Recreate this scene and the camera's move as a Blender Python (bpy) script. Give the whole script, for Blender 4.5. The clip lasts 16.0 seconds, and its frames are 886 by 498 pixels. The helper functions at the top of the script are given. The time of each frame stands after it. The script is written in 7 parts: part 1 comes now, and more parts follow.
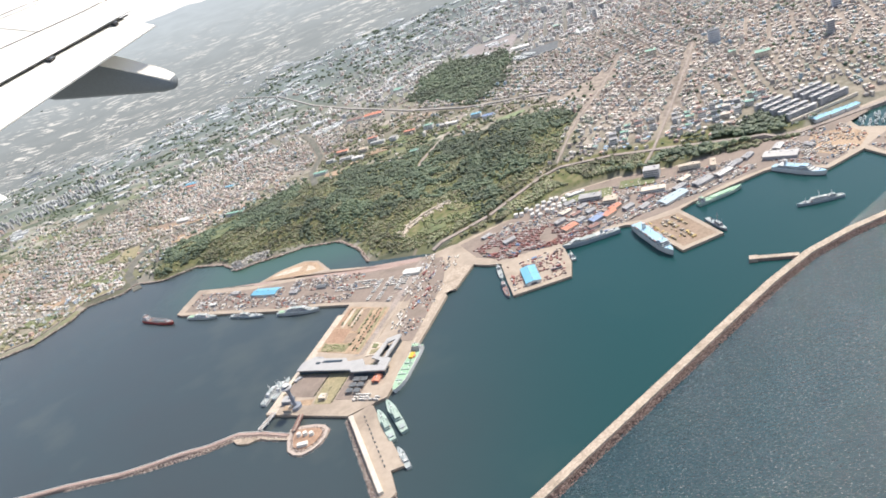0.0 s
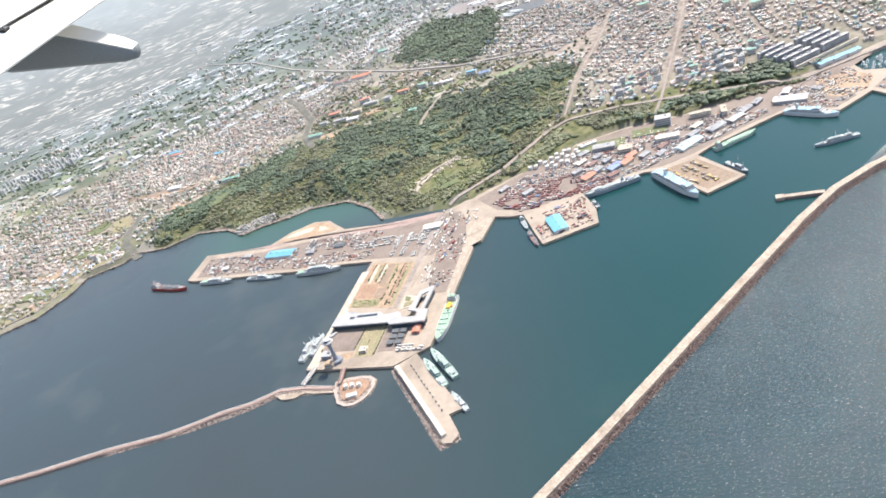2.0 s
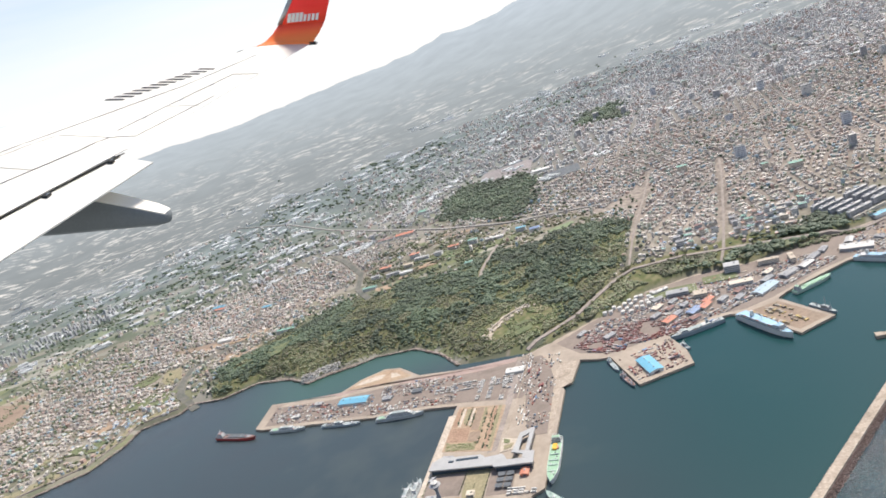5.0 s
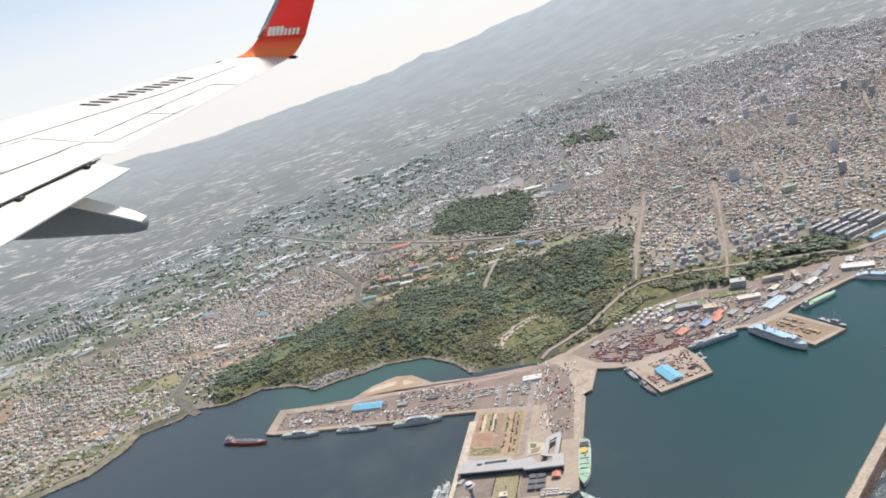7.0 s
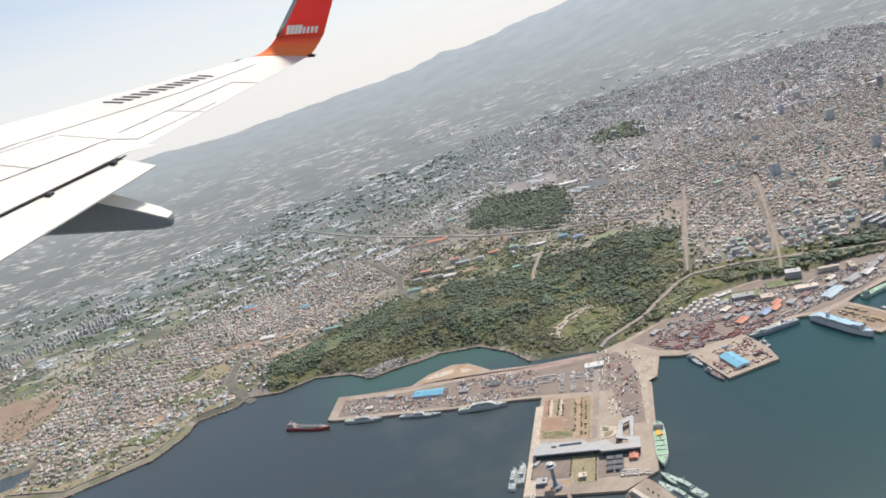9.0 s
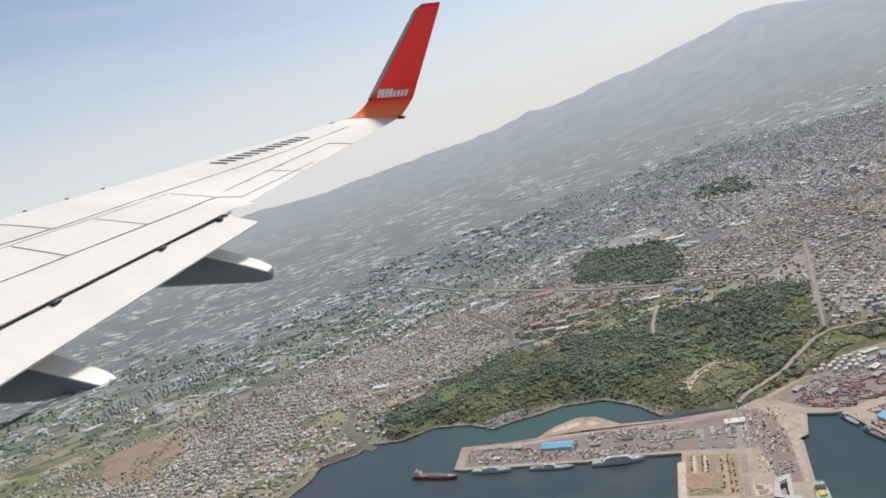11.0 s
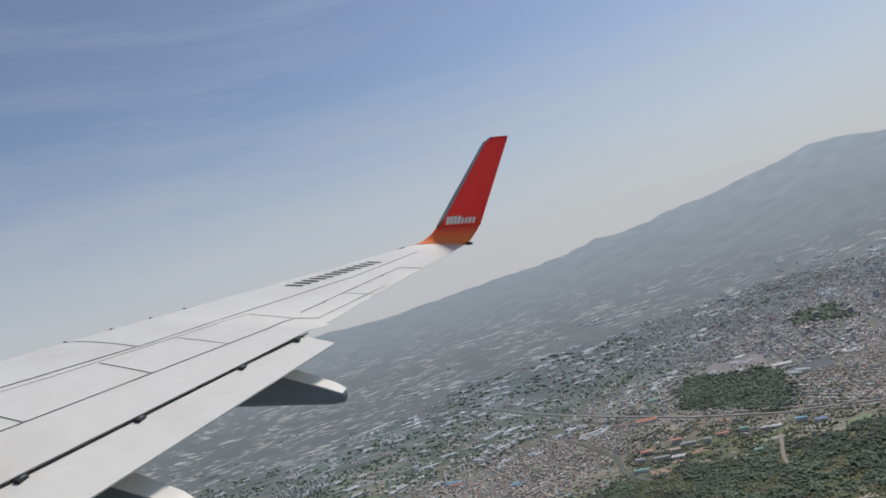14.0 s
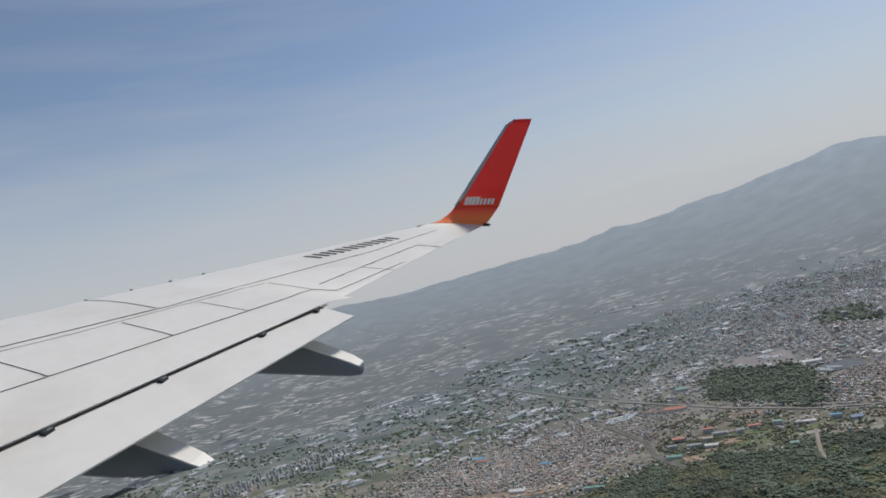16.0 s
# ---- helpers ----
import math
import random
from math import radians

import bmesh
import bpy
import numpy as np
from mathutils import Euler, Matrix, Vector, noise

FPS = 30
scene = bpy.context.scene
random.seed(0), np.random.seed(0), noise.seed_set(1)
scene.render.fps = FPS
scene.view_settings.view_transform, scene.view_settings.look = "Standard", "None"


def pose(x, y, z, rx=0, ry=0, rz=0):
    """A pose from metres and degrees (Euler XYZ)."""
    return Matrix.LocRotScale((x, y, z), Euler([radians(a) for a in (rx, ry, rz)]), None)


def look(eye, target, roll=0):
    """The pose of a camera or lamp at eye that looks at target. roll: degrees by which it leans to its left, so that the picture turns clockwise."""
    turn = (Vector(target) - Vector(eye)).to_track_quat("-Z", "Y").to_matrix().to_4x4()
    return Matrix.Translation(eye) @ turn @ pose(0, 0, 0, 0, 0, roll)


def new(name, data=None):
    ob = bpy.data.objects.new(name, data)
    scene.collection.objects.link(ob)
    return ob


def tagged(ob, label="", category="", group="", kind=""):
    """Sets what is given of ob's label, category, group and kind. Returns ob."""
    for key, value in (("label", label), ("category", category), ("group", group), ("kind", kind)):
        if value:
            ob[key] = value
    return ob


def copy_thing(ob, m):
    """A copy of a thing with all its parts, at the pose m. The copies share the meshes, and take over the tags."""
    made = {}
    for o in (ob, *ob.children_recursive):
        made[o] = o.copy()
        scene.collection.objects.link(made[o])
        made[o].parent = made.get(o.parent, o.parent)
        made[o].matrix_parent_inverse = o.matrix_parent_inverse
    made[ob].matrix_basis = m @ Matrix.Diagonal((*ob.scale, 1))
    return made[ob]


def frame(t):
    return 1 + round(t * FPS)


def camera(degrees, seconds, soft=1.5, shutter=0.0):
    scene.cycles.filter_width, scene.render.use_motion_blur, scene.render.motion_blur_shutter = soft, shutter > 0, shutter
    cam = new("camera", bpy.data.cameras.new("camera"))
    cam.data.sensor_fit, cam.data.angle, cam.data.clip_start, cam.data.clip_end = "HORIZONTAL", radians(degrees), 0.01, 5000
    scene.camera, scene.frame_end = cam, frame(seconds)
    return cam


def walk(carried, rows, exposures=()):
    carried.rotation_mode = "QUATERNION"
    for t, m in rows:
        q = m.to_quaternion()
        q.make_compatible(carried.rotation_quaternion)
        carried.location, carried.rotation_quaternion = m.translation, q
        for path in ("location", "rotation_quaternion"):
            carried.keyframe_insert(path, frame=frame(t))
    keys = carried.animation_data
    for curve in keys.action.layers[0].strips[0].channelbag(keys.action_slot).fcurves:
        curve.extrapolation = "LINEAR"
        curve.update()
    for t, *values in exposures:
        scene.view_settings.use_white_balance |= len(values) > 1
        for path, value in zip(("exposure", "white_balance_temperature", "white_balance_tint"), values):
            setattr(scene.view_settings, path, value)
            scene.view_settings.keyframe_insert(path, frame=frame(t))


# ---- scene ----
cam = camera(65.3, 16.0, soft=1.8)
# the model's metre: 560 for the whole flown stretch
METRES, EYE, TILT, LEAN, TURN = 560.0, 338.0, -25.614, 18.252, 0.0
ROWS = [
    (0.0, 0.0023, 0.0025, 0.0047, 0.00, 0.00, -0.00),
    (0.5, -0.0274, 0.0012, -0.0025, 0.83, -3.39, 1.11),
    (1.0, -0.0572, 0.0000, -0.0097, 0.30, -3.83, 1.20),
    (1.5, -0.0870, -0.0011, -0.0169, -1.35, -3.48, 1.49),
    (2.0, -0.1169, -0.0022, -0.0239, -3.20, -2.60, 1.94),
    (2.5, -0.1468, -0.0032, -0.0310, -5.66, -0.81, 1.63),
    (3.0, -0.1768, -0.0043, -0.0380, -7.23, 2.04, 0.22),
    (3.5, -0.2068, -0.0052, -0.0449, -6.52, 3.53, 0.32),
    (4.0, -0.2369, -0.0062, -0.0518, -3.31, 9.05, 2.43),
    (6.5, -0.3881, -0.0114, -0.0857, -5.82, 12.18, 0.71),
    (7.0, -0.4185, -0.0126, -0.0924, -6.87, 12.72, 0.97),
    (7.5, -0.4489, -0.0138, -0.0990, -7.13, 12.91, 0.77),
    (8.0, -0.4794, -0.0152, -0.1057, -7.16, 12.92, 0.61),
    (8.5, -0.5099, -0.0166, -0.1123, -7.13, 12.89, 0.45),
    (9.0, -0.5404, -0.0181, -0.1189, -6.38, 12.72, 0.67),
    (9.5, -0.5710, -0.0197, -0.1255, -4.01, 14.37, 1.36),
    (9.7, -0.5832, -0.0205, -0.1281, -2.50, 16.00, 1.20),
    (12.0, -0.7245, -0.0299, -0.1584, 0.36, 19.30, -1.91),
    (12.5, -0.7553, -0.0324, -0.1649, 2.24, 23.50, -1.49),
    (13.0, -0.7862, -0.0352, -0.1715, 2.50, 27.63, -3.49),
    (13.5, -0.8170, -0.0381, -0.1781, 2.86, 27.86, -3.66),
    (14.0, -0.8479, -0.0412, -0.1847, 3.03, 27.83, -3.81),
    (14.5, -0.8788, -0.0446, -0.1913, 3.18, 27.77, -3.97),
    (15.0, -0.9098, -0.0481, -0.1980, 2.35, 27.01, -5.51),
    (15.5, -0.9408, -0.0520, -0.2046, 1.92, 26.37, -6.63),
    (16.0, -0.9718, -0.0560, -0.2113, 2.06, 26.28, -6.87),
]
walk(cam, [(t, pose(0, 0, EYE, TILT, LEAN, TURN) @ pose(METRES * x, METRES * y, METRES * z, 90 + pitch, roll, yaw)) for t, x, y, z, yaw, pitch, roll in ROWS], exposures=[(0.0, 1.24, 6900, 11), (1.5, 1.48, 6750, 10.5), (3.5, 1.36, 6650, 10.5), (4.2, 1.18, 6750, 10.5), (7.0, 0.84, 6850, 10.5), (9.5, 0.72, 6850, 10.5), (12.0, 0.25, 6550, 10), (13.0, 0.0, 6400, 10), (16.0, -0.05, 6350, 10)])

# ---- light ----
SUN_ELEVATION, SUN_BEARING = radians(54), radians(46)      # bearing: clockwise from +y
world = bpy.data.worlds.new("sky")
scene.world = world
world.use_nodes = True
wn = world.node_tree
sky = wn.nodes.new("ShaderNodeTexSky")
sky.sky_type, sky.sun_disc = "NISHITA", False
sky.sun_elevation, sky.sun_rotation = SUN_ELEVATION, SUN_BEARING
sky.altitude, sky.air_density, sky.dust_density, sky.ozone_density = 300, 1.0, 0.9, 0.8
wisps, low = wn.nodes.new("ShaderNodeTexNoise"), wn.nodes.new("ShaderNodeTexGradient")
wisps.inputs["Scale"].default_value, wisps.inputs["Detail"].default_value, wisps.inputs["Roughness"].default_value = 3.0, 4, 0.55
wisps.texture_mapping.scale, wisps.texture_mapping.rotation = (0.7, 0.7, 6.0), (radians(6), radians(5), 0)
low.texture_mapping.mapping_x = "Z"
band = wn.nodes.new("ShaderNodeMapRange")
band.interpolation_type = "SMOOTHSTEP"
band.inputs["From Min"].default_value, band.inputs["From Max"].default_value = 0.0, 0.34
band.inputs["To Min"].default_value, band.inputs["To Max"].default_value = 0.92, 0.05
thin = wn.nodes.new("ShaderNodeMapRange")
thin.inputs["From Min"].default_value, thin.inputs["From Max"].default_value = 0.46, 0.78
thin.inputs["To Min"].default_value, thin.inputs["To Max"].default_value = 0.0, 0.24
both = wn.nodes.new("ShaderNodeMath")
both.operation, both.use_clamp = "ADD", True
veil = wn.nodes.new("ShaderNodeMix")
veil.data_type = "RGBA"
veil.inputs["B"].default_value = (5.4, 5.5, 5.7, 1)
wn.links.new(low.outputs["Fac"], band.inputs["Value"])
wn.links.new(wisps.outputs["Fac"], thin.inputs["Value"])
wn.links.new(band.outputs[0], both.inputs[0])
wn.links.new(thin.outputs[0], both.inputs[1])
wn.links.new(both.outputs[0], veil.inputs["Factor"])
wn.links.new(sky.outputs[0], veil.inputs["A"])
wn.links.new(veil.outputs["Result"], wn.nodes["Background"].inputs[0])
wn.nodes["Background"].inputs[1].default_value = 0.095
sun = new("sun", bpy.data.lights.new("sun", "SUN"))
sun.data.energy, sun.data.angle, sun.data.color = 2.9, radians(8), (1.0, 0.95, 0.87)
sun.matrix_world = look((0, 0, 0), (-math.sin(SUN_BEARING) * math.cos(SUN_ELEVATION), -math.cos(SUN_BEARING) * math.cos(SUN_ELEVATION), -math.sin(SUN_ELEVATION)))

# ---- materials ----


def material(name, colors, rough=0.8, metal=0.0, scale=0.2, fine=2.0, bump=0.2, by="", spread=0.25, spec=0.3, patch=0.0, sheen=0.0):
    """Procedural surface: colours mixed by coarse and fine noise; by: 'island' or 'object' picks a colour for each piece."""
    m = bpy.data.materials.new(name)
    m.use_nodes = True
    n, l = m.node_tree.nodes, m.node_tree.links
    b = n["Principled BSDF"]
    b.inputs["Roughness"].default_value, b.inputs["Metallic"].default_value = rough, metal
    b.inputs["Specular IOR Level"].default_value = spec
    geo = n.new("ShaderNodeNewGeometry")
    big, small = n.new("ShaderNodeTexNoise"), n.new("ShaderNodeTexNoise")
    big.inputs["Scale"].default_value, big.inputs["Detail"].default_value = scale, 5
    small.inputs["Scale"].default_value, small.inputs["Detail"].default_value = fine, 3
    for t in (big, small):
        l.new(geo.outputs["Position"], t.inputs["Vector"])
    ramp = n.new("ShaderNodeValToRGB")
    if by:
        src = geo.outputs["Random Per Island"] if by == "island" else n.new("ShaderNodeObjectInfo").outputs["Random"]
        ramp.color_ramp.interpolation = "CONSTANT"
        steps = [i / len(colors) for i in range(len(colors))]
    else:
        src = big.outputs["Fac"]
        steps = [0.32 + 0.36 * i / max(1, len(colors) - 1) for i in range(len(colors))]
    while len(ramp.color_ramp.elements) < len(colors):
        ramp.color_ramp.elements.new(0.5)
    for e, p, c in zip(ramp.color_ramp.elements, steps, colors):
        e.position, e.color = p, (*c, 1)
    l.new(src, ramp.inputs["Fac"])
    vary = n.new("ShaderNodeMapRange")
    vary.inputs["From Min"].default_value, vary.inputs["From Max"].default_value = 0.3, 0.7
    vary.inputs["To Min"].default_value, vary.inputs["To Max"].default_value = 1 - spread, 1 + spread
    l.new(small.outputs["Fac"], vary.inputs["Value"])
    mul = n.new("ShaderNodeVectorMath")
    mul.operation = "SCALE"
    l.new(ramp.outputs["Color"], mul.inputs[0])
    l.new(vary.outputs[0], mul.inputs["Scale"])
    if patch:
        stand, wide = n.new("ShaderNodeMapRange"), n.new("ShaderNodeVectorMath")
        stand.inputs["From Min"].default_value, stand.inputs["From Max"].default_value = 0.36, 0.64
        stand.inputs["To Min"].default_value, stand.inputs["To Max"].default_value = 1 - patch, 1 + patch
        wide.operation = "SCALE"
        l.new(big.outputs["Fac"], stand.inputs["Value"])
        l.new(mul.outputs[0], wide.inputs[0])
        l.new(stand.outputs[0], wide.inputs["Scale"])
        mul = wide
    b.inputs["Sheen Weight"].default_value, b.inputs["Sheen Roughness"].default_value = sheen, 0.5
    l.new(mul.outputs[0], b.inputs["Base Color"])
    if bump:
        bp = n.new("ShaderNodeBump")
        bp.inputs["Strength"].default_value, bp.inputs["Distance"].default_value = bump, min(0.2, 0.4 / fine)
        l.new(small.outputs["Fac"], bp.inputs["Height"])
        l.new(bp.outputs[0], b.inputs["Normal"])
    return m


concrete = material("concrete", [(0.26, 0.214, 0.174), (0.355, 0.296, 0.24), (0.30, 0.25, 0.205)], scale=0.02, fine=0.25, bump=0.0, spread=0.08)
pale_stone = material("pale_concrete", [(0.44, 0.395, 0.345), (0.54, 0.49, 0.43)], scale=0.1, fine=1.0)
tan_stone = material("weathered_concrete", [(0.28, 0.228, 0.18), (0.385, 0.32, 0.26), (0.33, 0.274, 0.218)], scale=0.06, fine=0.5)
boulder = material("boulder", [(0.20, 0.15, 0.13), (0.30, 0.24, 0.21), (0.38, 0.32, 0.28)], by="island", fine=0.8)
leaf = material("leaf", [(0.058, 0.084, 0.052), (0.068, 0.098, 0.056), (0.084, 0.112, 0.060), (0.064, 0.092, 0.056), (0.096, 0.118, 0.066)], by="island", scale=0.014, fine=1.2, spread=0.30, rough=0.65, spec=0.4, patch=0.36, sheen=0.06)
roofs = material("house_roofs", [(0.543, 0.496, 0.446), (0.419, 0.377, 0.348), (0.317, 0.289, 0.27), (0.654, 0.606, 0.553), (0.371, 0.317, 0.277), (0.481, 0.436, 0.39), (0.302, 0.363, 0.328), (0.419, 0.295, 0.248), (0.286, 0.37, 0.419), (0.512, 0.452, 0.39), (0.348, 0.363, 0.298), (0.575, 0.517, 0.468), (0.45, 0.385, 0.34), (0.606, 0.563, 0.517), (0.357, 0.326, 0.306), (0.466, 0.37, 0.319), (0.278, 0.252, 0.228), (0.403, 0.355, 0.306)], by="island", scale=0.02, fine=0.5, spread=0.15, patch=0.12, spec=0.5)


def painted(name, c, rough=0.45, metal=0.0, spread=0.08):
    return material(name, [tuple(0.88 * v for v in c), c], rough, metal, 0.15, 1.2, 0.03, "", spread)


def water_material():
    """Still teal harbour water; beyond the breakwater's line darker, choppier sea."""
    m = bpy.data.materials.new("sea_water")
    m.use_nodes = True
    n, l = m.node_tree.nodes, m.node_tree.links
    b = n["Principled BSDF"]
    b.inputs["IOR"].default_value = 1.33
    geo = n.new("ShaderNodeNewGeometry")
    split = n.new("ShaderNodeVectorMath")
    split.operation = "DOT_PRODUCT"
    split.inputs[1].default_value = (0.578, -0.816, 0)
    outer = n.new("ShaderNodeMapRange")
    outer.inputs["From Min"].default_value, outer.inputs["From Max"].default_value = -304, -297
    big, silt = n.new("ShaderNodeTexNoise"), n.new("ShaderNodeTexNoise")
    big.inputs["Scale"].default_value, big.inputs["Detail"].default_value = 0.005, 4
    silt.inputs["Scale"].default_value, silt.inputs["Detail"].default_value = 0.011, 5
    ramp = n.new("ShaderNodeValToRGB")
    ramp.color_ramp.elements[0].position, ramp.color_ramp.elements[0].color = 0.38, (0.042, 0.052, 0.057, 1)
    ramp.color_ramp.elements[1].position, ramp.color_ramp.elements[1].color = 0.66, (0.080, 0.092, 0.084, 1)
    mid = ramp.color_ramp.elements.new(0.52)
    mid.color = (0.040, 0.056, 0.062, 1)
    deep = n.new("ShaderNodeMix")
    deep.data_type = "RGBA"
    sheet = n.new("ShaderNodeMix")
    sheet.data_type = "RGBA"
    sheet.inputs["A"].default_value, sheet.inputs["B"].default_value = (0.012, 0.038, 0.048, 1), (0.27, 0.31, 0.32, 1)
    waves, chop = n.new("ShaderNodeTexNoise"), n.new("ShaderNodeTexNoise")
    waves.inputs["Scale"].default_value, waves.inputs["Detail"].default_value = 0.30, 5
    chop.inputs["Scale"].default_value, chop.inputs["Detail"].default_value, chop.inputs["Roughness"].default_value = 0.34, 4, 0.60
    stretch = n.new("ShaderNodeMapping")
    stretch.inputs["Rotation"].default_value = (0, 0, radians(20))
    stretch.inputs["Scale"].default_value = (0.45, 1.5, 1)
    for t in (split, big, silt, stretch):
        l.new(geo.outputs["Position"], t.inputs[0])
    l.new(split.outputs["Value"], outer.inputs["Value"])
    mix = n.new("ShaderNodeMath")
    mix.operation = "MULTIPLY_ADD"
    mix.inputs[1].default_value, mix.inputs[2].default_value = 0.5, 0.25
    l.new(silt.outputs["Fac"], mix.inputs[0])
    add = n.new("ShaderNodeMath")
    add.operation = "ADD"
    half = n.new("ShaderNodeMath")
    half.operation = "MULTIPLY"
    half.inputs[1].default_value = 0.5
    l.new(big.outputs["Fac"], add.inputs[0])
    l.new(mix.outputs[0], add.inputs[1])
    l.new(add.outputs[0], half.inputs[0])
    l.new(half.outputs[0], ramp.inputs["Fac"])
    where, east, basin = n.new("ShaderNodeSeparateXYZ"), n.new("ShaderNodeMapRange"), n.new("ShaderNodeMix")
    east.interpolation_type = "SMOOTHSTEP"
    east.inputs["From Min"].default_value, east.inputs["From Max"].default_value = -230, 80
    east.inputs["To Max"].default_value = 0.9
    basin.data_type = "RGBA"
    basin.inputs["B"].default_value = (0.003, 0.044, 0.046, 1)
    l.new(geo.outputs["Position"], where.inputs[0])
    l.new(where.outputs["X"], east.inputs["Value"])
    l.new(east.outputs[0], basin.inputs["Factor"])
    l.new(ramp.outputs[0], basin.inputs["A"])
    l.new(outer.outputs[0], deep.inputs["Factor"])
    lagoon, inlet = n.new("ShaderNodeMapRange"), n.new("ShaderNodeMix")
    lagoon.interpolation_type, inlet.data_type = "SMOOTHSTEP", "RGBA"
    lagoon.inputs["From Min"].default_value, lagoon.inputs["From Max"].default_value = 735, 850
    inlet.inputs["B"].default_value = (0.040, 0.085, 0.070, 1)
    l.new(where.outputs["Y"], lagoon.inputs["Value"])
    shut, both = n.new("ShaderNodeMapRange"), n.new("ShaderNodeMath")
    shut.interpolation_type, both.operation = "SMOOTHSTEP", "MULTIPLY"
    shut.inputs["From Min"].default_value, shut.inputs["From Max"].default_value = -560, -400
    l.new(where.outputs["X"], shut.inputs["Value"])
    l.new(lagoon.outputs[0], both.inputs[0])
    l.new(shut.outputs[0], both.inputs[1])
    l.new(both.outputs[0], inlet.inputs["Factor"])
    l.new(basin.outputs["Result"], inlet.inputs["A"])
    l.new(inlet.outputs["Result"], deep.inputs["A"])
    l.new(deep.outputs["Result"], b.inputs["Base Color"])
    # pale specks on the open sea's small crests, sun glints painted into the colour
    crest, sparkle = n.new("ShaderNodeTexNoise"), n.new("ShaderNodeMapRange")
    crest.inputs["Scale"].default_value, crest.inputs["Detail"].default_value, crest.inputs["Roughness"].default_value = 0.95, 3, 0.7
    sparkle.inputs["From Min"].default_value, sparkle.inputs["From Max"].default_value = 0.585, 0.80
    l.new(stretch.outputs[0], crest.inputs["Vector"])
    l.new(crest.outputs["Fac"], sparkle.inputs["Value"])
    l.new(sparkle.outputs[0], sheet.inputs["Factor"])
    l.new(sheet.outputs["Result"], deep.inputs["B"])
    rough = n.new("ShaderNodeMapRange")
    rough.inputs["To Min"].default_value, rough.inputs["To Max"].default_value = 0.22, 0.13
    l.new(outer.outputs[0], rough.inputs["Value"])
    l.new(rough.outputs[0], b.inputs["Roughness"])
    l.new(stretch.outputs[0], waves.inputs["Vector"])
    l.new(stretch.outputs[0], chop.inputs["Vector"])
    still, rise = n.new("ShaderNodeBump"), n.new("ShaderNodeBump")
    still.inputs["Strength"].default_value, still.inputs["Distance"].default_value = 0.10, 0.5
    rise.inputs["Distance"].default_value = 1.4
    l.new(waves.outputs["Fac"], still.inputs["Height"])
    l.new(chop.outputs["Fac"], rise.inputs["Height"])
    l.new(outer.outputs[0], rise.inputs["Strength"])
    l.new(still.outputs[0], rise.inputs["Normal"])
    l.new(rise.outputs[0], b.inputs["Normal"])
    return m


sea_water = water_material()

grey_rock = material("grey_rock", [(0.36, 0.34, 0.31), (0.46, 0.44, 0.40), (0.27, 0.25, 0.23)], by="island", fine=0.8)
wet_boulder = material("wet_boulder", [(0.10, 0.070, 0.062), (0.16, 0.112, 0.098), (0.21, 0.155, 0.135)], by="island", fine=0.8)

# ---- mesh helpers ----


def put(name, bm, mat, parent=None, label=""):
    me = bpy.data.meshes.new(name)
    bm.to_mesh(me)
    bm.free()
    if mat:
        me.materials.append(mat)
    ob = new(name, me)
    if parent is not None:
        ob.parent = parent
    if label:
        ob["label"] = label
    return ob


part = put


def arrays(name, verts, faces, mat, parent=None, label=""):
    me = bpy.data.meshes.new(name)
    me.from_pydata([tuple(v) for v in verts], [], faces)
    me.update()
    me.materials.append(mat)
    ob = new(name, me)
    if parent is not None:
        ob.parent = parent
    if label:
        ob["label"] = label
    return ob


def thing(name, x, y, z, turn, label, category, group=""):
    ob = new(name)
    ob.matrix_basis = pose(x, y, z, 0, 0, turn)
    return tagged(ob, label, category, group)


def box(bm, cx, cy, cz, sx, sy, sz, taper=1.0):
    """Box on its base centre (cx, cy, cz)."""
    h = [(-1, -1), (1, -1), (1, 1), (-1, 1)]
    lo = [bm.verts.new((cx + a * sx / 2, cy + b * sy / 2, cz)) for a, b in h]
    hi = [bm.verts.new((cx + a * sx / 2 * taper, cy + b * sy / 2 * taper, cz + sz)) for a, b in h]
    bm.faces.new(lo[::-1])
    bm.faces.new(hi)
    for i in range(4):
        bm.faces.new((lo[i], lo[(i + 1) % 4], hi[(i + 1) % 4], hi[i]))
    return bm


def prism(points, z0, z1, inset=0.0):
    bm = bmesh.new()
    lo = [bm.verts.new((x, y, z0)) for x, y in points]
    hi = [bm.verts.new((x, y, z1)) for x, y in points]
    top = bm.faces.new(hi)
    bm.faces.new(lo[::-1])
    for i in range(len(points)):
        j = (i + 1) % len(points)
        bm.faces.new((lo[i], lo[j], hi[j], hi[i]))
    bmesh.ops.recalc_face_normals(bm, faces=bm.faces)
    bmesh.ops.triangulate(bm, faces=[f for f in bm.faces if len(f.verts) > 4])
    return bm


def ribbon(path, profile):
    """Sweeps a cross-section (offset, height) along a plan path."""
    bm = bmesh.new()
    rings = []
    for i, (x, y) in enumerate(path):
        a, b = path[max(0, i - 1)], path[min(len(path) - 1, i + 1)]
        d = Vector((b[0] - a[0], b[1] - a[1])).normalized()
        rings.append([bm.verts.new((x + d.y * o, y - d.x * o, h)) for o, h in profile])
    for r, s in zip(rings, rings[1:]):
        for i in range(len(profile) - 1):
            bm.faces.new((r[i], s[i], s[i + 1], r[i + 1]))
    bm.faces.new(rings[0])
    bm.faces.new(rings[-1][::-1])
    bmesh.ops.recalc_face_normals(bm, faces=bm.faces)
    return bm


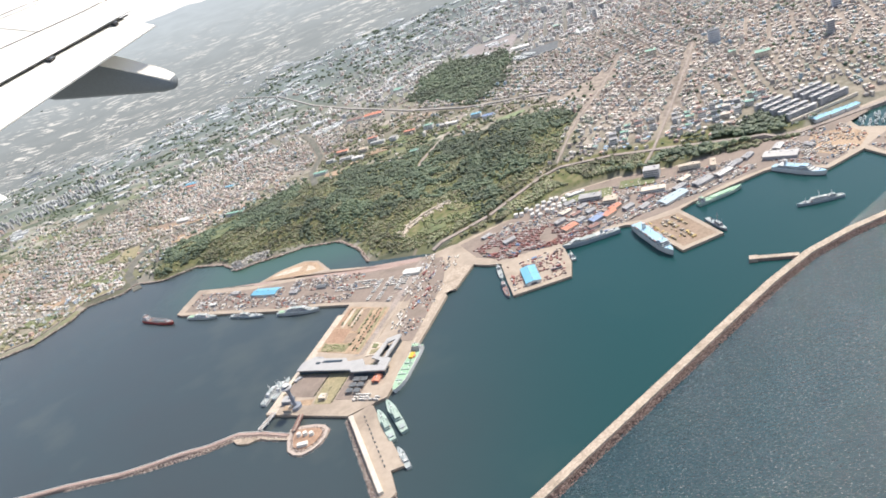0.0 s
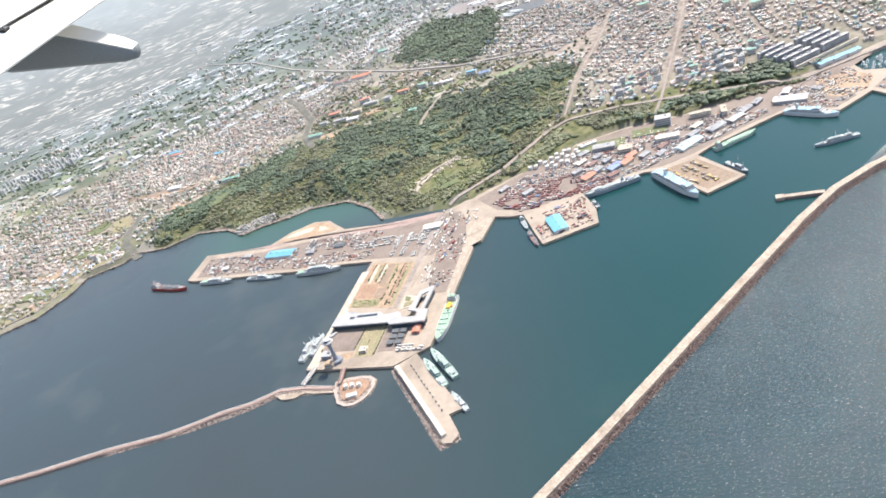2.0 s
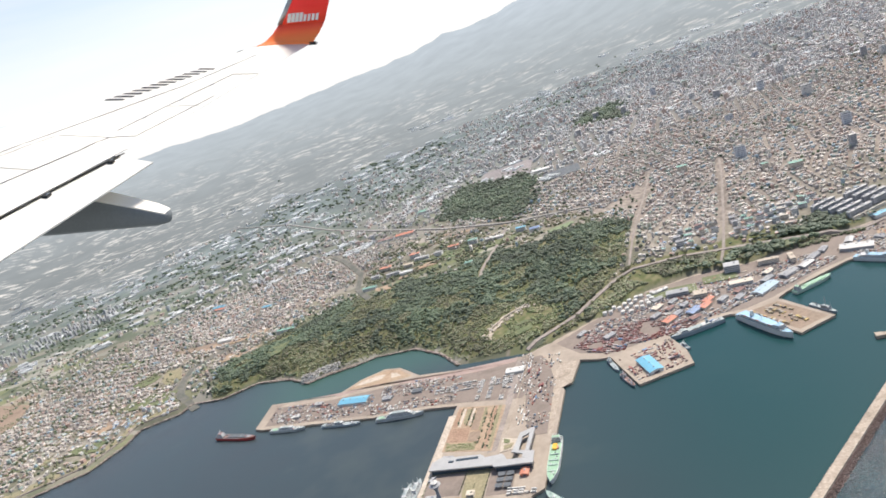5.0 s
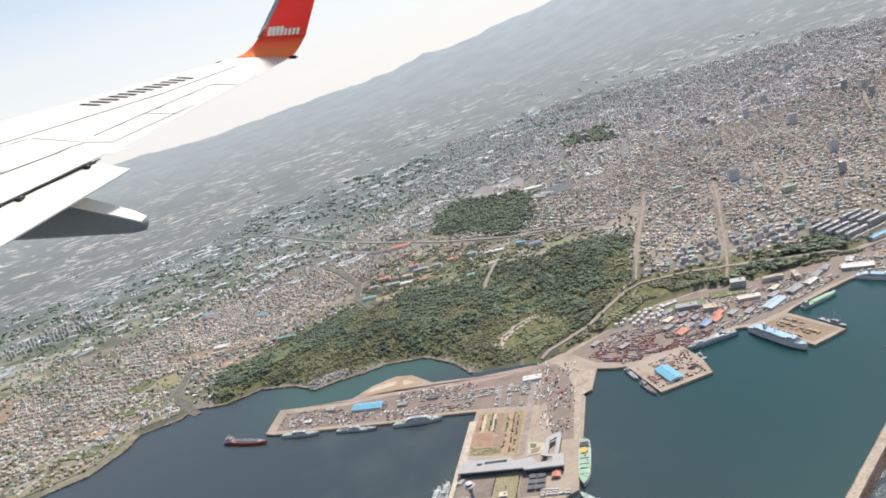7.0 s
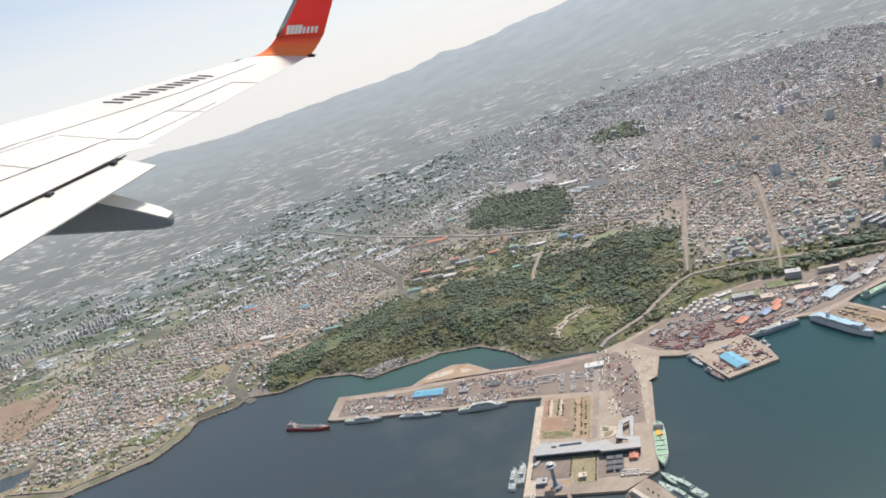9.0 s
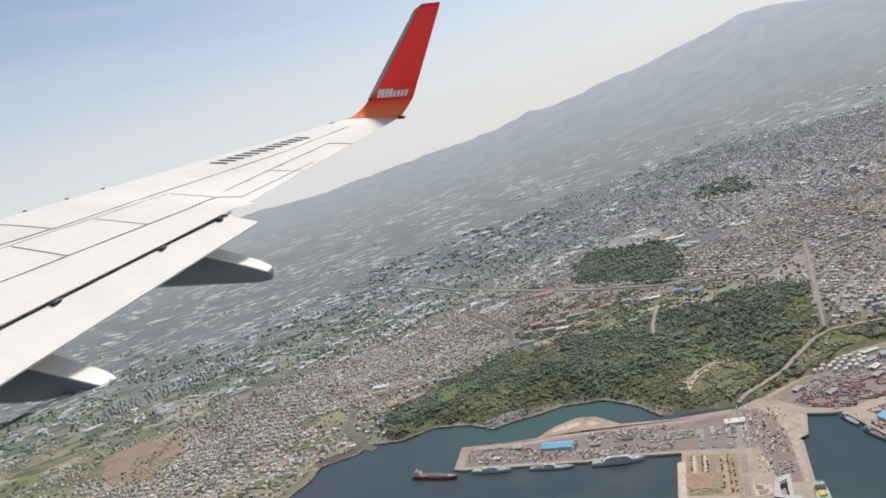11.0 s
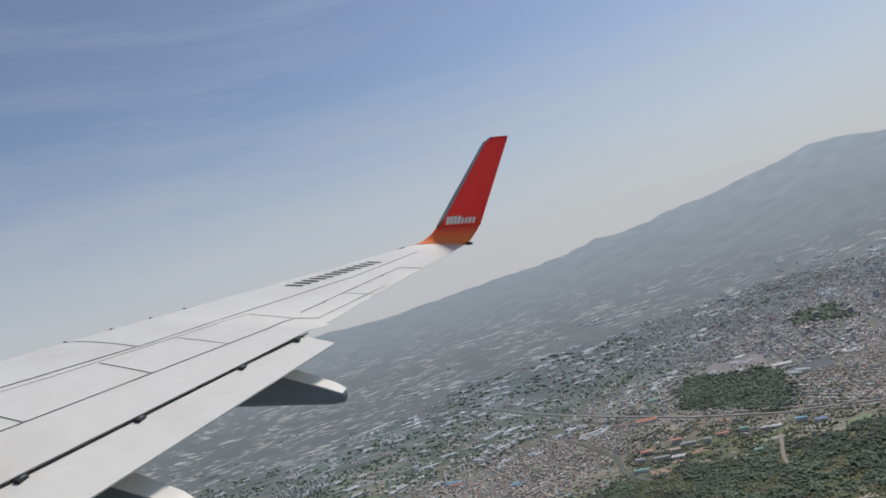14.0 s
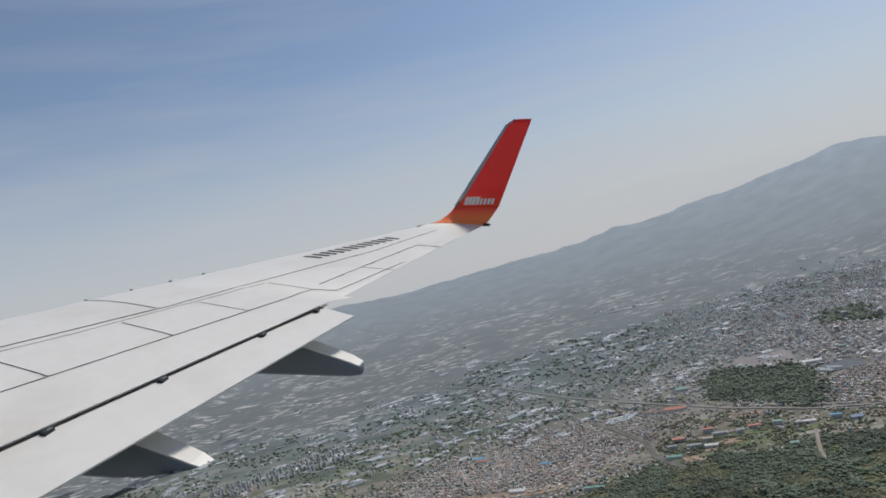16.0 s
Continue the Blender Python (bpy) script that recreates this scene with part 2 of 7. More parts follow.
def loft(rings, caps=True, smooth=True):
    bm = bmesh.new()
    rs = [[bm.verts.new(p) for p in r] for r in rings]
    for a, b in zip(rs, rs[1:]):
        for i in range(len(a)):
            j = (i + 1) % len(a)
            bm.faces.new((a[i], a[j], b[j], b[i]))
    if caps:
        bm.faces.new(rs[0][::-1])
        bm.faces.new(rs[-1])
    bmesh.ops.recalc_face_normals(bm, faces=bm.faces)
    for f in bm.faces:
        f.smooth = smooth
    return bm


def smooth_path(path, step):
    out = []
    for (x0, y0), (x1, y1) in zip(path, path[1:]):
        k = max(1, int(math.hypot(x1 - x0, y1 - y0) / step))
        out += [(x0 + (x1 - x0) * i / k, y0 + (y1 - y0) * i / k) for i in range(k)]
    return out + [path[-1]]


def inside(poly, x, y):
    """Even-odd test on arrays."""
    r = np.zeros(np.shape(x), bool)
    for (x0, y0), (x1, y1) in zip(poly, poly[1:] + poly[:1]):
        if y0 != y1:
            r ^= ((y0 > y) != (y1 > y)) & (x < (x1 - x0) * (y - y0) / (y1 - y0) + x0)
    return r


def edge_distance(poly, x, y):
    d = np.full(np.shape(x), 1e9)
    for (x0, y0), (x1, y1) in zip(poly, poly[1:] + poly[:1]):
        dx, dy = x1 - x0, y1 - y0
        k = np.clip(((x - x0) * dx + (y - y0) * dy) / (dx * dx + dy * dy + 1e-9), 0, 1)
        d = np.minimum(d, np.hypot(x - x0 - k * dx, y - y0 - k * dy))
    return d


# ---- plan ----
COAST = [(-6000, 500), (-2000, 700), (-1200, 800), (-970, 870), (-985, 930), (-925, 930), (-940, 850), (-833, 801), (-723, 830), (-689, 879), (-682, 915), (-624, 924),
         (-611, 947), (-556, 928), (-505, 942), (-451, 915), (-417, 877), (-392, 884), (-350, 883), (-316, 888), (-260, 870), (-227, 826), (-207, 775), (-164, 760),
         (-96, 735), (-70, 700), (80, 690), (200, 705), (330, 705), (358, 772), (430, 798), (700, 830), (1200, 790), (6000, 600), (6000, 7000), (-6000, 7000)]
QUAY = [(-219, 670), (-279, 504), (-195, 470), (-160, 482), (-136, 544), (-105, 628), (-108, 640), (-95, 637), (-74, 680), (-96, 745), (-130, 735), (-198, 752),
        (-259, 779), (-283, 820), (-305, 832), (-338, 824), (-371, 801), (-465, 841), (-477, 783), (-467, 775), (-318, 708), (-254, 686)]
EAST = [(-96, 745), (-74, 680), (-57, 668), (-44, 663), (-41, 628), (-37, 590), (22, 596), (27, 625), (24, 667), (92, 669), (104, 662), (127, 585), (169, 596),
        (150, 668), (165, 676), (214, 690), (250, 700), (262, 700), (299, 664), (344, 684), (353, 652), (420, 640), (430, 700), (388, 720), (368, 740), (370, 766), (410, 782), (560, 800), (560, 825), (330, 780), (190, 780), (110, 800), (50, 800), (-40, 765)]
FOREST = [(-576, 925), (-583, 1033), (-510, 1076), (-432, 1112), (-372, 1142), (-300, 1098), (-241, 1112), (-172, 1068), (-120, 1100), (-98, 1104), (-30, 1058), (40, 1050), (85, 1034), (107, 1007), (44, 872),
          (-22, 812), (-85, 772), (-125, 762), (-200, 780), (-220, 835), (-259, 880), (-310, 896), (-389, 892), (-420, 890), (-450, 925), (-505, 950)]
GROVES = [[(-161, 1502), (-103, 1680), (58, 1555), (29, 1364), (-33, 1272), (-159, 1432)], [(319, 2011), (414, 1979), (352, 1759), (276, 1886)],
          [(130, 806), (180, 816), (252, 815), (302, 818), (318, 797), (285, 768), (226, 790), (150, 796)]]


RAIL = [(-122, 748), (-109, 757), (-86, 768), (-48, 787), (-10, 818), (27, 844), (53, 855), (120, 848), (190, 822), (260, 790), (320, 770), (420, 785), (560, 830)]
FAR_ROAD = [(-1900, 3450), (-1116, 2665), (-841, 2371), (-620, 2088), (-452, 1776), (-322, 1582), (-172, 1380), (-54, 1260), (60, 1190), (120, 1150)]
AVENUE = [(150, 800), (168, 830), (206, 905), (300, 1100), (335, 1180)]
STREET = [(50, 862), (148, 1074), (230, 1250)]
LANE = [(-142, 1000), (-134, 1034), (-63, 1226)]
RIVER = [(-598, 922), (-640, 985), (-655, 1040), (-652, 1096), (-609, 1125), (-570, 1150)]
STREAM = [(-330, 1098), (-356, 1193), (-353, 1284), (-396, 1423), (-430, 1500)]


def heights(x, y):
    x, y = np.asarray(x, float), np.asarray(y, float)
    d = np.maximum(y - 720, 0)
    h = 3 + 0.030 * d + 6e-5 * (x + 258) * np.minimum(d, 740)
    h = np.maximum(h, 3)
    h = h + 1.3e-5 * np.maximum(y - 2200, 0) ** 2 * (1 + np.clip((x + 300) / 1300, 0, 1.4))
    for cx, cy, r, a in ((20, 1000, 110, 22), (-250, 1000, 130, 14), (-440, 990, 100, 10)):
        h = h + a * np.exp(-((x - cx) ** 2 + (y - cy) ** 2) / (2 * r * r) * 1.6)
    sd = np.where(inside(COAST, x, y), 1, -1) * edge_distance(COAST, x, y)
    h = np.minimum(h, np.clip(sd * 0.35, -8, None) + 0.4 * (sd > 0))
    port = inside(QUAY, x, y) | inside(EAST, x, y)
    return np.where(port, np.minimum(h, 1.2), h)


def flank_foot(az):
    """Distance at which the mountain's flank leaves the plain, by bearing."""
    # nearer on the left, where the glowing slope covers the wing's ground shadow
    return np.interp(np.degrees(az), [-75, -14, 2, 18, 75], [2200, 2250, 2500, 2750, 2800])


def ridge(az):
    """Height of the skyline, in degrees, by bearing."""
    el = np.interp(np.degrees(az), [-75, -40, -16, -9, -2, 0.8, 3.2, 6.3, 8.6, 10.3, 13.1, 15.2, 17.5, 21, 23.9, 25.1, 27, 28.3, 29.7, 33, 40, 55, 75], [-0.9, -0.8, -0.6, -0.75, -0.3, -0.05, -0.1, 0.15, 0.75, 0.66, 0.85, 1.27, 1.45, 2.15, 2.6, 2.92, 2.85, 2.6, 2.35, 2.1, 1.5, 0.6, 0.0])
    return el + np.array([0.07 * noise.noise((a * 14, 3.0, 0)) + 0.06 * noise.noise((a * 38, 5.0, 0)) + 0.03 * noise.noise((a * 110, 7.0, 0)) for a in az])


def flank(x, y):
    """Height of the mountain's flank over a plan point."""
    r, az = np.hypot(x + 487, y + 70), np.arctan2(x + 487, y + 70)
    foot = flank_foot(az)
    s = np.clip((r - foot) / (4520 - foot), -1, 1)
    crest = 405 + np.tan(np.radians(ridge(az))) * 4520
    low = heights(x, y)
    folds = np.array([noise.noise((p * 0.0035, q * 0.0035, 2.0)) + 0.7 * noise.noise((p * 0.012, q * 0.012, 5.0)) for p, q in zip(x, y)])
    lift = np.clip((s - 0.30) / 0.70, 0, 1) ** 1.6
    return low - 9 + 18 * np.clip(s / 0.16, -1, 1) + np.maximum(crest - low, 0) * lift + folds * (9 + 22 * lift * (1 - lift))


def far_ground(x, y):
    return np.maximum(heights(x, y), flank(x, y))


def near_roads(x, y, gap):
    r = np.zeros(len(x), bool)
    for path, w in ((RAIL, 5), (FAR_ROAD, 8), (AVENUE, 6), (STREET, 4), (LANE, 4), (RIVER, 8), (STREAM, 8)):
        for (x0, y0), (x1, y1) in zip(path, path[1:]):
            dx, dy = x1 - x0, y1 - y0
            k = np.clip(((x - x0) * dx + (y - y0) * dy) / (dx * dx + dy * dy), 0, 1)
            r |= np.hypot(x - x0 - k * dx, y - y0 - k * dy) < w + gap
    return r


def density(x, y):
    """Share of built ground, 0 to 1."""
    def bell(cx, cy, rx, ry):
        return np.exp(-((x - cx) / rx) ** 2 - ((y - cy) / ry) ** 2)
    d = 1.4 * bell(850, 1300, 850, 560) + 1.0 * bell(-590, 1330, 250, 190) + 0.85 * bell(-900, 1060, 260, 210) + 0.30 * bell(-180, 1330, 260, 90) + 0.8 * bell(200, 1150, 120, 250)
    d = d + np.where((x < -100) & (y > 1480), 0.03, 0.10) + 0.75 * bell(900, 2000, 900, 520) + 0.35 * bell(-300, 1650, 200, 90)
    d = d * (1 - 0.8 * bell(-190, 1175, 170, 85))
    return np.clip(d, 0, 1)


def ground_material():
    """Patchwork of fields, with grey streets and yards where the town stands."""
    m = bpy.data.materials.new("ground")
    m.use_nodes = True
    n, l = m.node_tree.nodes, m.node_tree.links
    b = n["Principled BSDF"]
    b.inputs["Roughness"].default_value, b.inputs["Specular IOR Level"].default_value = 0.95, 0.1
    geo, cells, big, fine = n.new("ShaderNodeNewGeometry"), n.new("ShaderNodeTexVoronoi"), n.new("ShaderNodeTexNoise"), n.new("ShaderNodeTexNoise")
    squash = n.new("ShaderNodeMapping")
    squash.inputs["Scale"].default_value, squash.inputs["Rotation"].default_value = (0.020, 0.034, 0), (0, 0, radians(14))
    cells.distance = "CHEBYCHEV"
    cells.inputs["Scale"].default_value = 1.0
    big.inputs["Scale"].default_value, big.inputs["Detail"].default_value = 0.006, 5
    fine.inputs["Scale"].default_value, fine.inputs["Detail"].default_value = 0.12, 5
    l.new(geo.outputs["Position"], squash.inputs["Vector"])
    l.new(squash.outputs[0], cells.inputs["Vector"])
    l.new(geo.outputs["Position"], big.inputs["Vector"])
    l.new(geo.outputs["Position"], fine.inputs["Vector"])
    pick, grey = n.new("ShaderNodeSeparateColor"), n.new("ShaderNodeValToRGB")
    l.new(cells.outputs["Color"], pick.inputs[0])
    crops = n.new("ShaderNodeValToRGB")
    crops.color_ramp.interpolation = "CONSTANT"
    tones = [(0.100, 0.118, 0.071), (0.142, 0.153, 0.100), (0.201, 0.195, 0.142), (0.118, 0.136, 0.088), (0.271, 0.236, 0.183), (0.165, 0.183, 0.094), (0.088, 0.106, 0.071), (0.307, 0.295, 0.248)]
    while len(crops.color_ramp.elements) < len(tones):
        crops.color_ramp.elements.new(0.5)
    for i, c in enumerate(tones):
        crops.color_ramp.elements[i].position, crops.color_ramp.elements[i].color = i / len(tones), (*c, 1)
    l.new(pick.outputs[0], crops.inputs["Fac"])
    for e, p, c in zip(grey.color_ramp.elements, (0.35, 0.65), ((0.175, 0.150, 0.128), (0.32, 0.275, 0.238))):
        e.position, e.color = p, (*c, 1)
    l.new(fine.outputs["Fac"], grey.inputs["Fac"])
    paved = n.new("ShaderNodeAttribute")
    paved.attribute_name = "paved"
    mix = n.new("ShaderNodeMix")
    mix.data_type = "RGBA"
    l.new(paved.outputs["Fac"], mix.inputs["Factor"])
    l.new(crops.outputs[0], mix.inputs["A"])
    l.new(grey.outputs[0], mix.inputs["B"])
    grassy, turf, green = n.new("ShaderNodeAttribute"), n.new("ShaderNodeMix"), n.new("ShaderNodeValToRGB")
    grassy.attribute_name, turf.data_type = "grassy", "RGBA"
    for e, p, c in zip(green.color_ramp.elements, (0.38, 0.62), ((0.105, 0.12, 0.055), (0.19, 0.175, 0.10))):
        e.position, e.color = p, (*c, 1)
    l.new(fine.outputs["Fac"], green.inputs["Fac"])
    l.new(grassy.outputs["Fac"], turf.inputs["Factor"])
    l.new(mix.outputs["Result"], turf.inputs["A"])
    l.new(green.outputs[0], turf.inputs["B"])
    mix = turf
    # bluish grey mixed into the far ground's colour to imitate haze
    haze_share, haze_tone = n.new("ShaderNodeAttribute"), n.new("ShaderNodeMix")
    haze_share.attribute_name, haze_tone.data_type = "haze_share", "RGBA"
    haze_tone.inputs["B"].default_value = (0.155, 0.187, 0.192, 1)
    l.new(haze_share.outputs["Fac"], haze_tone.inputs["Factor"])
    l.new(mix.outputs["Result"], haze_tone.inputs["A"])
    mix = haze_tone
    vary = n.new("ShaderNodeMapRange")
    vary.inputs["From Min"].default_value, vary.inputs["From Max"].default_value = 0.3, 0.7
    vary.inputs["To Min"].default_value, vary.inputs["To Max"].default_value = 0.75, 1.25
    l.new(big.outputs["Fac"], vary.inputs["Value"])
    mul = n.new("ShaderNodeVectorMath")
    mul.operation = "SCALE"
    l.new(mix.outputs["Result"], mul.inputs[0])
    l.new(vary.outputs[0], mul.inputs["Scale"])
    l.new(mul.outputs[0], b.inputs["Base Color"])
    return m


def ground_sheet():
    xs = np.unique(np.concatenate([np.linspace(-5200, -1000, 60), np.linspace(-1000, 600, 230), np.linspace(600, 5200, 70)]))
    ys = np.unique(np.concatenate([np.linspace(440, 1250, 130), np.linspace(1250, 2500, 90), np.linspace(2500, 4750, 60)]))
    gx, gy = np.meshgrid(xs, ys)
    gz = heights(gx, gy)
    v = np.stack([gx, gy, gz], -1).reshape(-1, 3)
    w, hgt = len(xs), len(ys)
    idx = (np.arange(hgt - 1)[:, None] * w + np.arange(w - 1)[None]).ravel()
    f = np.stack([idx, idx + 1, idx + w + 1, idx + w], -1)
    keep = gz.ravel()[f].max(1) > -7.9
    m = ground_material()
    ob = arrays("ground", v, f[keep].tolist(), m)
    paved = ob.data.attributes.new("paved", "FLOAT", "POINT")
    town = np.clip(density(gx.ravel(), gy.ravel()) * 1.1 - 0.1, 0, 1) * ~inside(FOREST, gx.ravel(), gy.ravel())
    paved.data.foreach_set("value", town.astype(np.float32))
    slope = [(-110, 740), (-40, 765), (50, 800), (110, 800), (190, 780), (330, 780), (330, 840), (60, 870), (-60, 800)]
    grassy = ob.data.attributes.new("grassy", "FLOAT", "POINT")
    grassy.data.foreach_set("value", (inside(FOREST, gx.ravel(), gy.ravel()) | inside(slope, gx.ravel(), gy.ravel())).astype(np.float32))
    # share of the painted haze, growing with distance inland
    haze_share = ob.data.attributes.new("haze_share", "FLOAT", "POINT")
    haze_share.data.foreach_set("value", (0.85 * np.clip((gy.ravel() - 1300) / 800, 0, 1)).astype(np.float32))
    for p in ob.data.polygons:
        p.use_smooth = True
    return tagged(ob, "sloping coastal ground of fields, scrub and dry earth", "ground", kind="structure")


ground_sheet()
bm = bmesh.new()
box(bm, 0, 0, -10, 12000, 9000, 10)
tagged(put("water", bm, sea_water), "teal harbour water and rippled open sea", "sea", kind="structure")

tagged(put("pavement_quay", prism(QUAY, -8, 2.6), concrete), "concrete harbour quay with long jetty arms", "quay", kind="structure")
tagged(put("pavement_wharf", prism(EAST, -8, 2.6), concrete), "concrete wharf with two broad piers", "wharf", kind="structure")
FINGER = [(-194, 468), (-173, 478), (-139, 393), (-150, 391), (-144, 368), (-150, 361), (-157, 363)]
tagged(put("finger_pier", prism(FINGER, -8, 2.4), concrete), "narrow concrete finger pier reaching into the harbour", "pier")
BREAK = smooth_path([(-260, 172), (-45, 330), (172, 496), (215, 524), (257, 541), (350, 565), (560, 600)], 15)
bw = thing("breakwater", 0, 0, 0, 0, "long rubble breakwater with a pale concrete crown", "breakwater")
part("mound", ribbon(BREAK, [(-9, -6), (-5.0, 2.2), (3.0, 2.4), (9.5, -6)]), wet_boulder, bw)
part("crown", ribbon(BREAK, [(-5.2, 1.4), (-5.0, 3.2), (-0.6, 3.3), (-0.4, 4.2), (2.7, 4.2), (2.9, 1.8)]), tan_stone, bw)

# ---- woods ----


def icosahedron():
    bm = bmesh.new()
    bmesh.ops.create_icosphere(bm, subdivisions=1, radius=1)
    v = np.array([tuple(p.co) for p in bm.verts])
    f = np.array([[p.index for p in q.verts] for q in bm.faces])
    bm.free()
    return v, f


BALL_V, BALL_F = icosahedron()


def clumps(name, pts, r, mat, parent=None, squash=0.8, rng=None):
    """Many uneven leaf clumps in one mesh; pts: n x 3, r: n."""
    rng = rng or np.random.default_rng(5)
    n = len(pts)
    j = 1 + rng.uniform(-0.35, 0.35, (n, len(BALL_V), 1))
    v = BALL_V[None] * j * r[:, None, None] * np.array([1, 1, squash]) + pts[:, None]
    f = BALL_F[None] + (np.arange(n) * len(BALL_V))[:, None, None]
    return arrays(name, v.reshape(-1, 3), f.reshape(-1, 3).tolist(), mat, parent)


def scatter(poly, n, rng):
    a = np.array(poly)
    p = rng.uniform(a.min(0) - 25, a.max(0) + 25, (int(n * 1.15), 2))
    wob = np.array([(noise.noise((x * 0.05, y * 0.05, 1.0)), noise.noise((x * 0.05, y * 0.05, 6.0))) for x, y in p]) * 16
    wob += np.array([(noise.noise((x * 0.016, y * 0.016, 2.0)), noise.noise((x * 0.016, y * 0.016, 7.0))) for x, y in p]) * 26
    x, y = p[:, 0] + wob[:, 0], p[:, 1] + wob[:, 1]
    ok = (inside(poly, x, y) | (edge_distance(poly, x, y) < rng.exponential(9, len(p)) - 4)) & (heights(p[:, 0], p[:, 1]) > 2.2) & ~near_roads(p[:, 0], p[:, 1], 1.5)
    return p[ok & ~inside(QUAY, p[:, 0], p[:, 1]) & ~inside(EAST, p[:, 0], p[:, 1])]


CLEARING = [(-172, 840), (-160, 790), (-122, 775), (-75, 792), (-60, 830), (-85, 862), (-135, 866)]
broad_leaf = material("broad_leaf", [(0.130, 0.146, 0.076), (0.146, 0.158, 0.084), (0.172, 0.168, 0.098), (0.135, 0.154, 0.080), (0.170, 0.152, 0.098)], by="island", scale=0.02, fine=1.2, spread=0.35, rough=0.65, spec=0.4, patch=0.40, sheen=0.06)


scrub_leaf = material("scrub_leaf", [(0.16, 0.185, 0.08), (0.19, 0.205, 0.095), (0.135, 0.165, 0.07), (0.21, 0.20, 0.11)], by="island", scale=0.03, fine=1.2, spread=0.3, rough=0.65, spec=0.4, patch=0.25, sheen=0.06)


def woods(poly, n, size, seed, label, mixed=False):
    """Pines, and where mixed, patches of paler broad-leaved trees; every tree of three uneven clumps."""
    rng = np.random.default_rng(seed)
    p = scatter(poly, n, rng)
    p = p[~inside(CLEARING, p[:, 0] + 8 * np.sin(p[:, 1] * 0.21), p[:, 1] + 7 * np.sin(p[:, 0] * 0.17))]
    if mixed:
        gap = np.array([noise.noise((x * 0.022, y * 0.03, 14.0)) + 0.6 * noise.noise((x * 0.06, y * 0.06, 3.0)) for x, y in p])
        bald = 0.55 * np.exp(-((p[:, 0] - 78) / 30) ** 2 - ((p[:, 1] - 935) / 70) ** 2) + 0.6 * np.exp(-((p[:, 0] + 215) / 45) ** 2 - ((p[:, 1] - 880) / 28) ** 2) + 0.5 * np.exp(-((p[:, 0] + 560) / 30) ** 2 - ((p[:, 1] - 990) / 40) ** 2)
        bald += 0.45 * (edge_distance(COAST, p[:, 0], p[:, 1]) < 16)
        bare = (gap + bald > 0.34) & (rng.uniform(0, 1, len(p)) > 0.22)
        low = p[bare & (rng.uniform(0, 1, len(p)) > 0.35)]
        br = rng.uniform(0.5, 1.7, len(low))
        tagged(clumps("scrub", np.column_stack([low, heights(low[:, 0], low[:, 1]) + br * 0.5]), br, scrub_leaf, rng=rng), "olive scrub in the gaps of the wood", "scrub", kind="stuff")
        p = p[~bare]
    pale = np.array([noise.noise((x * 0.011, y * 0.015, 4.0)) + 0.5 * noise.noise((x * 0.04, y * 0.04, 9.0)) for x, y in p])
    pale = pale + np.clip((915 - p[:, 1]) * 0.0055, -0.45, 0.36) + 0.25 * (p[:, 0] > 20) * (p[:, 1] < 960) + np.clip((-150 - p[:, 0]) * 0.0012, -0.15, 0.22)
    z = heights(p[:, 0], p[:, 1])
    for kind in ((0, 1) if mixed else (0, )):
        ok = (pale > 0.02) == bool(kind) if mixed else np.ones(len(p), bool)
        q, zz = p[ok], z[ok]
        lump = np.array([noise.noise((a * 0.045, b * 0.045, 17.0)) + 0.6 * noise.noise((a * 0.11, b * 0.11, 5.0)) for a, b in q])
        r = rng.uniform(0.45, 1.3, len(q)) * size * (0.72 if kind else 1) * (1 + 0.32 * lump)
        zz = zz + 2.4 * np.maximum(lump, -0.3) * (size / 2.5)
        sets = [np.column_stack([q, zz + r * 0.9])]
        rad = [r]
        for k in range(2):
            a = rng.uniform(0, 6.28, len(q))
            sets.append(np.column_stack([q[:, 0] + np.cos(a) * r * 0.75, q[:, 1] + np.sin(a) * r * 0.75, zz + r * rng.uniform(0.3, 1.3, len(q))]))
            rad.append(r * rng.uniform(0.45, 0.75, len(q)))
        tagged(clumps("woodland", np.concatenate(sets), np.concatenate(rad), broad_leaf if kind else leaf, squash=0.6, rng=rng), label if not kind else "paler olive broad-leaved trees mixed into the wood", "woodland", kind="stuff")


woods(FOREST, 40000, 2.15, 11, "dense dark green evergreen wood on the harbour hill", True)
woods(GROVES[0], 8000, 2.9, 12, "dark green grove between town quarters")
woods(GROVES[1], 3500, 3.6, 13, "dark green grove among far houses")
woods(GROVES[2], 2200, 3.0, 14, "row of dark trees on the bluff above the port")

# ---- town ----


def boxes_mesh(name, c, size, hgt, turn, mat):
    """Houses as one mesh: c n x 3 base centres, size n x 2, hgt n, turn n."""
    n = len(c)
    k = np.array([(-1, -1), (1, -1), (1, 1), (-1, 1)]) / 2
    q = k[None] * size[:, None]
    cs, sn = np.cos(turn)[:, None], np.sin(turn)[:, None]
    x, y = q[..., 0] * cs - q[..., 1] * sn + c[:, :1], q[..., 0] * sn + q[..., 1] * cs + c[:, 1:2]
    lo = np.stack([x, y, np.repeat(c[:, 2:] - 3, 4, 1)], -1)
    hi = np.stack([x, y, np.repeat(c[:, 2:] + hgt[:, None], 4, 1)], -1)
    v = np.concatenate([lo, hi], 1).reshape(-1, 3)
    f = np.array([(4, 5, 6, 7), (0, 1, 5, 4), (1, 2, 6, 5), (2, 3, 7, 6), (3, 0, 4, 7)])
    f = (f[None] + (np.arange(n) * 8)[:, None, None]).reshape(-1, 4)
    return arrays(name, v, f.tolist(), mat)


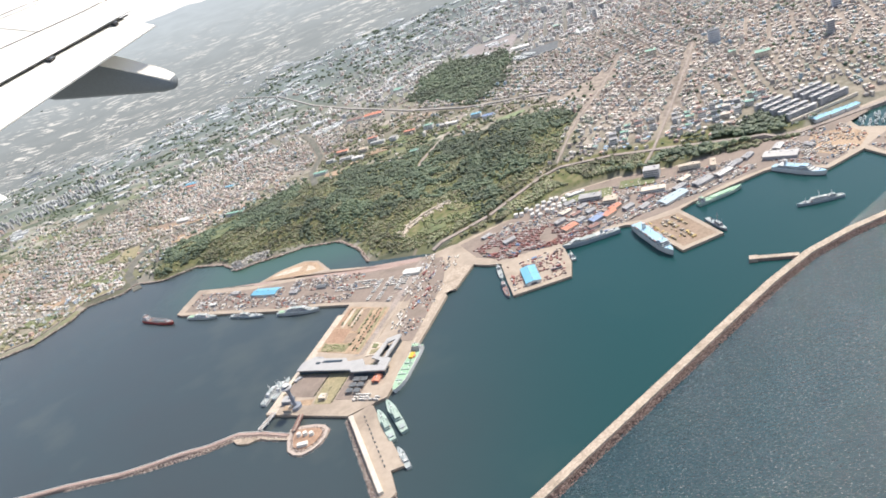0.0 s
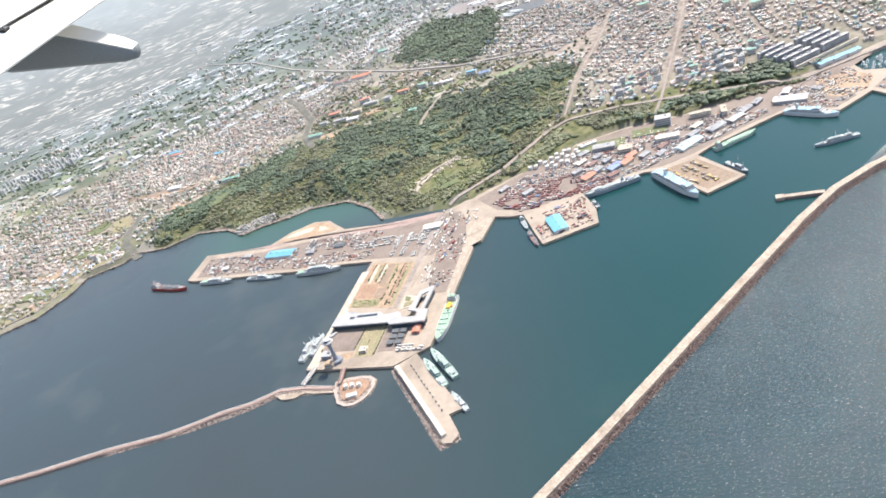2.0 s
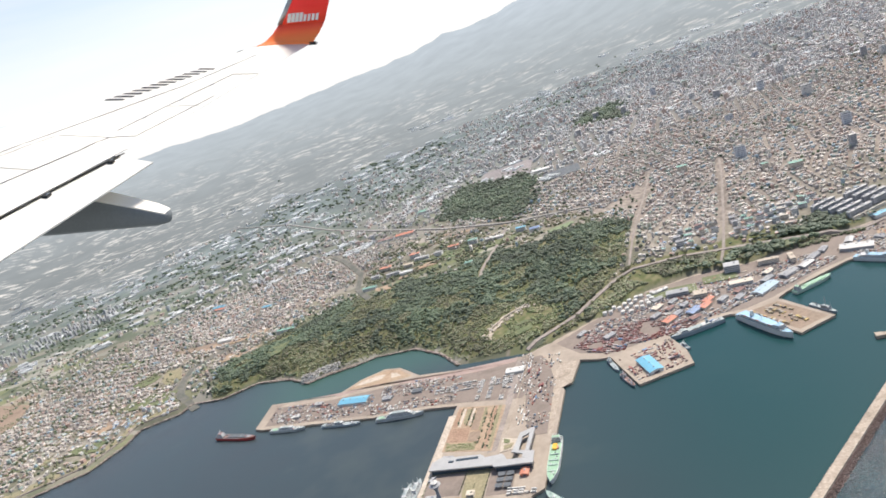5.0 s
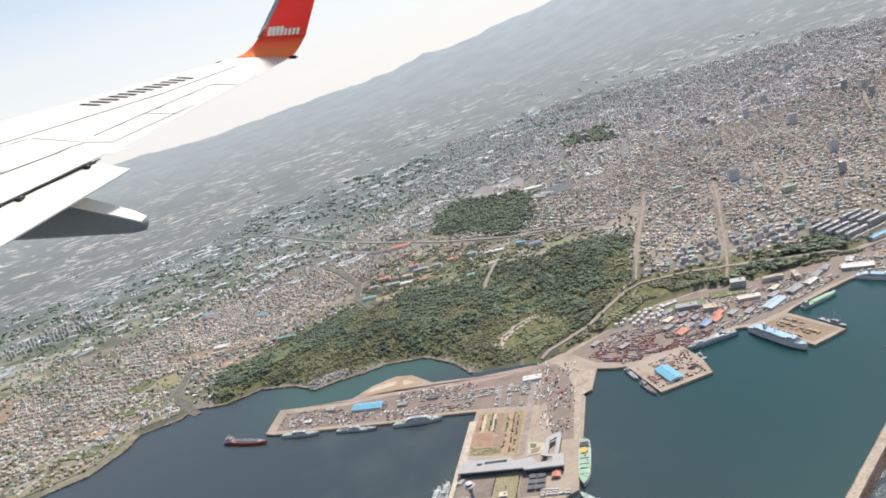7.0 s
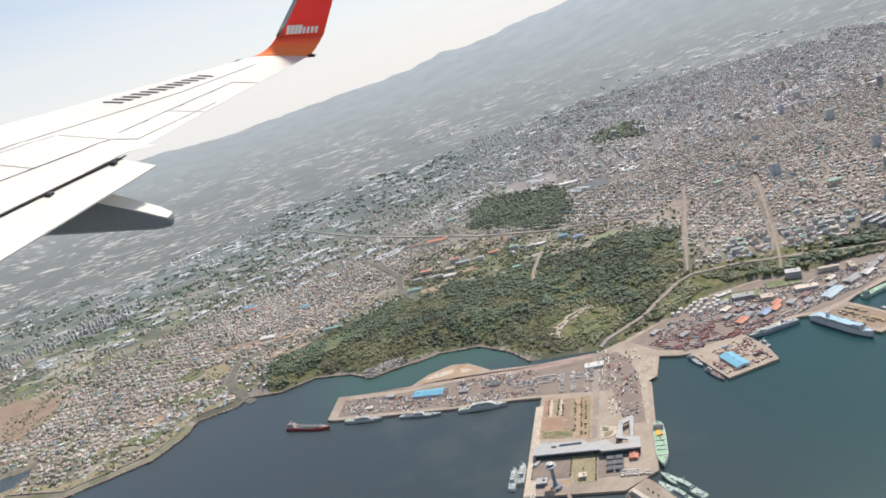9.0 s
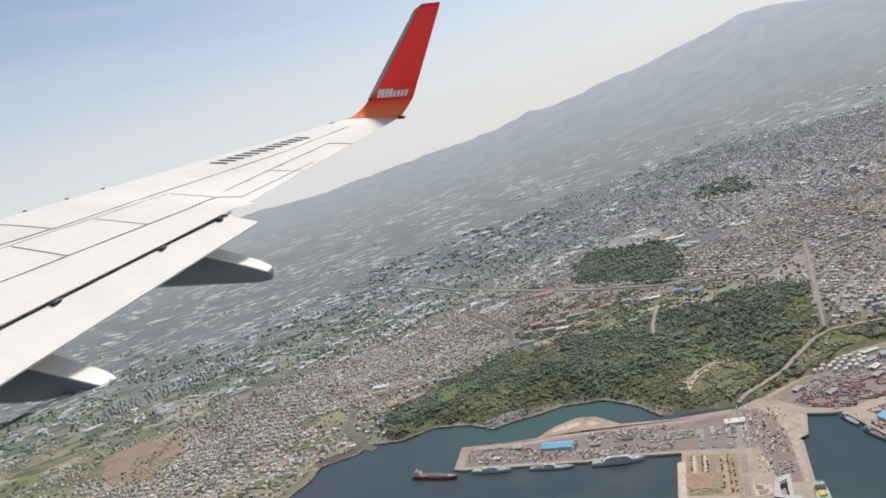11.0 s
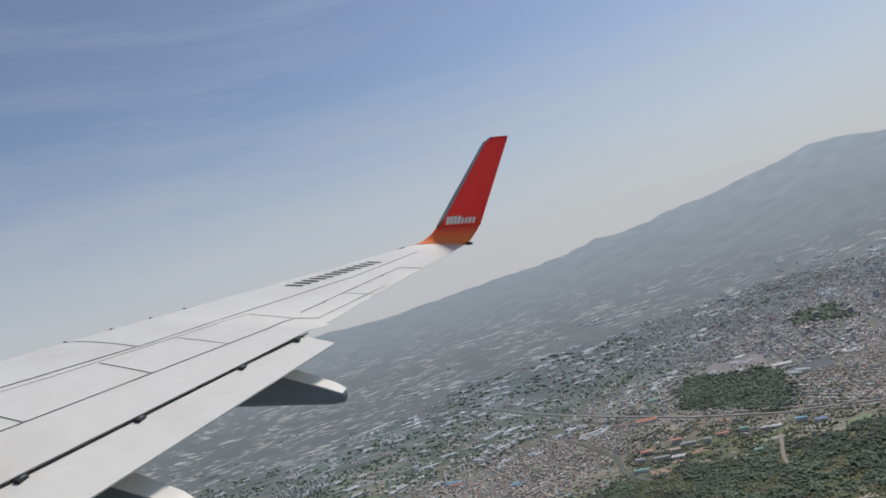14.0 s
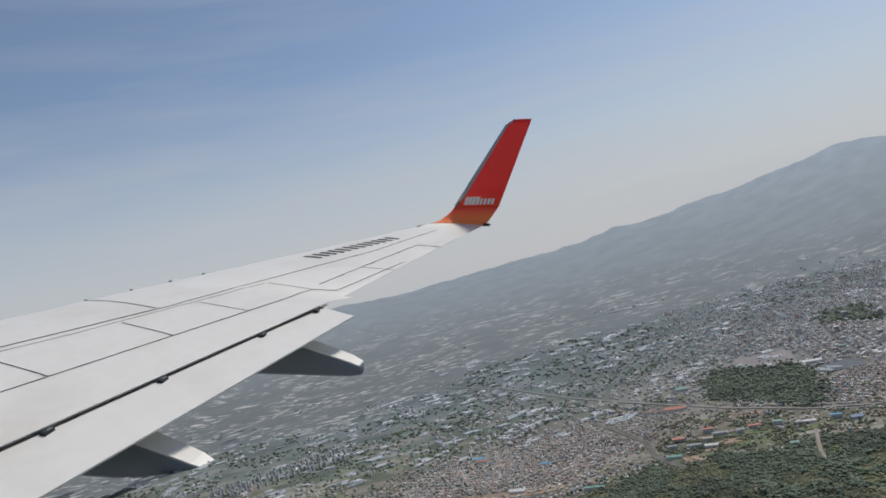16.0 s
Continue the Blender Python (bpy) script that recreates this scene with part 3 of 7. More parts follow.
def in_view(x, y):
    return (np.abs(x + 250) < 0.95 * y + 500) & (y < 4600)


def houses(seed, y0, y1, step, district, name, label, mat):
    """Quarter by quarter, each with its own street grid."""
    rng = np.random.default_rng(seed)
    n = int(6400 * (y1 - y0) / district ** 2)
    qx, qy, qa = rng.uniform(-3200, 3200, n), rng.uniform(y0 - 100, y1 + 100, n), radians(-16) + rng.normal(0, 0.35, n)
    sets = []
    for i in range(n):
        if not in_view(qx[i], qy[i]):
            continue
        g = np.arange(-district * 1.4, district * 1.4, step)
        u, v = np.meshgrid(g, g)
        iu, iv = np.meshgrid(np.arange(len(g)), np.arange(len(g)))
        k = ((iu % rng.integers(5, 9)) != 0) & ((iv % 3) != 0)
        u, v = u[k] + rng.normal(0, step * 0.14, k.sum()), v[k] + rng.normal(0, step * 0.14, k.sum())
        x, y = qx[i] + u * math.cos(qa[i]) - v * math.sin(qa[i]), qy[i] + u * math.sin(qa[i]) + v * math.cos(qa[i])
        mine = np.argmin((x[:, None] - qx) ** 2 + (y[:, None] - qy) ** 2, 1) == i
        sets.append(np.column_stack([x[mine], y[mine], np.full(mine.sum(), qa[i])]))
    x, y, a = np.concatenate(sets).T
    ok = (y >= y0) & (y < y1) & in_view(x, y)
    x, y, a = x[ok], y[ok], a[ok]
    patch = np.array([noise.noise((p * 0.007, q * 0.007, seed)) + 0.5 * noise.noise((p * 0.02, q * 0.02, 3.0)) for p, q in zip(x, y)])
    d = density(x, y)
    ok = rng.uniform(0, 1, len(x)) < np.clip(d + np.where((x < -100) & (y > 1480), 0.28, 0.55) * patch * (1.25 - d), 0.0, 0.96)
    ok &= inside(COAST, x, y) & (edge_distance(COAST, x, y) > 12) & ~near_roads(x, y, step * 0.4)
    for p in [FOREST, QUAY, EAST] + GROVES + CLEAR:
        ok &= ~inside(p, x, y)
    ok &= ~inside(GARDENS, x, y) | (rng.uniform(0, 1, len(x)) < 0.30)
    x, y, a = x[ok], y[ok], a[ok]
    size = rng.uniform(0.5, 1.0, (len(x), 2)) * step
    hgt = rng.uniform(0.3, 0.65, len(x)) * step * np.where(rng.uniform(0, 1, len(x)) > 0.95, 2.2, 1)
    c = np.column_stack([x, y, heights(x, y)])
    a = a + rng.normal(0, 0.05, len(x))
    near = ((x > 105) & (x < 330) & (y > 850) & (y < 905)) | ((x > -760) & (x < -640) & (y > 880) & (y < 985))
    near &= np.cumsum(near) <= 300
    for i in np.flatnonzero(near):
        NEAR_HOUSES.append((float(x[i]), float(y[i]), float(c[i, 2]), float(size[i, 0]), float(size[i, 1]), float(hgt[i]), math.degrees(a[i])))
    c, size, hgt, a, x = c[~near], size[~near], hgt[~near], a[~near], x[~near]
    top = rng.uniform(0, 1, len(x)) > 0.55
    c2 = c[top] + np.column_stack([rng.uniform(-0.2, 0.2, (top.sum(), 2)) * step, hgt[top]])
    c, size, hgt, a = np.concatenate([c, c2]), np.concatenate([size, size[top] * 0.4]), np.concatenate([hgt, np.full(top.sum(), step * 0.22)]), np.concatenate([a, a[top]])
    return tagged(boxes_mesh(name, c, size, hgt, a, mat), label, "houses", kind="stuff")


NEAR_HOUSES = []
GARDENS = [(-345, 1200), (-300, 1100), (-241, 1110), (-170, 1070), (-98, 1105), (-30, 1060), (80, 1040), (100, 1130), (-54, 1250), (-172, 1370), (-300, 1400), (-345, 1290)]
CLEAR = [[(-1186, 1264), (-1137, 1296), (-1056, 1250), (-1008, 1218), (-988, 1126), (-1020, 1060), (-1094, 1074), (-1156, 1148)], [(-775, 1120), (-735, 1140), (-675, 1125), (-660, 1060), (-690, 1050), (-740, 1085)], [(-731, 1235), (-608, 1185), (-600, 1160), (-720, 1205)], [(-95, 748), (-48, 792), (27, 850), (53, 862), (120, 854), (190, 828), (330, 775), (330, 740), (100, 790), (-40, 760)], [(290, 795), (410, 790), (420, 875), (290, 880)], [(100, 740), (330, 740), (330, 800), (100, 800)], [(-330, 1100), (-275, 1100), (-270, 1160), (-330, 1165)],
         [(-30, 1060), (60, 1050), (60, 1125), (-30, 1125)], [(-60, 1560), (90, 1560), (90, 1740), (-60, 1740)], [(60, 1430), (160, 1430), (160, 1500), (60, 1500)], [(-1100, 850), (-1000, 850), (-980, 960), (-1100, 990)]]
houses(21, 760, 1500, 5.6, 120, "town_houses", "close-packed low town houses with flat pale, blue and red roofs", roofs)
suburb_roofs = material("suburb_roofs", [(0.51, 0.485, 0.46), (0.42, 0.405, 0.39), (0.58, 0.555, 0.53), (0.36, 0.345, 0.33), (0.47, 0.41, 0.375), (0.54, 0.52, 0.495), (0.39, 0.41, 0.42), (0.61, 0.59, 0.565), (0.43, 0.33, 0.29)], by="island", scale=0.02, fine=0.5, spread=0.1, patch=0.1, spec=0.5)
houses(22, 1500, 2700, 9.0, 200, "suburb_houses", "suburban houses with pale roofs thinning into fields", suburb_roofs)


def greenhouses():
    """Rows of long film tunnels, in blocks of a few side by side, thinning out up the slope."""
    rng = np.random.default_rng(31)
    bx, by = rng.uniform(-3200, 3600, 5200), rng.uniform(1450, 4150, 5200)
    patch = np.array([noise.noise((p * 0.004, q * 0.004, 7.0)) for p, q in zip(bx, by)])
    ok = in_view(bx, by) & (patch > -0.16 + np.maximum(by - 2400, 0) * 0.00014) & ((bx < 100) | (by > 2300) | (rng.uniform(0, 1, len(bx)) > 0.75)) & ~near_roads(bx, by, 14)
    bx, by = bx[ok], by[ok]
    turn = radians(24) + rng.normal(0, 0.13, len(bx)) + np.where(rng.uniform(0, 1, len(bx)) > 0.93, radians(90), 0)
    sets = []
    for x, y, a in zip(bx, by, turn):
        ln, far = rng.uniform(16, 46), 1 + min(0.4, max(0, (y - 2000) / 4000))
        for k in range(int(rng.integers(1, 5))):
            o, e = k * rng.uniform(7, 10) * far, rng.uniform(-6, 6)
            sets.append((x - math.sin(a) * o + math.cos(a) * e, y + math.cos(a) * o + math.sin(a) * e, ln * far * rng.uniform(0.7, 1.05), rng.uniform(4.0, 6.5) * far, a))
    x, y, ln, wd, a = np.array(sets).T
    ok = (flank(x, y) < heights(x, y) + 6) & ~inside(GROVES[0], x, y) & ~inside(GROVES[1], x, y)
    x, y, ln, wd, a = x[ok], y[ok], ln[ok], wd[ok], a[ok]
    m = material("white_film", [(0.60, 0.61, 0.61), (0.72, 0.72, 0.71), (0.42, 0.44, 0.44), (0.52, 0.53, 0.52), (0.66, 0.66, 0.66), (0.36, 0.38, 0.37)], by="island", fine=0.3, spread=0.1, rough=0.5)
    return tagged(boxes_mesh("greenhouses", np.column_stack([x, y, far_ground(x, y)]), np.column_stack([ln, wd]), np.full(len(x), 3.2), a, m), "long white greenhouses in strips between dark groves", "greenhouse", kind="stuff")


greenhouses()

# ---- far mountain ----


def mountain():
    """The far volcano: a long flank, its haze painted as glow, that rises out of the fields in ragged folds to a broken
    ridge.
    """
    az = np.radians(np.linspace(-75, 75, 401))
    rows = 48
    v = []
    for k in range(rows + 1):
        r = flank_foot(az) + (4520 - flank_foot(az)) * k / rows
        x, y = -487 + r * np.sin(az), -70 + r * np.cos(az)
        v.append(np.column_stack([x, y, flank(x, y)]))
    v = np.concatenate(v)
    w = len(az)
    f = [(k * w + i, k * w + i + 1, (k + 1) * w + i + 1, (k + 1) * w + i) for k in range(rows) for i in range(w - 1)]
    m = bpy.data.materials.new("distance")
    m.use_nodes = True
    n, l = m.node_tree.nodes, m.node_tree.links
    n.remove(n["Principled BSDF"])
    # unlit glow instead of a lit surface: haze colour painted by height
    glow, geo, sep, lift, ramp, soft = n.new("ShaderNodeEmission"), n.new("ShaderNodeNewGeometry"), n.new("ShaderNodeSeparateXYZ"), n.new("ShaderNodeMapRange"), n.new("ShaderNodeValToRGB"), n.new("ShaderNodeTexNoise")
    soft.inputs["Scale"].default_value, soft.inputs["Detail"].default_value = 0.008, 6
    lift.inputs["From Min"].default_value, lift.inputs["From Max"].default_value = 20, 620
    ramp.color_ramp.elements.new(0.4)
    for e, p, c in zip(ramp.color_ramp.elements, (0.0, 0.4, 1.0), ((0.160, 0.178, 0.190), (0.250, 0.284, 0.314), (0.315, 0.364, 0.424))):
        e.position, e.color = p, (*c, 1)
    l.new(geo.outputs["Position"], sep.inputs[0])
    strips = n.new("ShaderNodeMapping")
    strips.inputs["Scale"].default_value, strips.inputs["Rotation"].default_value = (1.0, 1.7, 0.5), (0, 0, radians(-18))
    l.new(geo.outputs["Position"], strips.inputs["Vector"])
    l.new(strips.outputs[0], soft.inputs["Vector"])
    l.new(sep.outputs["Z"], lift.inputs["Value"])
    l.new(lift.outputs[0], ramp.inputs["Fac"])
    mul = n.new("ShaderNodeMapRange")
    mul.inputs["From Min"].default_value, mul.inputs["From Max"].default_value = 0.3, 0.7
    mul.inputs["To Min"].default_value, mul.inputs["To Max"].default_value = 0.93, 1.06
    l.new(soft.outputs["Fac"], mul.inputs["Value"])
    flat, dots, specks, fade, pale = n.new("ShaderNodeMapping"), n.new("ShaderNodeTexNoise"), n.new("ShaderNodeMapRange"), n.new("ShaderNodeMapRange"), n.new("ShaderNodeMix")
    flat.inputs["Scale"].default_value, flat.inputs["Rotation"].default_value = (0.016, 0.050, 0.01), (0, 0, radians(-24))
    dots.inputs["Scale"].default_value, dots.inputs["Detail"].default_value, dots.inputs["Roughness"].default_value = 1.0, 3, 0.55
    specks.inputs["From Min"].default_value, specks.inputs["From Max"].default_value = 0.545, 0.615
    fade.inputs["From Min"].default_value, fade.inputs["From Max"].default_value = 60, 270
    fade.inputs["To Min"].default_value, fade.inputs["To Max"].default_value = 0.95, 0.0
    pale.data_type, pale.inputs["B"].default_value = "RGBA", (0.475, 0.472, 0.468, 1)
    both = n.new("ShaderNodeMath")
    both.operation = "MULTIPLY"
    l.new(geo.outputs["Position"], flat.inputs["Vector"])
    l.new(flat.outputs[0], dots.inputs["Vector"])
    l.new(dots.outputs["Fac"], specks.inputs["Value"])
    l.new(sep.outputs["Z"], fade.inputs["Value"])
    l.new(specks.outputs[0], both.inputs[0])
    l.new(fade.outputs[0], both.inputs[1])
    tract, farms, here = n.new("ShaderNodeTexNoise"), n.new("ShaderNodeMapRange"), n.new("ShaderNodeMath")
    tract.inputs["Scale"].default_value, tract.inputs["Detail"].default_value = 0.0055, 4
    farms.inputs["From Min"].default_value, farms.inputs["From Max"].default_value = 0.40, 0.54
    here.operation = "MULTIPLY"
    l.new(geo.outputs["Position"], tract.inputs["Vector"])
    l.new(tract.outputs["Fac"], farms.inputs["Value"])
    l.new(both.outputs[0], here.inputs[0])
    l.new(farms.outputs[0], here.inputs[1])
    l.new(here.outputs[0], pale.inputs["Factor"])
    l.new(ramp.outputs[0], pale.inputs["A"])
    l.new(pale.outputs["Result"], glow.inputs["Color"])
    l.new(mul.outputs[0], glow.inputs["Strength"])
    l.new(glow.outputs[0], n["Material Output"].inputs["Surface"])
    return tagged(arrays("backdrop_mountain", v, f, m), "broad volcanic mountain with blue-grey haze painted as glow", "mountain", kind="structure")


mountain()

# ---- roads and river ----


def ground_at(x, y):
    x, y = np.atleast_1d(np.asarray(x, float)), np.atleast_1d(np.asarray(y, float))
    return np.where(inside(QUAY, x, y) | inside(EAST, x, y), 2.6, np.maximum(heights(x, y), 0))


def z_of(x, y):
    return float(ground_at(x, y)[0])


def draped(path, width, lift, step=12):
    p = smooth_path(path, step)
    bm = bmesh.new()
    rows = []
    for i, (x, y) in enumerate(p):
        a, b = p[max(0, i - 2)], p[min(len(p) - 1, i + 2)]
        d = Vector((b[0] - a[0], b[1] - a[1])).normalized()
        ring = []
        for o, dz in ((-width / 2 - 0.6, -4), (-width / 2, 0), (width / 2, 0), (width / 2 + 0.6, -4)):
            qx, qy = x + d.y * o, y - d.x * o
            ring.append(bm.verts.new((qx, qy, z_of(x, y) + lift + dz)))
        rows.append(ring)
    for r, t in zip(rows, rows[1:]):
        for i in range(3):
            bm.faces.new((r[i], r[i + 1], t[i + 1], t[i]))
    bmesh.ops.recalc_face_normals(bm, faces=bm.faces)
    return bm


grey_road = material("grey_road", [(0.25, 0.235, 0.22), (0.32, 0.30, 0.28)], scale=0.05, fine=0.5)
pale_road = material("pale_road", [(0.235, 0.20, 0.178), (0.305, 0.26, 0.232)], scale=0.05, fine=0.5)
tagged(put("road_coast", draped(RAIL, 6, 1.2), pale_road), "pale coast road climbing above the port", "road", kind="structure")
tagged(put("road_bypass", draped(FAR_ROAD, 5.5, 1.8, 25), grey_road), "straight pale bypass road across the fields", "road", kind="structure")
tagged(put("road_avenue", draped(AVENUE, 3.4, 1.0), pale_road), "wide pale avenue through the town", "road", kind="structure")
tagged(put("road_street", draped(STREET, 2.8, 1.0), pale_road), "narrow town street beside the wooded hill", "road", kind="structure")
tagged(put("road_lane", draped(LANE, 5, 1.0), pale_road), "country lane between fields", "road", kind="structure")
river_bed = material("river_bed", [(0.09, 0.095, 0.08), (0.16, 0.15, 0.13)], scale=0.05, fine=0.4)
tagged(put("river", draped(RIVER, 13, 0.8), river_bed), "dry stream bed winding to the shore", "river", kind="structure")
tagged(put("river_stream", draped(STREAM, 11, 0.8), river_bed), "dark stream bed winding between houses", "river", kind="structure")

grass_field = material("grass_field", [(0.10, 0.125, 0.06), (0.15, 0.165, 0.085), (0.12, 0.14, 0.07)], scale=0.05, fine=0.4, spread=0.3)
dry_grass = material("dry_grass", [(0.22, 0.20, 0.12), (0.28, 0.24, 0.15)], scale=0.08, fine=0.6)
bright_field = material("sports_turf", [(0.16, 0.20, 0.11), (0.19, 0.235, 0.13)], scale=0.05, fine=0.4)
brown_plot = material("brown_plot", [(0.20, 0.145, 0.105), (0.27, 0.20, 0.15), (0.23, 0.175, 0.13)], scale=0.03, fine=0.3, spread=0.15)
bare_earth = material("bare_earth", [(0.26, 0.18, 0.12), (0.36, 0.26, 0.18), (0.30, 0.23, 0.16)], scale=0.06, fine=0.5)
red_earth = material("red_earth", [(0.27, 0.17, 0.118), (0.33, 0.22, 0.155)], scale=0.08, fine=0.6)
sand = material("sand", [(0.41, 0.345, 0.28), (0.50, 0.43, 0.355)], scale=0.06, fine=0.5)
pink_ground = material("quarry_ground", [(0.20, 0.18, 0.175), (0.27, 0.24, 0.235)], scale=0.02, fine=0.2)
dark_grey = material("dark_grey_roof", [(0.10, 0.11, 0.12), (0.14, 0.15, 0.16)], scale=0.1, fine=0.8)


def field(name, pts, mat, label, category="field", lift=1.4):
    """A patch of ground, draped corner by corner and gently raised."""
    bm = bmesh.new()
    pts = smooth_path(pts + pts[:1], 14)[:-1]
    top = [bm.verts.new((x, y, z_of(x, y) + lift)) for x, y in pts]
    low = [bm.verts.new((x, y, z_of(x, y) - 2)) for x, y in pts]
    cx, cy = sum(p[0] for p in pts) / len(pts), sum(p[1] for p in pts) / len(pts)
    mid = bm.verts.new((cx, cy, z_of(cx, cy) + lift))
    for i in range(len(pts)):
        j = (i + 1) % len(pts)
        bm.faces.new((mid, top[i], top[j]))
        bm.faces.new((low[i], low[j], top[j], top[i]))
    bmesh.ops.recalc_face_normals(bm, faces=bm.faces)
    return tagged(put(name, bm, mat), label, category)


def block_points(cx, cy, w, l, turn):
    c, n = math.cos(radians(turn)), math.sin(radians(turn))
    return [(cx + a * w / 2 * c - b * l / 2 * n, cy + a * w / 2 * n + b * l / 2 * c) for a, b in ((-1, -1), (1, -1), (1, 1), (-1, 1))]


field("sports_field", [(-13, 1070), (-5, 1098), (35, 1110), (40, 1096), (22, 1072)], bright_field, "bright green sports field at the foot of town")
field("bare_field", [(-320, 1150), (-285, 1138), (-284, 1108), (-318, 1118)], bare_earth, "bare tan building plot beside the stream")
field("quarry_yard", block_points(15, 1650, 130, 150, -15), pink_ground, "pinkish bare quarry yard", "yard")
field("grey_yard", block_points(112, 1465, 80, 60, -10), dark_grey, "grey paved storage yard among houses", "yard")
field("hill_meadow", [(-140, 800), (-126, 788), (-104, 794), (-98, 812), (-108, 822), (-128, 818)], grass_field, "light green meadow on the hillside", "meadow", 0.8)
field("hill_meadow", [(-100, 846), (-84, 850), (-72, 832), (-88, 826)], dry_grass, "dry grass patch on the hillside", "meadow", 0.8)
for cx, cy, w, l, a in ((-158, 812, 9, 5, 20), (-150, 824, 12, 5, 50), (-140, 836, 10, 6, 35), (-126, 842, 14, 5, 30), (-112, 852, 10, 4, 20), (-160, 800, 6, 5, 70), (-134, 848, 8, 4, 40), (-98, 856, 9, 4, 10)):
    field("stone_terrace", block_points(cx, cy, w, l, a), sand, "pale stepped stone terrace on the hillside", "terrace", 1.1)
tagged(put("road_path", draped([(-160, 800), (-155, 828), (-128, 850), (-98, 862)], 2.6, 1.8, 6), sand), "pale winding footpath on the hillside", "path", kind="structure")
rng = np.random.default_rng(34)
bx, by = rng.uniform(-182, -50, 2600), rng.uniform(768, 876, 2600)
ok = (edge_distance(CLEARING, bx, by) < 7) | inside(CLEARING, bx, by) & (np.array([noise.noise((p * 0.05, q * 0.05, 5.0)) for p, q in zip(bx, by)]) > 0.0)
ok &= (ground_at(bx, by) > 3) & (np.hypot(bx + 135 - (by - 835) * 0.9, 0) > 9)
br = rng.uniform(0.6, 2.0, ok.sum())
tagged(clumps("meadow_bushes", np.column_stack([bx[ok], by[ok], ground_at(bx[ok], by[ok]) + br * 0.7]), br, scrub_leaf, rng=rng), "green bushes scattered over the hillside meadow", "bushes", kind="stuff")
rng = np.random.default_rng(33)
for k in range(34):
    t = rng.uniform(0, 1)
    x, y = -166 + 78 * t + rng.uniform(-8, 8), 806 + 54 * t ** 0.6 + rng.uniform(-9, 9)
    ob = thing("grave_mound", x, y, z_of(x, y) + 1.0, rng.uniform(0, 90), "pale stone plot on the cleared hillside", "stone plot", "hillside plots")
    part("base", box(bmesh.new(), 0, 0, 0, rng.uniform(2, 4.5), rng.uniform(1.5, 3), 1.0), sand, ob)
    part("slab", box(bmesh.new(), 0, 0.2, 1.004, 2.0, 1.2, 0.5), pale_stone, ob)
field("hill_meadow", [(-500, 985), (-470, 985), (-455, 1030), (-490, 1040)], grass_field, "light green meadow inside the wood", "meadow", 3.0)
field("shore_plain", block_points(-1075, 930, 110, 90, 20), bare_earth, "bare brown plain near the shore", "plain")
field("building_plot", [(-1180, 1262), (-1137, 1291), (-1060, 1246), (-1012, 1216), (-992, 1128), (-1022, 1066), (-1090, 1080), (-1150, 1150)], brown_plot, "broad bare brown building plot between houses", "plot", 1.2)
field("building_plot", [(-1075, 1275), (-1045, 1290), (-1020, 1268), (-1048, 1250)], brown_plot, "small bare brown building plot", "plot", 0.9)
field("river_meadow", [(-772, 1118), (-738, 1136), (-715, 1118), (-724, 1100), (-744, 1090)], grass_field, "green meadow beside the stream bed", "meadow", 0.8)
field("river_meadow", [(-712, 1128), (-680, 1122), (-664, 1066), (-686, 1054), (-708, 1092)], dry_grass, "dry grass meadow beside the stream bed", "meadow", 0.8)
field("bare_slope", [(-640, 1182), (-590, 1186), (-560, 1172), (-520, 1160), (-535, 1140), (-590, 1152), (-632, 1165)], bare_earth, "bare brown slope below the town", "slope", 1.0)
field("garden_plot", [(-255, 1190), (-225, 1198), (-195, 1186), (-205, 1168), (-240, 1172)], bare_earth, "tan garden plot among trees", "plot", 1.0)
field("garden_plot", [(-180, 1205), (-150, 1204), (-140, 1186), (-172, 1182)], grass_field, "green garden plot among trees", "plot", 1.0)
field("ploughed_strip", [(-725, 1230), (-610, 1182), (-602, 1165), (-718, 1208)], brown_plot, "narrow ploughed brown strip below town", "field", 1.0)
field("ploughed_strip", [(-770, 985), (-700, 975), (-690, 950), (-750, 950)], brown_plot, "ploughed brown strip near the shore", "field", 1.0)
for i, (x, y, w, l, mat) in enumerate(((-700, 1010, 90, 40, grass_field), (-760, 905, 60, 26, grass_field), (-560, 1075, 80, 30, bare_earth), (-770, 960, 50, 24, bare_earth), (-80, 1160, 60, 30, grass_field), (-830, 1250, 90, 40, grass_field), (-210, 1220, 70, 28, grass_field), (70, 770, 60, 24, grass_field), (130, 765, 40, 20, grass_field), (-260, 1130, 46, 20, grass_field))):
    field("crop_field", block_points(x, y, w, l, -18), mat, "small green crop field" if mat is grass_field else "small ploughed brown field", lift=1.2)
rng = np.random.default_rng(76)
for k in range(26):
    x, y = rng.uniform(-330, -50), rng.uniform(1150, 1340)
    field("garden_plot", block_points(x, y, rng.uniform(10, 24), rng.uniform(7, 13), rng.uniform(-28, -8)), (grass_field, bare_earth, dry_grass, bright_field)[int(rng.integers(4))], "small garden plot between trees", "plot", 0.9)
gx, gy = rng.uniform(-380, 90, 4600), rng.uniform(1050, 1380, 4600)
gp = np.array([noise.noise((p * 0.03, q * 0.03, 31.0)) for p, q in zip(gx, gy)])
ok = (gp > -0.05) & ~near_roads(gx, gy, 2) & ~inside(FOREST, gx, gy) & (inside(GARDENS, gx, gy) | (gp > 0.15)) & ~inside([(-20, 1060), (-10, 1104), (42, 1116), (46, 1090), (24, 1064)], gx, gy) & ~inside([(-326, 1100), (-278, 1095), (-278, 1145), (-326, 1156)], gx, gy)
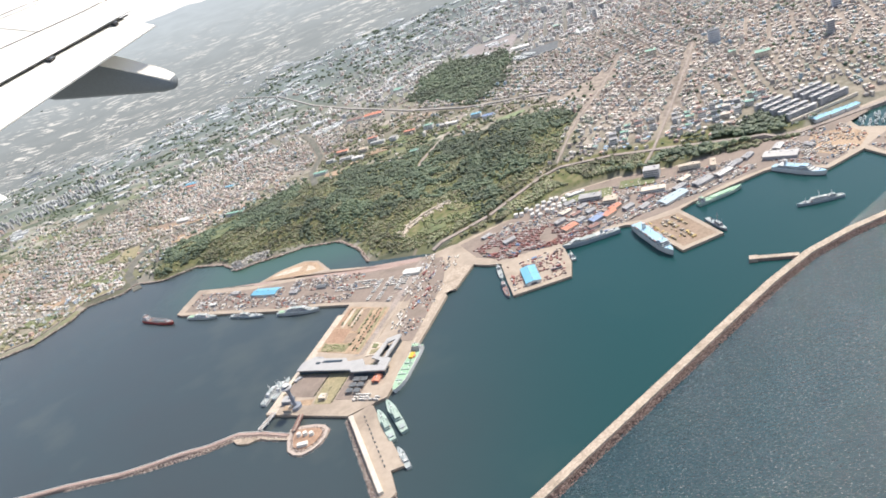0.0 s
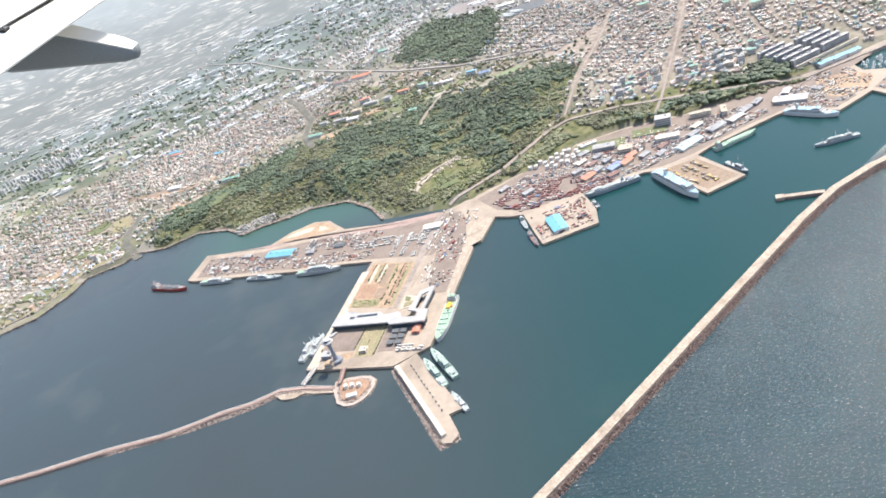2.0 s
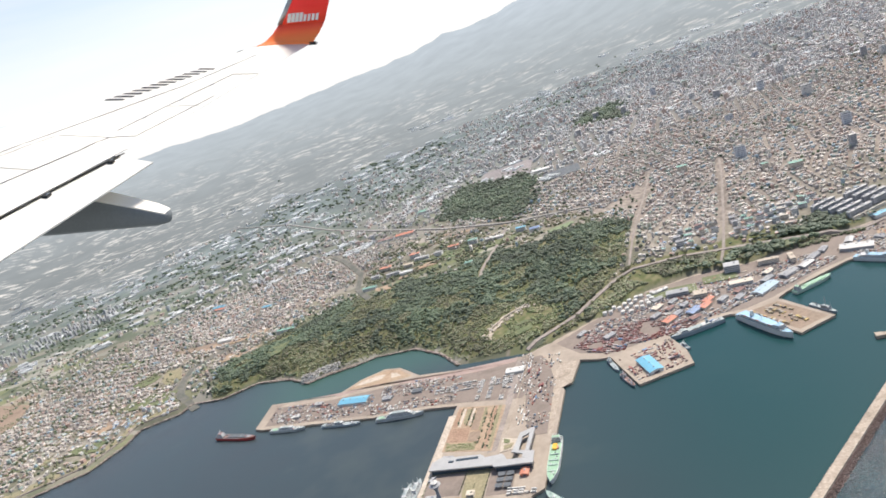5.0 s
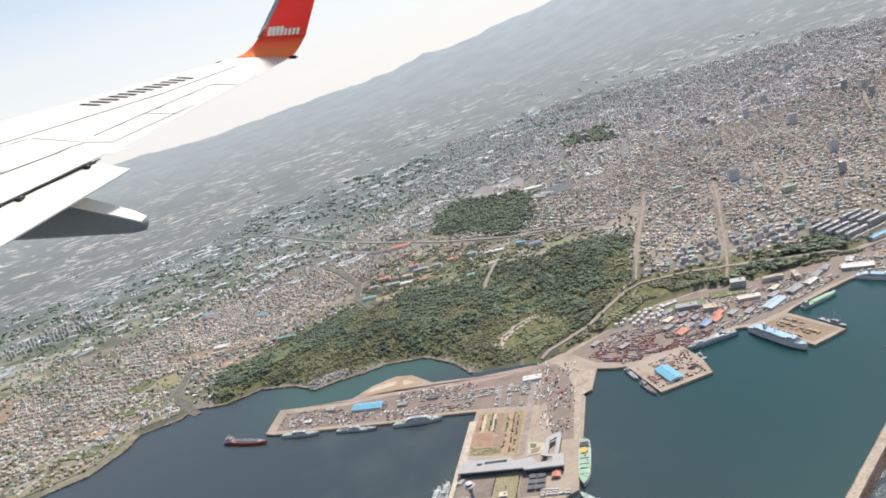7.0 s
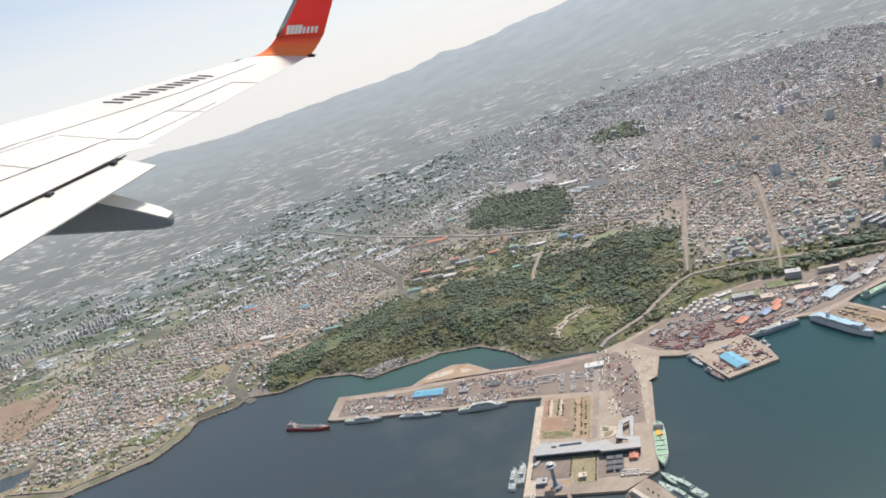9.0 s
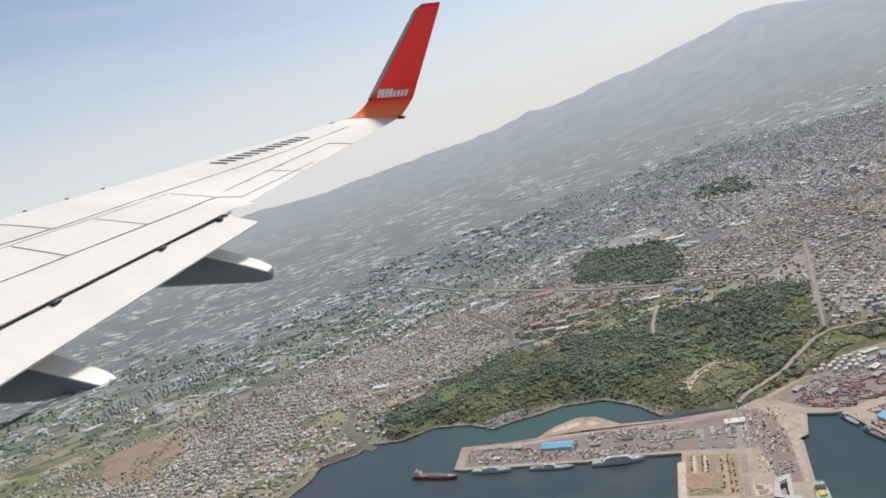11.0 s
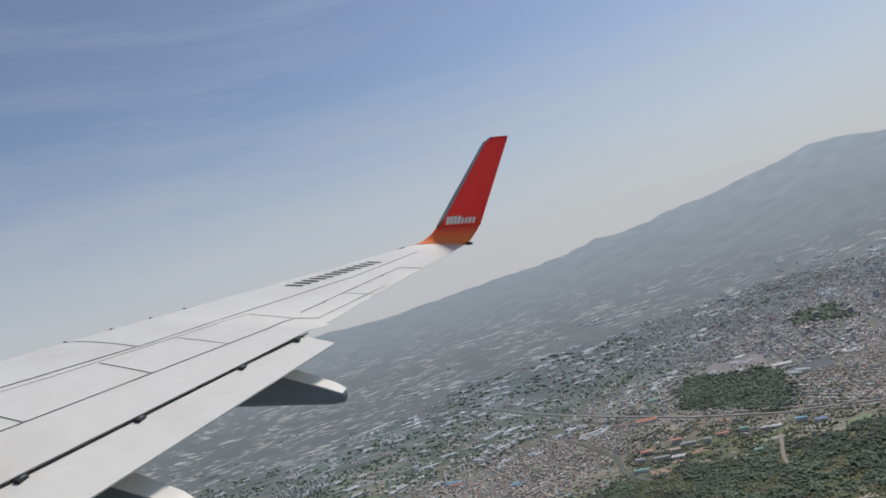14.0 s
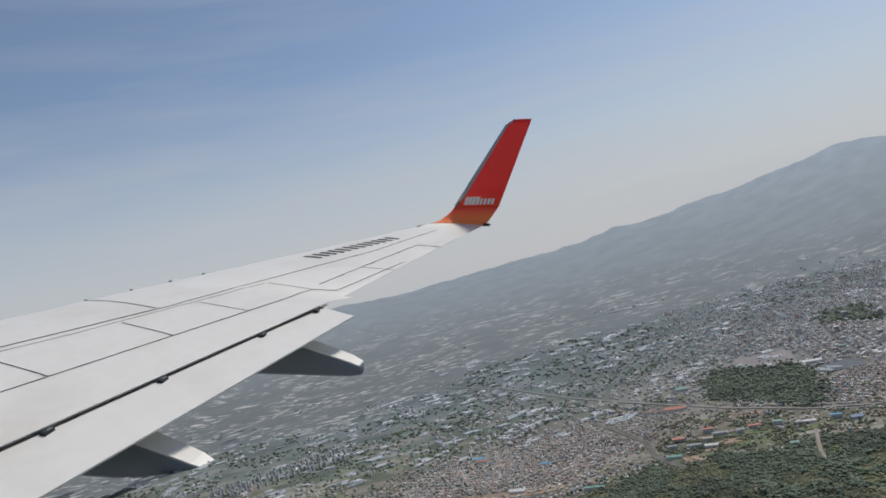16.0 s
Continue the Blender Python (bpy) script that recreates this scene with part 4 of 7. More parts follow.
gx, gy, gr = gx[ok], gy[ok], rng.uniform(1.0, 2.8, ok.sum())
tagged(clumps("garden_trees", np.column_stack([gx, gy, heights(gx, gy) + gr * 0.7]), gr, broad_leaf, rng=rng), "olive garden trees between plots", "trees", kind="stuff")
for k in range(30):
    x, y = rng.uniform(-1060, -640), rng.uniform(880, 1200)
    if near_roads(np.array([x]), np.array([y]), 12)[0] or edge_distance(COAST, np.array([x]), np.array([y]))[0] < 25 or not inside(COAST, np.array([x]), np.array([y]))[0]:
        continue
    field("garden_plot", block_points(x, y, rng.uniform(14, 34), rng.uniform(8, 18), rng.uniform(-28, -8)), (grass_field, bare_earth, dry_grass, brown_plot)[int(rng.integers(4))], "dry garden plot between shore houses", "plot", 0.9)
gx, gy = rng.uniform(-1100, -600, 5200), rng.uniform(820, 1260, 5200)
gp = np.array([noise.noise((p * 0.025, q * 0.025, 41.0)) for p, q in zip(gx, gy)])
ok = (gp > 0.0) & ~near_roads(gx, gy, 2) & ~inside(FOREST, gx, gy) & inside(COAST, gx, gy) & (edge_distance(COAST, gx, gy) > 10)
gx, gy, gr = gx[ok], gy[ok], rng.uniform(0.9, 2.4, ok.sum())
tagged(clumps("shore_bushes", np.column_stack([gx, gy, heights(gx, gy) + gr * 0.6]), gr, broad_leaf, rng=rng), "olive bushes between shore houses", "bushes", kind="stuff")
rng = np.random.default_rng(77)
gx, gy = rng.uniform(-3000, 1400, 26000), rng.uniform(1050, 3900, 26000)
gp = np.array([noise.noise((p * 0.005, q * 0.008, 11.0)) + 0.6 * noise.noise((p * 0.016, q * 0.02, 2.0)) for p, q in zip(gx, gy)])
ok = in_view(gx, gy) & (gp > np.where(gx < -150, -0.10, 0.06) + np.maximum(gy - 1900, 0) * 0.00030) & ~near_roads(gx, gy, 12) & (density(gx, gy) < 0.55) & ~inside(FOREST, gx, gy)
ok &= (flank(gx, gy) < heights(gx, gy)) | (rng.uniform(0, 1, len(gx)) < 0.004)
gx, gy = gx[ok], gy[ok]
gr = rng.uniform(2.0, 4.4, len(gx)) * (1 + np.maximum(gy - 1300, 0) / 1500)
tagged(clumps("tree_belts", np.column_stack([gx, gy, far_ground(gx, gy) + gr * 0.3]), gr, leaf, squash=0.55, rng=rng), "dark green tree belts and orchards between fields", "trees", kind="stuff")

rng = np.random.default_rng(78)
gx, gy = rng.uniform(-1200, 1500, 7000), rng.uniform(830, 1900, 7000)
gp = np.array([noise.noise((p * 0.012, q * 0.012, 21.0)) for p, q in zip(gx, gy)])
ok = in_view(gx, gy) & (gp > 0.10) & inside(COAST, gx, gy) & (edge_distance(COAST, gx, gy) > 12) & ~near_roads(gx, gy, 2) & ~inside(FOREST, gx, gy) & ~inside(QUAY, gx, gy) & ~inside(EAST, gx, gy)
gx, gy = gx[ok], gy[ok]
ok = ~inside([(-25, 1050), (-15, 1106), (42, 1118), (50, 1060)], gx, gy)
gx, gy = gx[ok], gy[ok]
gr = rng.uniform(1.4, 3.4, len(gx))
tagged(clumps("town_trees", np.column_stack([gx, gy, heights(gx, gy) + gr * 0.8]), gr, leaf, rng=rng), "small dark trees between the town houses", "trees", kind="stuff")

SHORE = [(-1000, 842), (-940, 862), (-835, 815), (-730, 845), (-700, 888), (-690, 928), (-628, 938)]
tagged(put("road_shore", draped(SHORE, 3, 1.3, 8), pale_road), "narrow pale road along the shore", "road", kind="structure")
tagged(put("ground_shore", draped([(x - 4, y + 12) for x, y in SHORE], 16, 0.5, 8), dry_grass), "dry grass strip behind the shore road", "verge", kind="structure")

# ---- port: paving ----
yard = material("port_yard", [(0.172, 0.138, 0.117), (0.228, 0.184, 0.157), (0.196, 0.158, 0.135)], scale=0.03, fine=0.3, bump=0.0, spread=0.1)


red_walk = material("pink_paving", [(0.27, 0.195, 0.17), (0.34, 0.255, 0.225), (0.30, 0.22, 0.195)], scale=0.05, fine=0.6, bump=0.0, spread=0.1)


def paving(name, pts, mat, label, lift=0.06):
    return tagged(put("pavement_" + name, prism(pts, 2.5, 2.6 + lift), mat), label, "yard", kind="structure")


paving("arm_yard", [(-224, 678), (-254, 692), (-318, 715), (-464, 781), (-455, 825), (-372, 792), (-262, 768), (-200, 742), (-110, 722), (-104, 690), (-150, 640)], yard, "brown-grey asphalt yard on the jetty arm")
paving("port_yard", [(-88, 738), (-70, 694), (-40, 670), (22, 672), (90, 676), (112, 668), (148, 674), (212, 697), (258, 706), (300, 672), (328, 684), (340, 745), (400, 775), (330, 775), (190, 776), (110, 796), (50, 796), (-40, 762)], yard, "brown-grey asphalt port yard behind the wharf", 0.03)
paving("sandy_spit", [(-356, 806), (-338, 821), (-305, 829), (-285, 817), (-268, 785), (-300, 788)], bare_earth, "bare sandy fill on the jetty", 0.10)
paving("spit_sand", [(-346, 811), (-336, 817), (-318, 820), (-303, 815), (-308, 806), (-328, 806)], sand, "pale loose sand on the jetty fill", 0.16)
paving("spit_sand", [(-296, 814), (-288, 808), (-282, 796), (-296, 798)], sand, "pale loose sand on the jetty fill", 0.16)
paving("lagoon_walk", [(-460, 831), (-416, 822), (-372, 803), (-367, 797), (-313, 792), (-266, 762), (-226, 745), (-182, 733), (-141, 727), (-136, 737), (-177, 747), (-221, 758), (-263, 774), (-300, 786), (-358, 803), (-416, 821)], red_walk, "pinkish paved walk along the lagoon side", 0.14)
paving("east_apron", [(-97, 693), (-115, 638), (-129, 592), (-140, 556), (-137, 551), (-124, 589), (-108, 633), (-94, 638), (-78, 680)], tan_stone, "tan concrete apron along the quay edge", 0.14)
paving("orchard_plot", [(-217, 664), (-168, 637), (-195, 562), (-243, 588)], bare_earth, "tan earth plot with planting rows", 0.12)
for u0, u1, v0, v1, mat, label in ((0.00, 0.44, 0.20, 0.50, red_earth, "reddish earth bed in the plot"), (0.46, 0.68, 0.20, 0.40, brown_plot, "brown earth bed in the plot"), (0.05, 0.66, 0.02, 0.17, dry_grass, "dry olive grass at the plot's end"), (0.03, 0.12, 0.54, 0.96, red_earth, "reddish earth bed in the plot"),
                                   (0.15, 0.21, 0.53, 0.97, sand, "pale sandy path in the plot"), (0.24, 0.32, 0.60, 0.95, dry_grass, "dry green bed in the plot"), (0.36, 0.41, 0.55, 0.96, sand, "narrow pale path in the plot"), (0.45, 0.60, 0.45, 0.96, brown_plot, "brown planting bed in the plot"),
                                   (0.62, 0.67, 0.44, 0.95, dry_grass, "narrow dry planting bed"), (0.72, 0.80, 0.05, 0.97, bare_earth, "long tan earth bed"), (0.83, 0.88, 0.04, 0.97, red_earth, "narrow reddish verge bed"), (0.91, 0.98, 0.02, 0.98, dry_grass, "dry grass verge beside the road")):
    pts = [(-243 + 48 * u + 25 * v, 587 - 23 * u + 76.5 * v) for u, v in ((u0, v0), (u1, v0), (u1, v1), (u0, v1))]
    paving("plot_bed", pts, mat, label, 0.2)
rng = np.random.default_rng(37)
for u, v0, v1, n in ((0.135, 0.55, 0.95, 16), (0.335, 0.55, 0.95, 18), (0.43, 0.5, 0.95, 12), (0.69, 0.06, 0.95, 30), (0.815, 0.05, 0.97, 34), (0.9, 0.05, 0.97, 22)):
    v = rng.uniform(v0, v1, n)
    p = np.column_stack([-243 + 48 * u + 25 * v + rng.normal(0, 0.4, n), 587 - 23 * u + 76.5 * v + rng.normal(0, 0.4, n), np.full(n, 3.3)])
    tagged(clumps("hedge", p, rng.uniform(0.5, 1.15, n), leaf, rng=rng), "row of low dark shrubs on the earth plot", "shrubs", "rows of shrubs")
p = rng.uniform(0, 1, (90, 2)) * (0.62, 0.16) + (0.04, 0.02)
p = np.column_stack([-243 + 48 * p[:, 0] + 25 * p[:, 1], 587 - 23 * p[:, 0] + 76.5 * p[:, 1], np.full(90, 3.0)])
tagged(clumps("scrub", p, rng.uniform(0.3, 0.9, 90), scrub_leaf, rng=rng), "olive scrub at the end of the earth plot", "scrub", kind="stuff")
tagged(put("pavement_divider", ribbon([(-119, 735), (-149, 657), (-177, 582)], [(-0.45, 2.5), (-0.45, 3.1), (0.45, 3.1), (0.45, 2.5)]), tan_stone), "pale kerb wall between pier road and truck yard", "wall", kind="structure")
paving("promenade", [(-230, 652), (-278, 506), (-268, 502), (-222, 650)], sand, "pale sandy promenade along the quay", 0.09)
paving("wharf_road", [(-168, 640), (-150, 700), (-138, 728), (-128, 722), (-142, 690), (-190, 560), (-200, 560)], pale_road, "pale service road on the pier", 0.10)
paving("truck_yard", [(-128, 716), (-106, 700), (-110, 650), (-140, 560), (-158, 566), (-150, 620)], yard, "grey truck yard on the pier", 0.10)
paving("tower_plot", [(-266, 524), (-256, 553), (-222, 541), (-233, 511)], yard, "paved forecourt beside the control tower", 0.11)
paving("grass_plot", [(-221, 541), (-200, 534), (-214, 494), (-231, 500), (-230, 512)], dry_grass, "dry grass plot beside the car park", 0.14)
paving("grass_plot", [(-254, 513), (-252, 506), (-234, 500), (-232, 508)], bare_earth, "dry earth plot behind the tower", 0.17)
paving("car_park", [(-199, 533), (-176, 525), (-188, 490), (-210, 498)], yard, "grey car park below the canopies", 0.19)
rng = np.random.default_rng(38)
for (x0, y0), (x1, y1), n in (((-266, 525), (-256, 553), 12), ((-256, 553), (-223, 542), 16), ((-221, 541), (-201, 535), 9), ((-222, 540), (-232, 512), 13), ((-200, 533), (-213, 495), 15), ((-217, 520), (-222, 500), 8)):
    t = (np.arange(n) + rng.uniform(0.2, 0.8, n)) / n
    p = np.column_stack([x0 + (x1 - x0) * t, y0 + (y1 - y0) * t, np.full(n, 3.3)])
    tagged(clumps("hedge", p, rng.uniform(0.5, 1.0, n), broad_leaf, rng=rng), "row of small trees round the terminal forecourt", "shrubs", "rows of forecourt trees")
paving("apron", [(-276, 506), (-196, 474), (-190, 486), (-214, 493), (-232, 499), (-270, 514)], concrete, "pale apron at the pier head", 0.08)
paving("container_yard", [(-66, 700), (-40, 672), (20, 672), (60, 690), (20, 720), (-40, 725)], yard, "rust-stained red container yard on the wharf", 0.06)
paving("pier_apron", [(-34, 594), (19, 600), (24, 624), (20, 660), (-38, 655)], concrete, "pale concrete pier apron", 0.06)
paving("timber_yard", [(110, 660), (130, 592), (164, 600), (146, 662)], brown_plot, "sandy brown timber yard on the pier", 0.06)
rng = np.random.default_rng(93)
bx = rng.uniform(-95, 330, 9000)
by = rng.uniform(750, 850, 9000)
ok = inside([(-92, 752), (-40, 768), (45, 806), (105, 806), (180, 786), (330, 752), (330, 770), (190, 815), (118, 840), (55, 848), (-8, 812)], bx, by) & ~near_roads(bx, by, 1) & (np.array([noise.noise((p * 0.03, q * 0.03, 8.0)) for p, q in zip(bx, by)]) > -0.12)
br = rng.uniform(0.8, 3.0, ok.sum())
tagged(clumps("slope_bushes", np.column_stack([bx[ok], by[ok], ground_at(bx[ok], by[ok]) + br * 0.6]), br, broad_leaf, rng=rng), "scattered green bushes on the bluff slope", "bushes", kind="stuff")

clutter_paint = material("stored_goods", [(0.52, 0.50, 0.47), (0.10, 0.10, 0.11), (0.40, 0.37, 0.34), (0.56, 0.54, 0.51), (0.20, 0.13, 0.11), (0.32, 0.30, 0.29), (0.36, 0.13, 0.10), (0.16, 0.25, 0.36), (0.52, 0.45, 0.36), (0.24, 0.22, 0.21), (0.14, 0.13, 0.13), (0.54, 0.49, 0.43)], by="island", fine=1.5, spread=0.1, rough=0.6)
rust_goods = material("rusty_goods", [(0.24, 0.115, 0.105), (0.18, 0.09, 0.085), (0.30, 0.17, 0.15), (0.14, 0.10, 0.095), (0.48, 0.45, 0.43), (0.22, 0.14, 0.125), (0.27, 0.11, 0.11), (0.36, 0.32, 0.30)], by="island", fine=1.5, spread=0.1, rough=0.7)


def goods(poly, n, turn, seed, mat, label, big=1.0):
    """Crates, nets, pallets and gear strewn in loose rows over a yard."""
    rng = np.random.default_rng(seed)
    a = np.array(poly)
    p = rng.uniform(a.min(0), a.max(0), (n * 3, 2))
    t = radians(turn)
    u, v = p[:, 0] * math.cos(t) + p[:, 1] * math.sin(t), -p[:, 0] * math.sin(t) + p[:, 1] * math.cos(t)
    v = np.round(v / 5.0) * 5.0 + rng.normal(0, 0.7, len(p))
    p = np.column_stack([u * math.cos(t) - v * math.sin(t), u * math.sin(t) + v * math.cos(t)])
    heap = np.array([noise.noise((x * 0.05, y * 0.05, seed)) for x, y in p])
    p = p[inside(poly, p[:, 0], p[:, 1]) & (heap > -0.18)][:n]
    size = np.column_stack([rng.uniform(0.9, 3.4, len(p)), rng.uniform(0.7, 1.6, len(p))]) * big
    hgt = rng.uniform(0.4, 1.5, len(p)) * big
    c = np.column_stack([p, np.full(len(p), 2.6)])
    return tagged(boxes_mesh("stored_goods", c, size, hgt, t + rng.normal(0, 0.15, len(p)) + np.where(rng.uniform(0, 1, len(p)) > 0.7, radians(90), 0), mat), label, "goods", kind="stuff")


goods([(-462, 782), (-452, 822), (-380, 790), (-330, 772), (-318, 712)], 620, -24, 101, clutter_paint, "crates, nets and gear strewn on the jetty arm")
goods([(-330, 772), (-318, 714), (-256, 692), (-222, 680), (-205, 738), (-262, 764)], 520, -23, 102, clutter_paint, "boats, nets and cargo on the jetty yard")
goods([(-128, 716), (-100, 716), (-108, 655), (-140, 562), (-158, 568), (-148, 640)], 200, 70, 103, clutter_paint, "pallets and machines on the pier yard")
goods([(-72, 712), (-46, 672), (20, 668), (64, 672), (40, 720), (-40, 735)], 1700, -30, 104, rust_goods, "rusty steel and cargo heaps on the wharf")
goods([(-38, 652), (-34, 596), (18, 602), (22, 660)], 200, 5, 105, rust_goods, "rusty cargo heaps on the pier")
goods([(40, 735), (30, 675), (95, 676), (210, 700), (250, 715), (230, 755), (120, 745)], 1900, 15, 106, clutter_paint, "trucks, boxes and goods along the wharf")
timber_paint = material("stacked_timber", [(0.36, 0.29, 0.19), (0.44, 0.33, 0.16), (0.30, 0.25, 0.19), (0.40, 0.36, 0.31), (0.50, 0.38, 0.15), (0.22, 0.18, 0.15)], by="island", fine=1.5, spread=0.1, rough=0.8)
for o, n, sd in ((118, 36, 121), (126, 44, 122), (134, 40, 123), (142, 34, 124)):
    goods([(o - 5, 655), (o + 10, 600), (o + 13, 601), (o - 2, 656)], n, -73, sd, timber_paint, "timber and pipes stacked in long rows on the pier", 1.5)
goods([(-70, 735), (-40, 722), (40, 738), (60, 760), (20, 755), (-40, 752)], 420, -20, 112, clutter_paint, "trucks, pallets and machines behind the container yard")
goods([(20, 745), (45, 722), (120, 735), (180, 745), (150, 770), (60, 775)], 500, -18, 110, clutter_paint, "trucks and boxes beside the depots")
paving("sand_yard", [(300, 716), (318, 690), (346, 694), (366, 716), (360, 748), (322, 752)], bare_earth, "sandy storage yard on the far quay", 0.10)
paving("pier_yard", [(350, 690), (357, 658), (414, 646), (422, 694), (384, 712)], yard, "brown-grey yard between the boat basins", 0.10)
goods([(352, 690), (358, 660), (412, 648), (420, 692), (384, 710)], 360, 15, 111, clutter_paint, "boats and gear on the outer quay")
goods([(255, 730), (300, 672), (342, 690), (366, 720), (362, 762), (300, 770)], 620, 20, 108, clutter_paint, "boats, crates and heaps on the far quay")

# ---- port: buildings ----
cyan_roof = painted("cyan_roof", (0.15, 0.39, 0.53), 0.5)
white_wall = painted("white_wall", (0.63, 0.61, 0.58), 0.7)
cream_wall = painted("cream_wall", (0.60, 0.53, 0.44), 0.8)
grey_wall = painted("grey_wall", (0.36, 0.36, 0.37), 0.8)
glass_band = painted("dark_glass", (0.05, 0.07, 0.09), 0.1)
window_glass = painted("window_glass", (0.14, 0.16, 0.18), 0.15)
silver_roof = painted("silver_roof", (0.40, 0.395, 0.39), 0.5, 0.1)
orange_roof = painted("orange_roof", (0.52, 0.21, 0.14), 0.6)
rust_roof = material("rust_roof", [(0.20, 0.12, 0.105), (0.26, 0.16, 0.14), (0.17, 0.11, 0.10)], scale=0.15, fine=1.0)
grey_roof = material("grey_roof", [(0.25, 0.25, 0.26), (0.36, 0.36, 0.36)], scale=0.1, fine=0.8)
blue_roof = painted("blue_roof", (0.20, 0.27, 0.42), 0.5)
pale_blue_roof = painted("pale_blue_roof", (0.36, 0.46, 0.52), 0.6)
green_roof = painted("green_roof", (0.22, 0.38, 0.31), 0.6)


def shed(name, x, y, w, l, h, turn, roof, wall, label, category="warehouse", group="", z=None):
    """Gabled hall: walls, ridged roof with eaves, door leaves in the end wall, gutters."""
    ob = thing(name, x, y, z_of(x, y) if z is None else z, turn, label, category, group)
    bm = bmesh.new()
    rise = 0.085 * min(w, l)
    h = h * 0.8
    prof = [(-w / 2, 0), (w / 2, 0), (w / 2, h), (0, h + rise), (-w / 2, h)]
    a = [bm.verts.new((p, -l / 2, q if q else -2)) for p, q in prof]
    b = [bm.verts.new((p, l / 2, q if q else -2)) for p, q in prof]
    bm.faces.new(a)
    bm.faces.new(b[::-1])
    for i in range(5):
        bm.faces.new((a[i], b[i], b[(i + 1) % 5], a[(i + 1) % 5]))
    bmesh.ops.recalc_face_normals(bm, faces=bm.faces)
    part("wall", bm, wall, ob)
    bm = bmesh.new()
    prof = [(-w / 2 - 0.5, h - 0.1), (0, h + rise + 0.12), (w / 2 + 0.5, h - 0.1), (w / 2 + 0.5, h + 0.2), (0, h + rise + 0.45), (-w / 2 - 0.5, h + 0.2)]
    a = [bm.verts.new((p, -l / 2 - 0.5, q)) for p, q in prof]
    b = [bm.verts.new((p, l / 2 + 0.5, q)) for p, q in prof]
    bm.faces.new(a)
    bm.faces.new(b[::-1])
    for i in range(6):
        bm.faces.new((a[i], b[i], b[(i + 1) % 6], a[(i + 1) % 6]))
    bmesh.ops.recalc_face_normals(bm, faces=bm.faces)
    part("roof", bm, roof, ob)
    for k in range(max(1, int(l / 9))):
        part("ridge_vent", box(bmesh.new(), 0, -l / 2 + (k + 0.5) * l / max(1, int(l / 9)), h + rise + 0.3, 0.9, 2.2, 0.7), grey_wall, ob)
    part("door", box(bmesh.new(), 0, -l / 2 - 0.06, 0, w * 0.4, 0.15, h * 0.7), dark_grey, ob)
    return ob


def block(name, x, y, w, l, h, turn, wall, roof, label, category="building", group="", storeys=3):
    """Flat-roofed building: walls, parapet roof, a window band for each storey and side, stair head."""
    ob = thing(name, x, y, z_of(x, y), turn, label, category, group)
    part("wall", box(bmesh.new(), 0, 0, -3, w, l, h + 3), wall, ob)
    part("roof", box(bmesh.new(), 0, 0, h + 0.004, w + 0.4, l + 0.4, 0.35), roof, ob)
    part("stair_head", box(bmesh.new(), w * 0.2, l * 0.1, h + 0.36, min(w, 5) * 0.45, min(l, 5) * 0.45, 1.2), wall, ob)
    step = h / storeys
    for k in range(storeys):
        for s in (-1, 1):
            part("window", box(bmesh.new(), 0, s * (l / 2 + 0.02), k * step + step * 0.4, w * 0.86, 0.12, step * 0.3), window_glass, ob)
        part("window", box(bmesh.new(), -w / 2 - 0.02, 0, k * step + step * 0.4, 0.12, l * 0.6, step * 0.3), window_glass, ob)
    return ob


shed("warehouse", -16, 617, 15, 33, 3.6, 5, cyan_roof, white_wall, "bright cyan-roofed warehouse on the concrete pier")
shed("warehouse", -343, 765, 15, 40, 3.6, 66, cyan_roof, white_wall, "long cyan-roofed shed on the jetty arm")
shed("warehouse", 152, 697, 13, 32, 3.5, -62, pale_blue_roof, white_wall, "pale blue-roofed transit shed by the wharf")
shed("warehouse", 38, 697, 9, 17, 4, -60, orange_roof, cream_wall, "orange-roofed shed in the container yard")
shed("warehouse", 83, 703, 9, 16, 4, -55, orange_roof, cream_wall, "orange-roofed shed by the ferry berth")
shed("warehouse", 92, 714, 8, 14, 4, -55, orange_roof, cream_wall, "orange-roofed shed beside the wharf road")
shed("warehouse", 69, 700, 10, 18, 4, -60, blue_roof, grey_wall, "deep blue-roofed shed between orange ones")
rng = np.random.default_rng(41)
for x, y, w, l, t, roof in ((30, 718, 6, 13, -62, grey_roof), (50, 725, 6, 12, -60, rust_roof),
                            (52, 708, 7, 11, -62, grey_roof), (66, 722, 6, 11, -60, grey_roof), (105, 705, 7, 13, -58, grey_roof), (120, 696, 7, 12, -58, grey_roof), (128, 712, 6, 13, -60, rust_roof), (190, 715, 10, 22, -66, grey_roof),
                            (215, 722, 9, 20, -62, silver_roof), (232, 735, 8, 18, -58, grey_roof), (62, 683, 7, 12, -70, rust_roof), (-30, 708, 7, 14, -66, grey_roof)):
    shed("storage_shed", x, y, w, l, rng.uniform(3, 4.2), t, roof, grey_wall, "low storage shed with a rusty brown roof" if roof is rust_roof else "low storage shed with a grey metal roof", "shed", "port sheds")
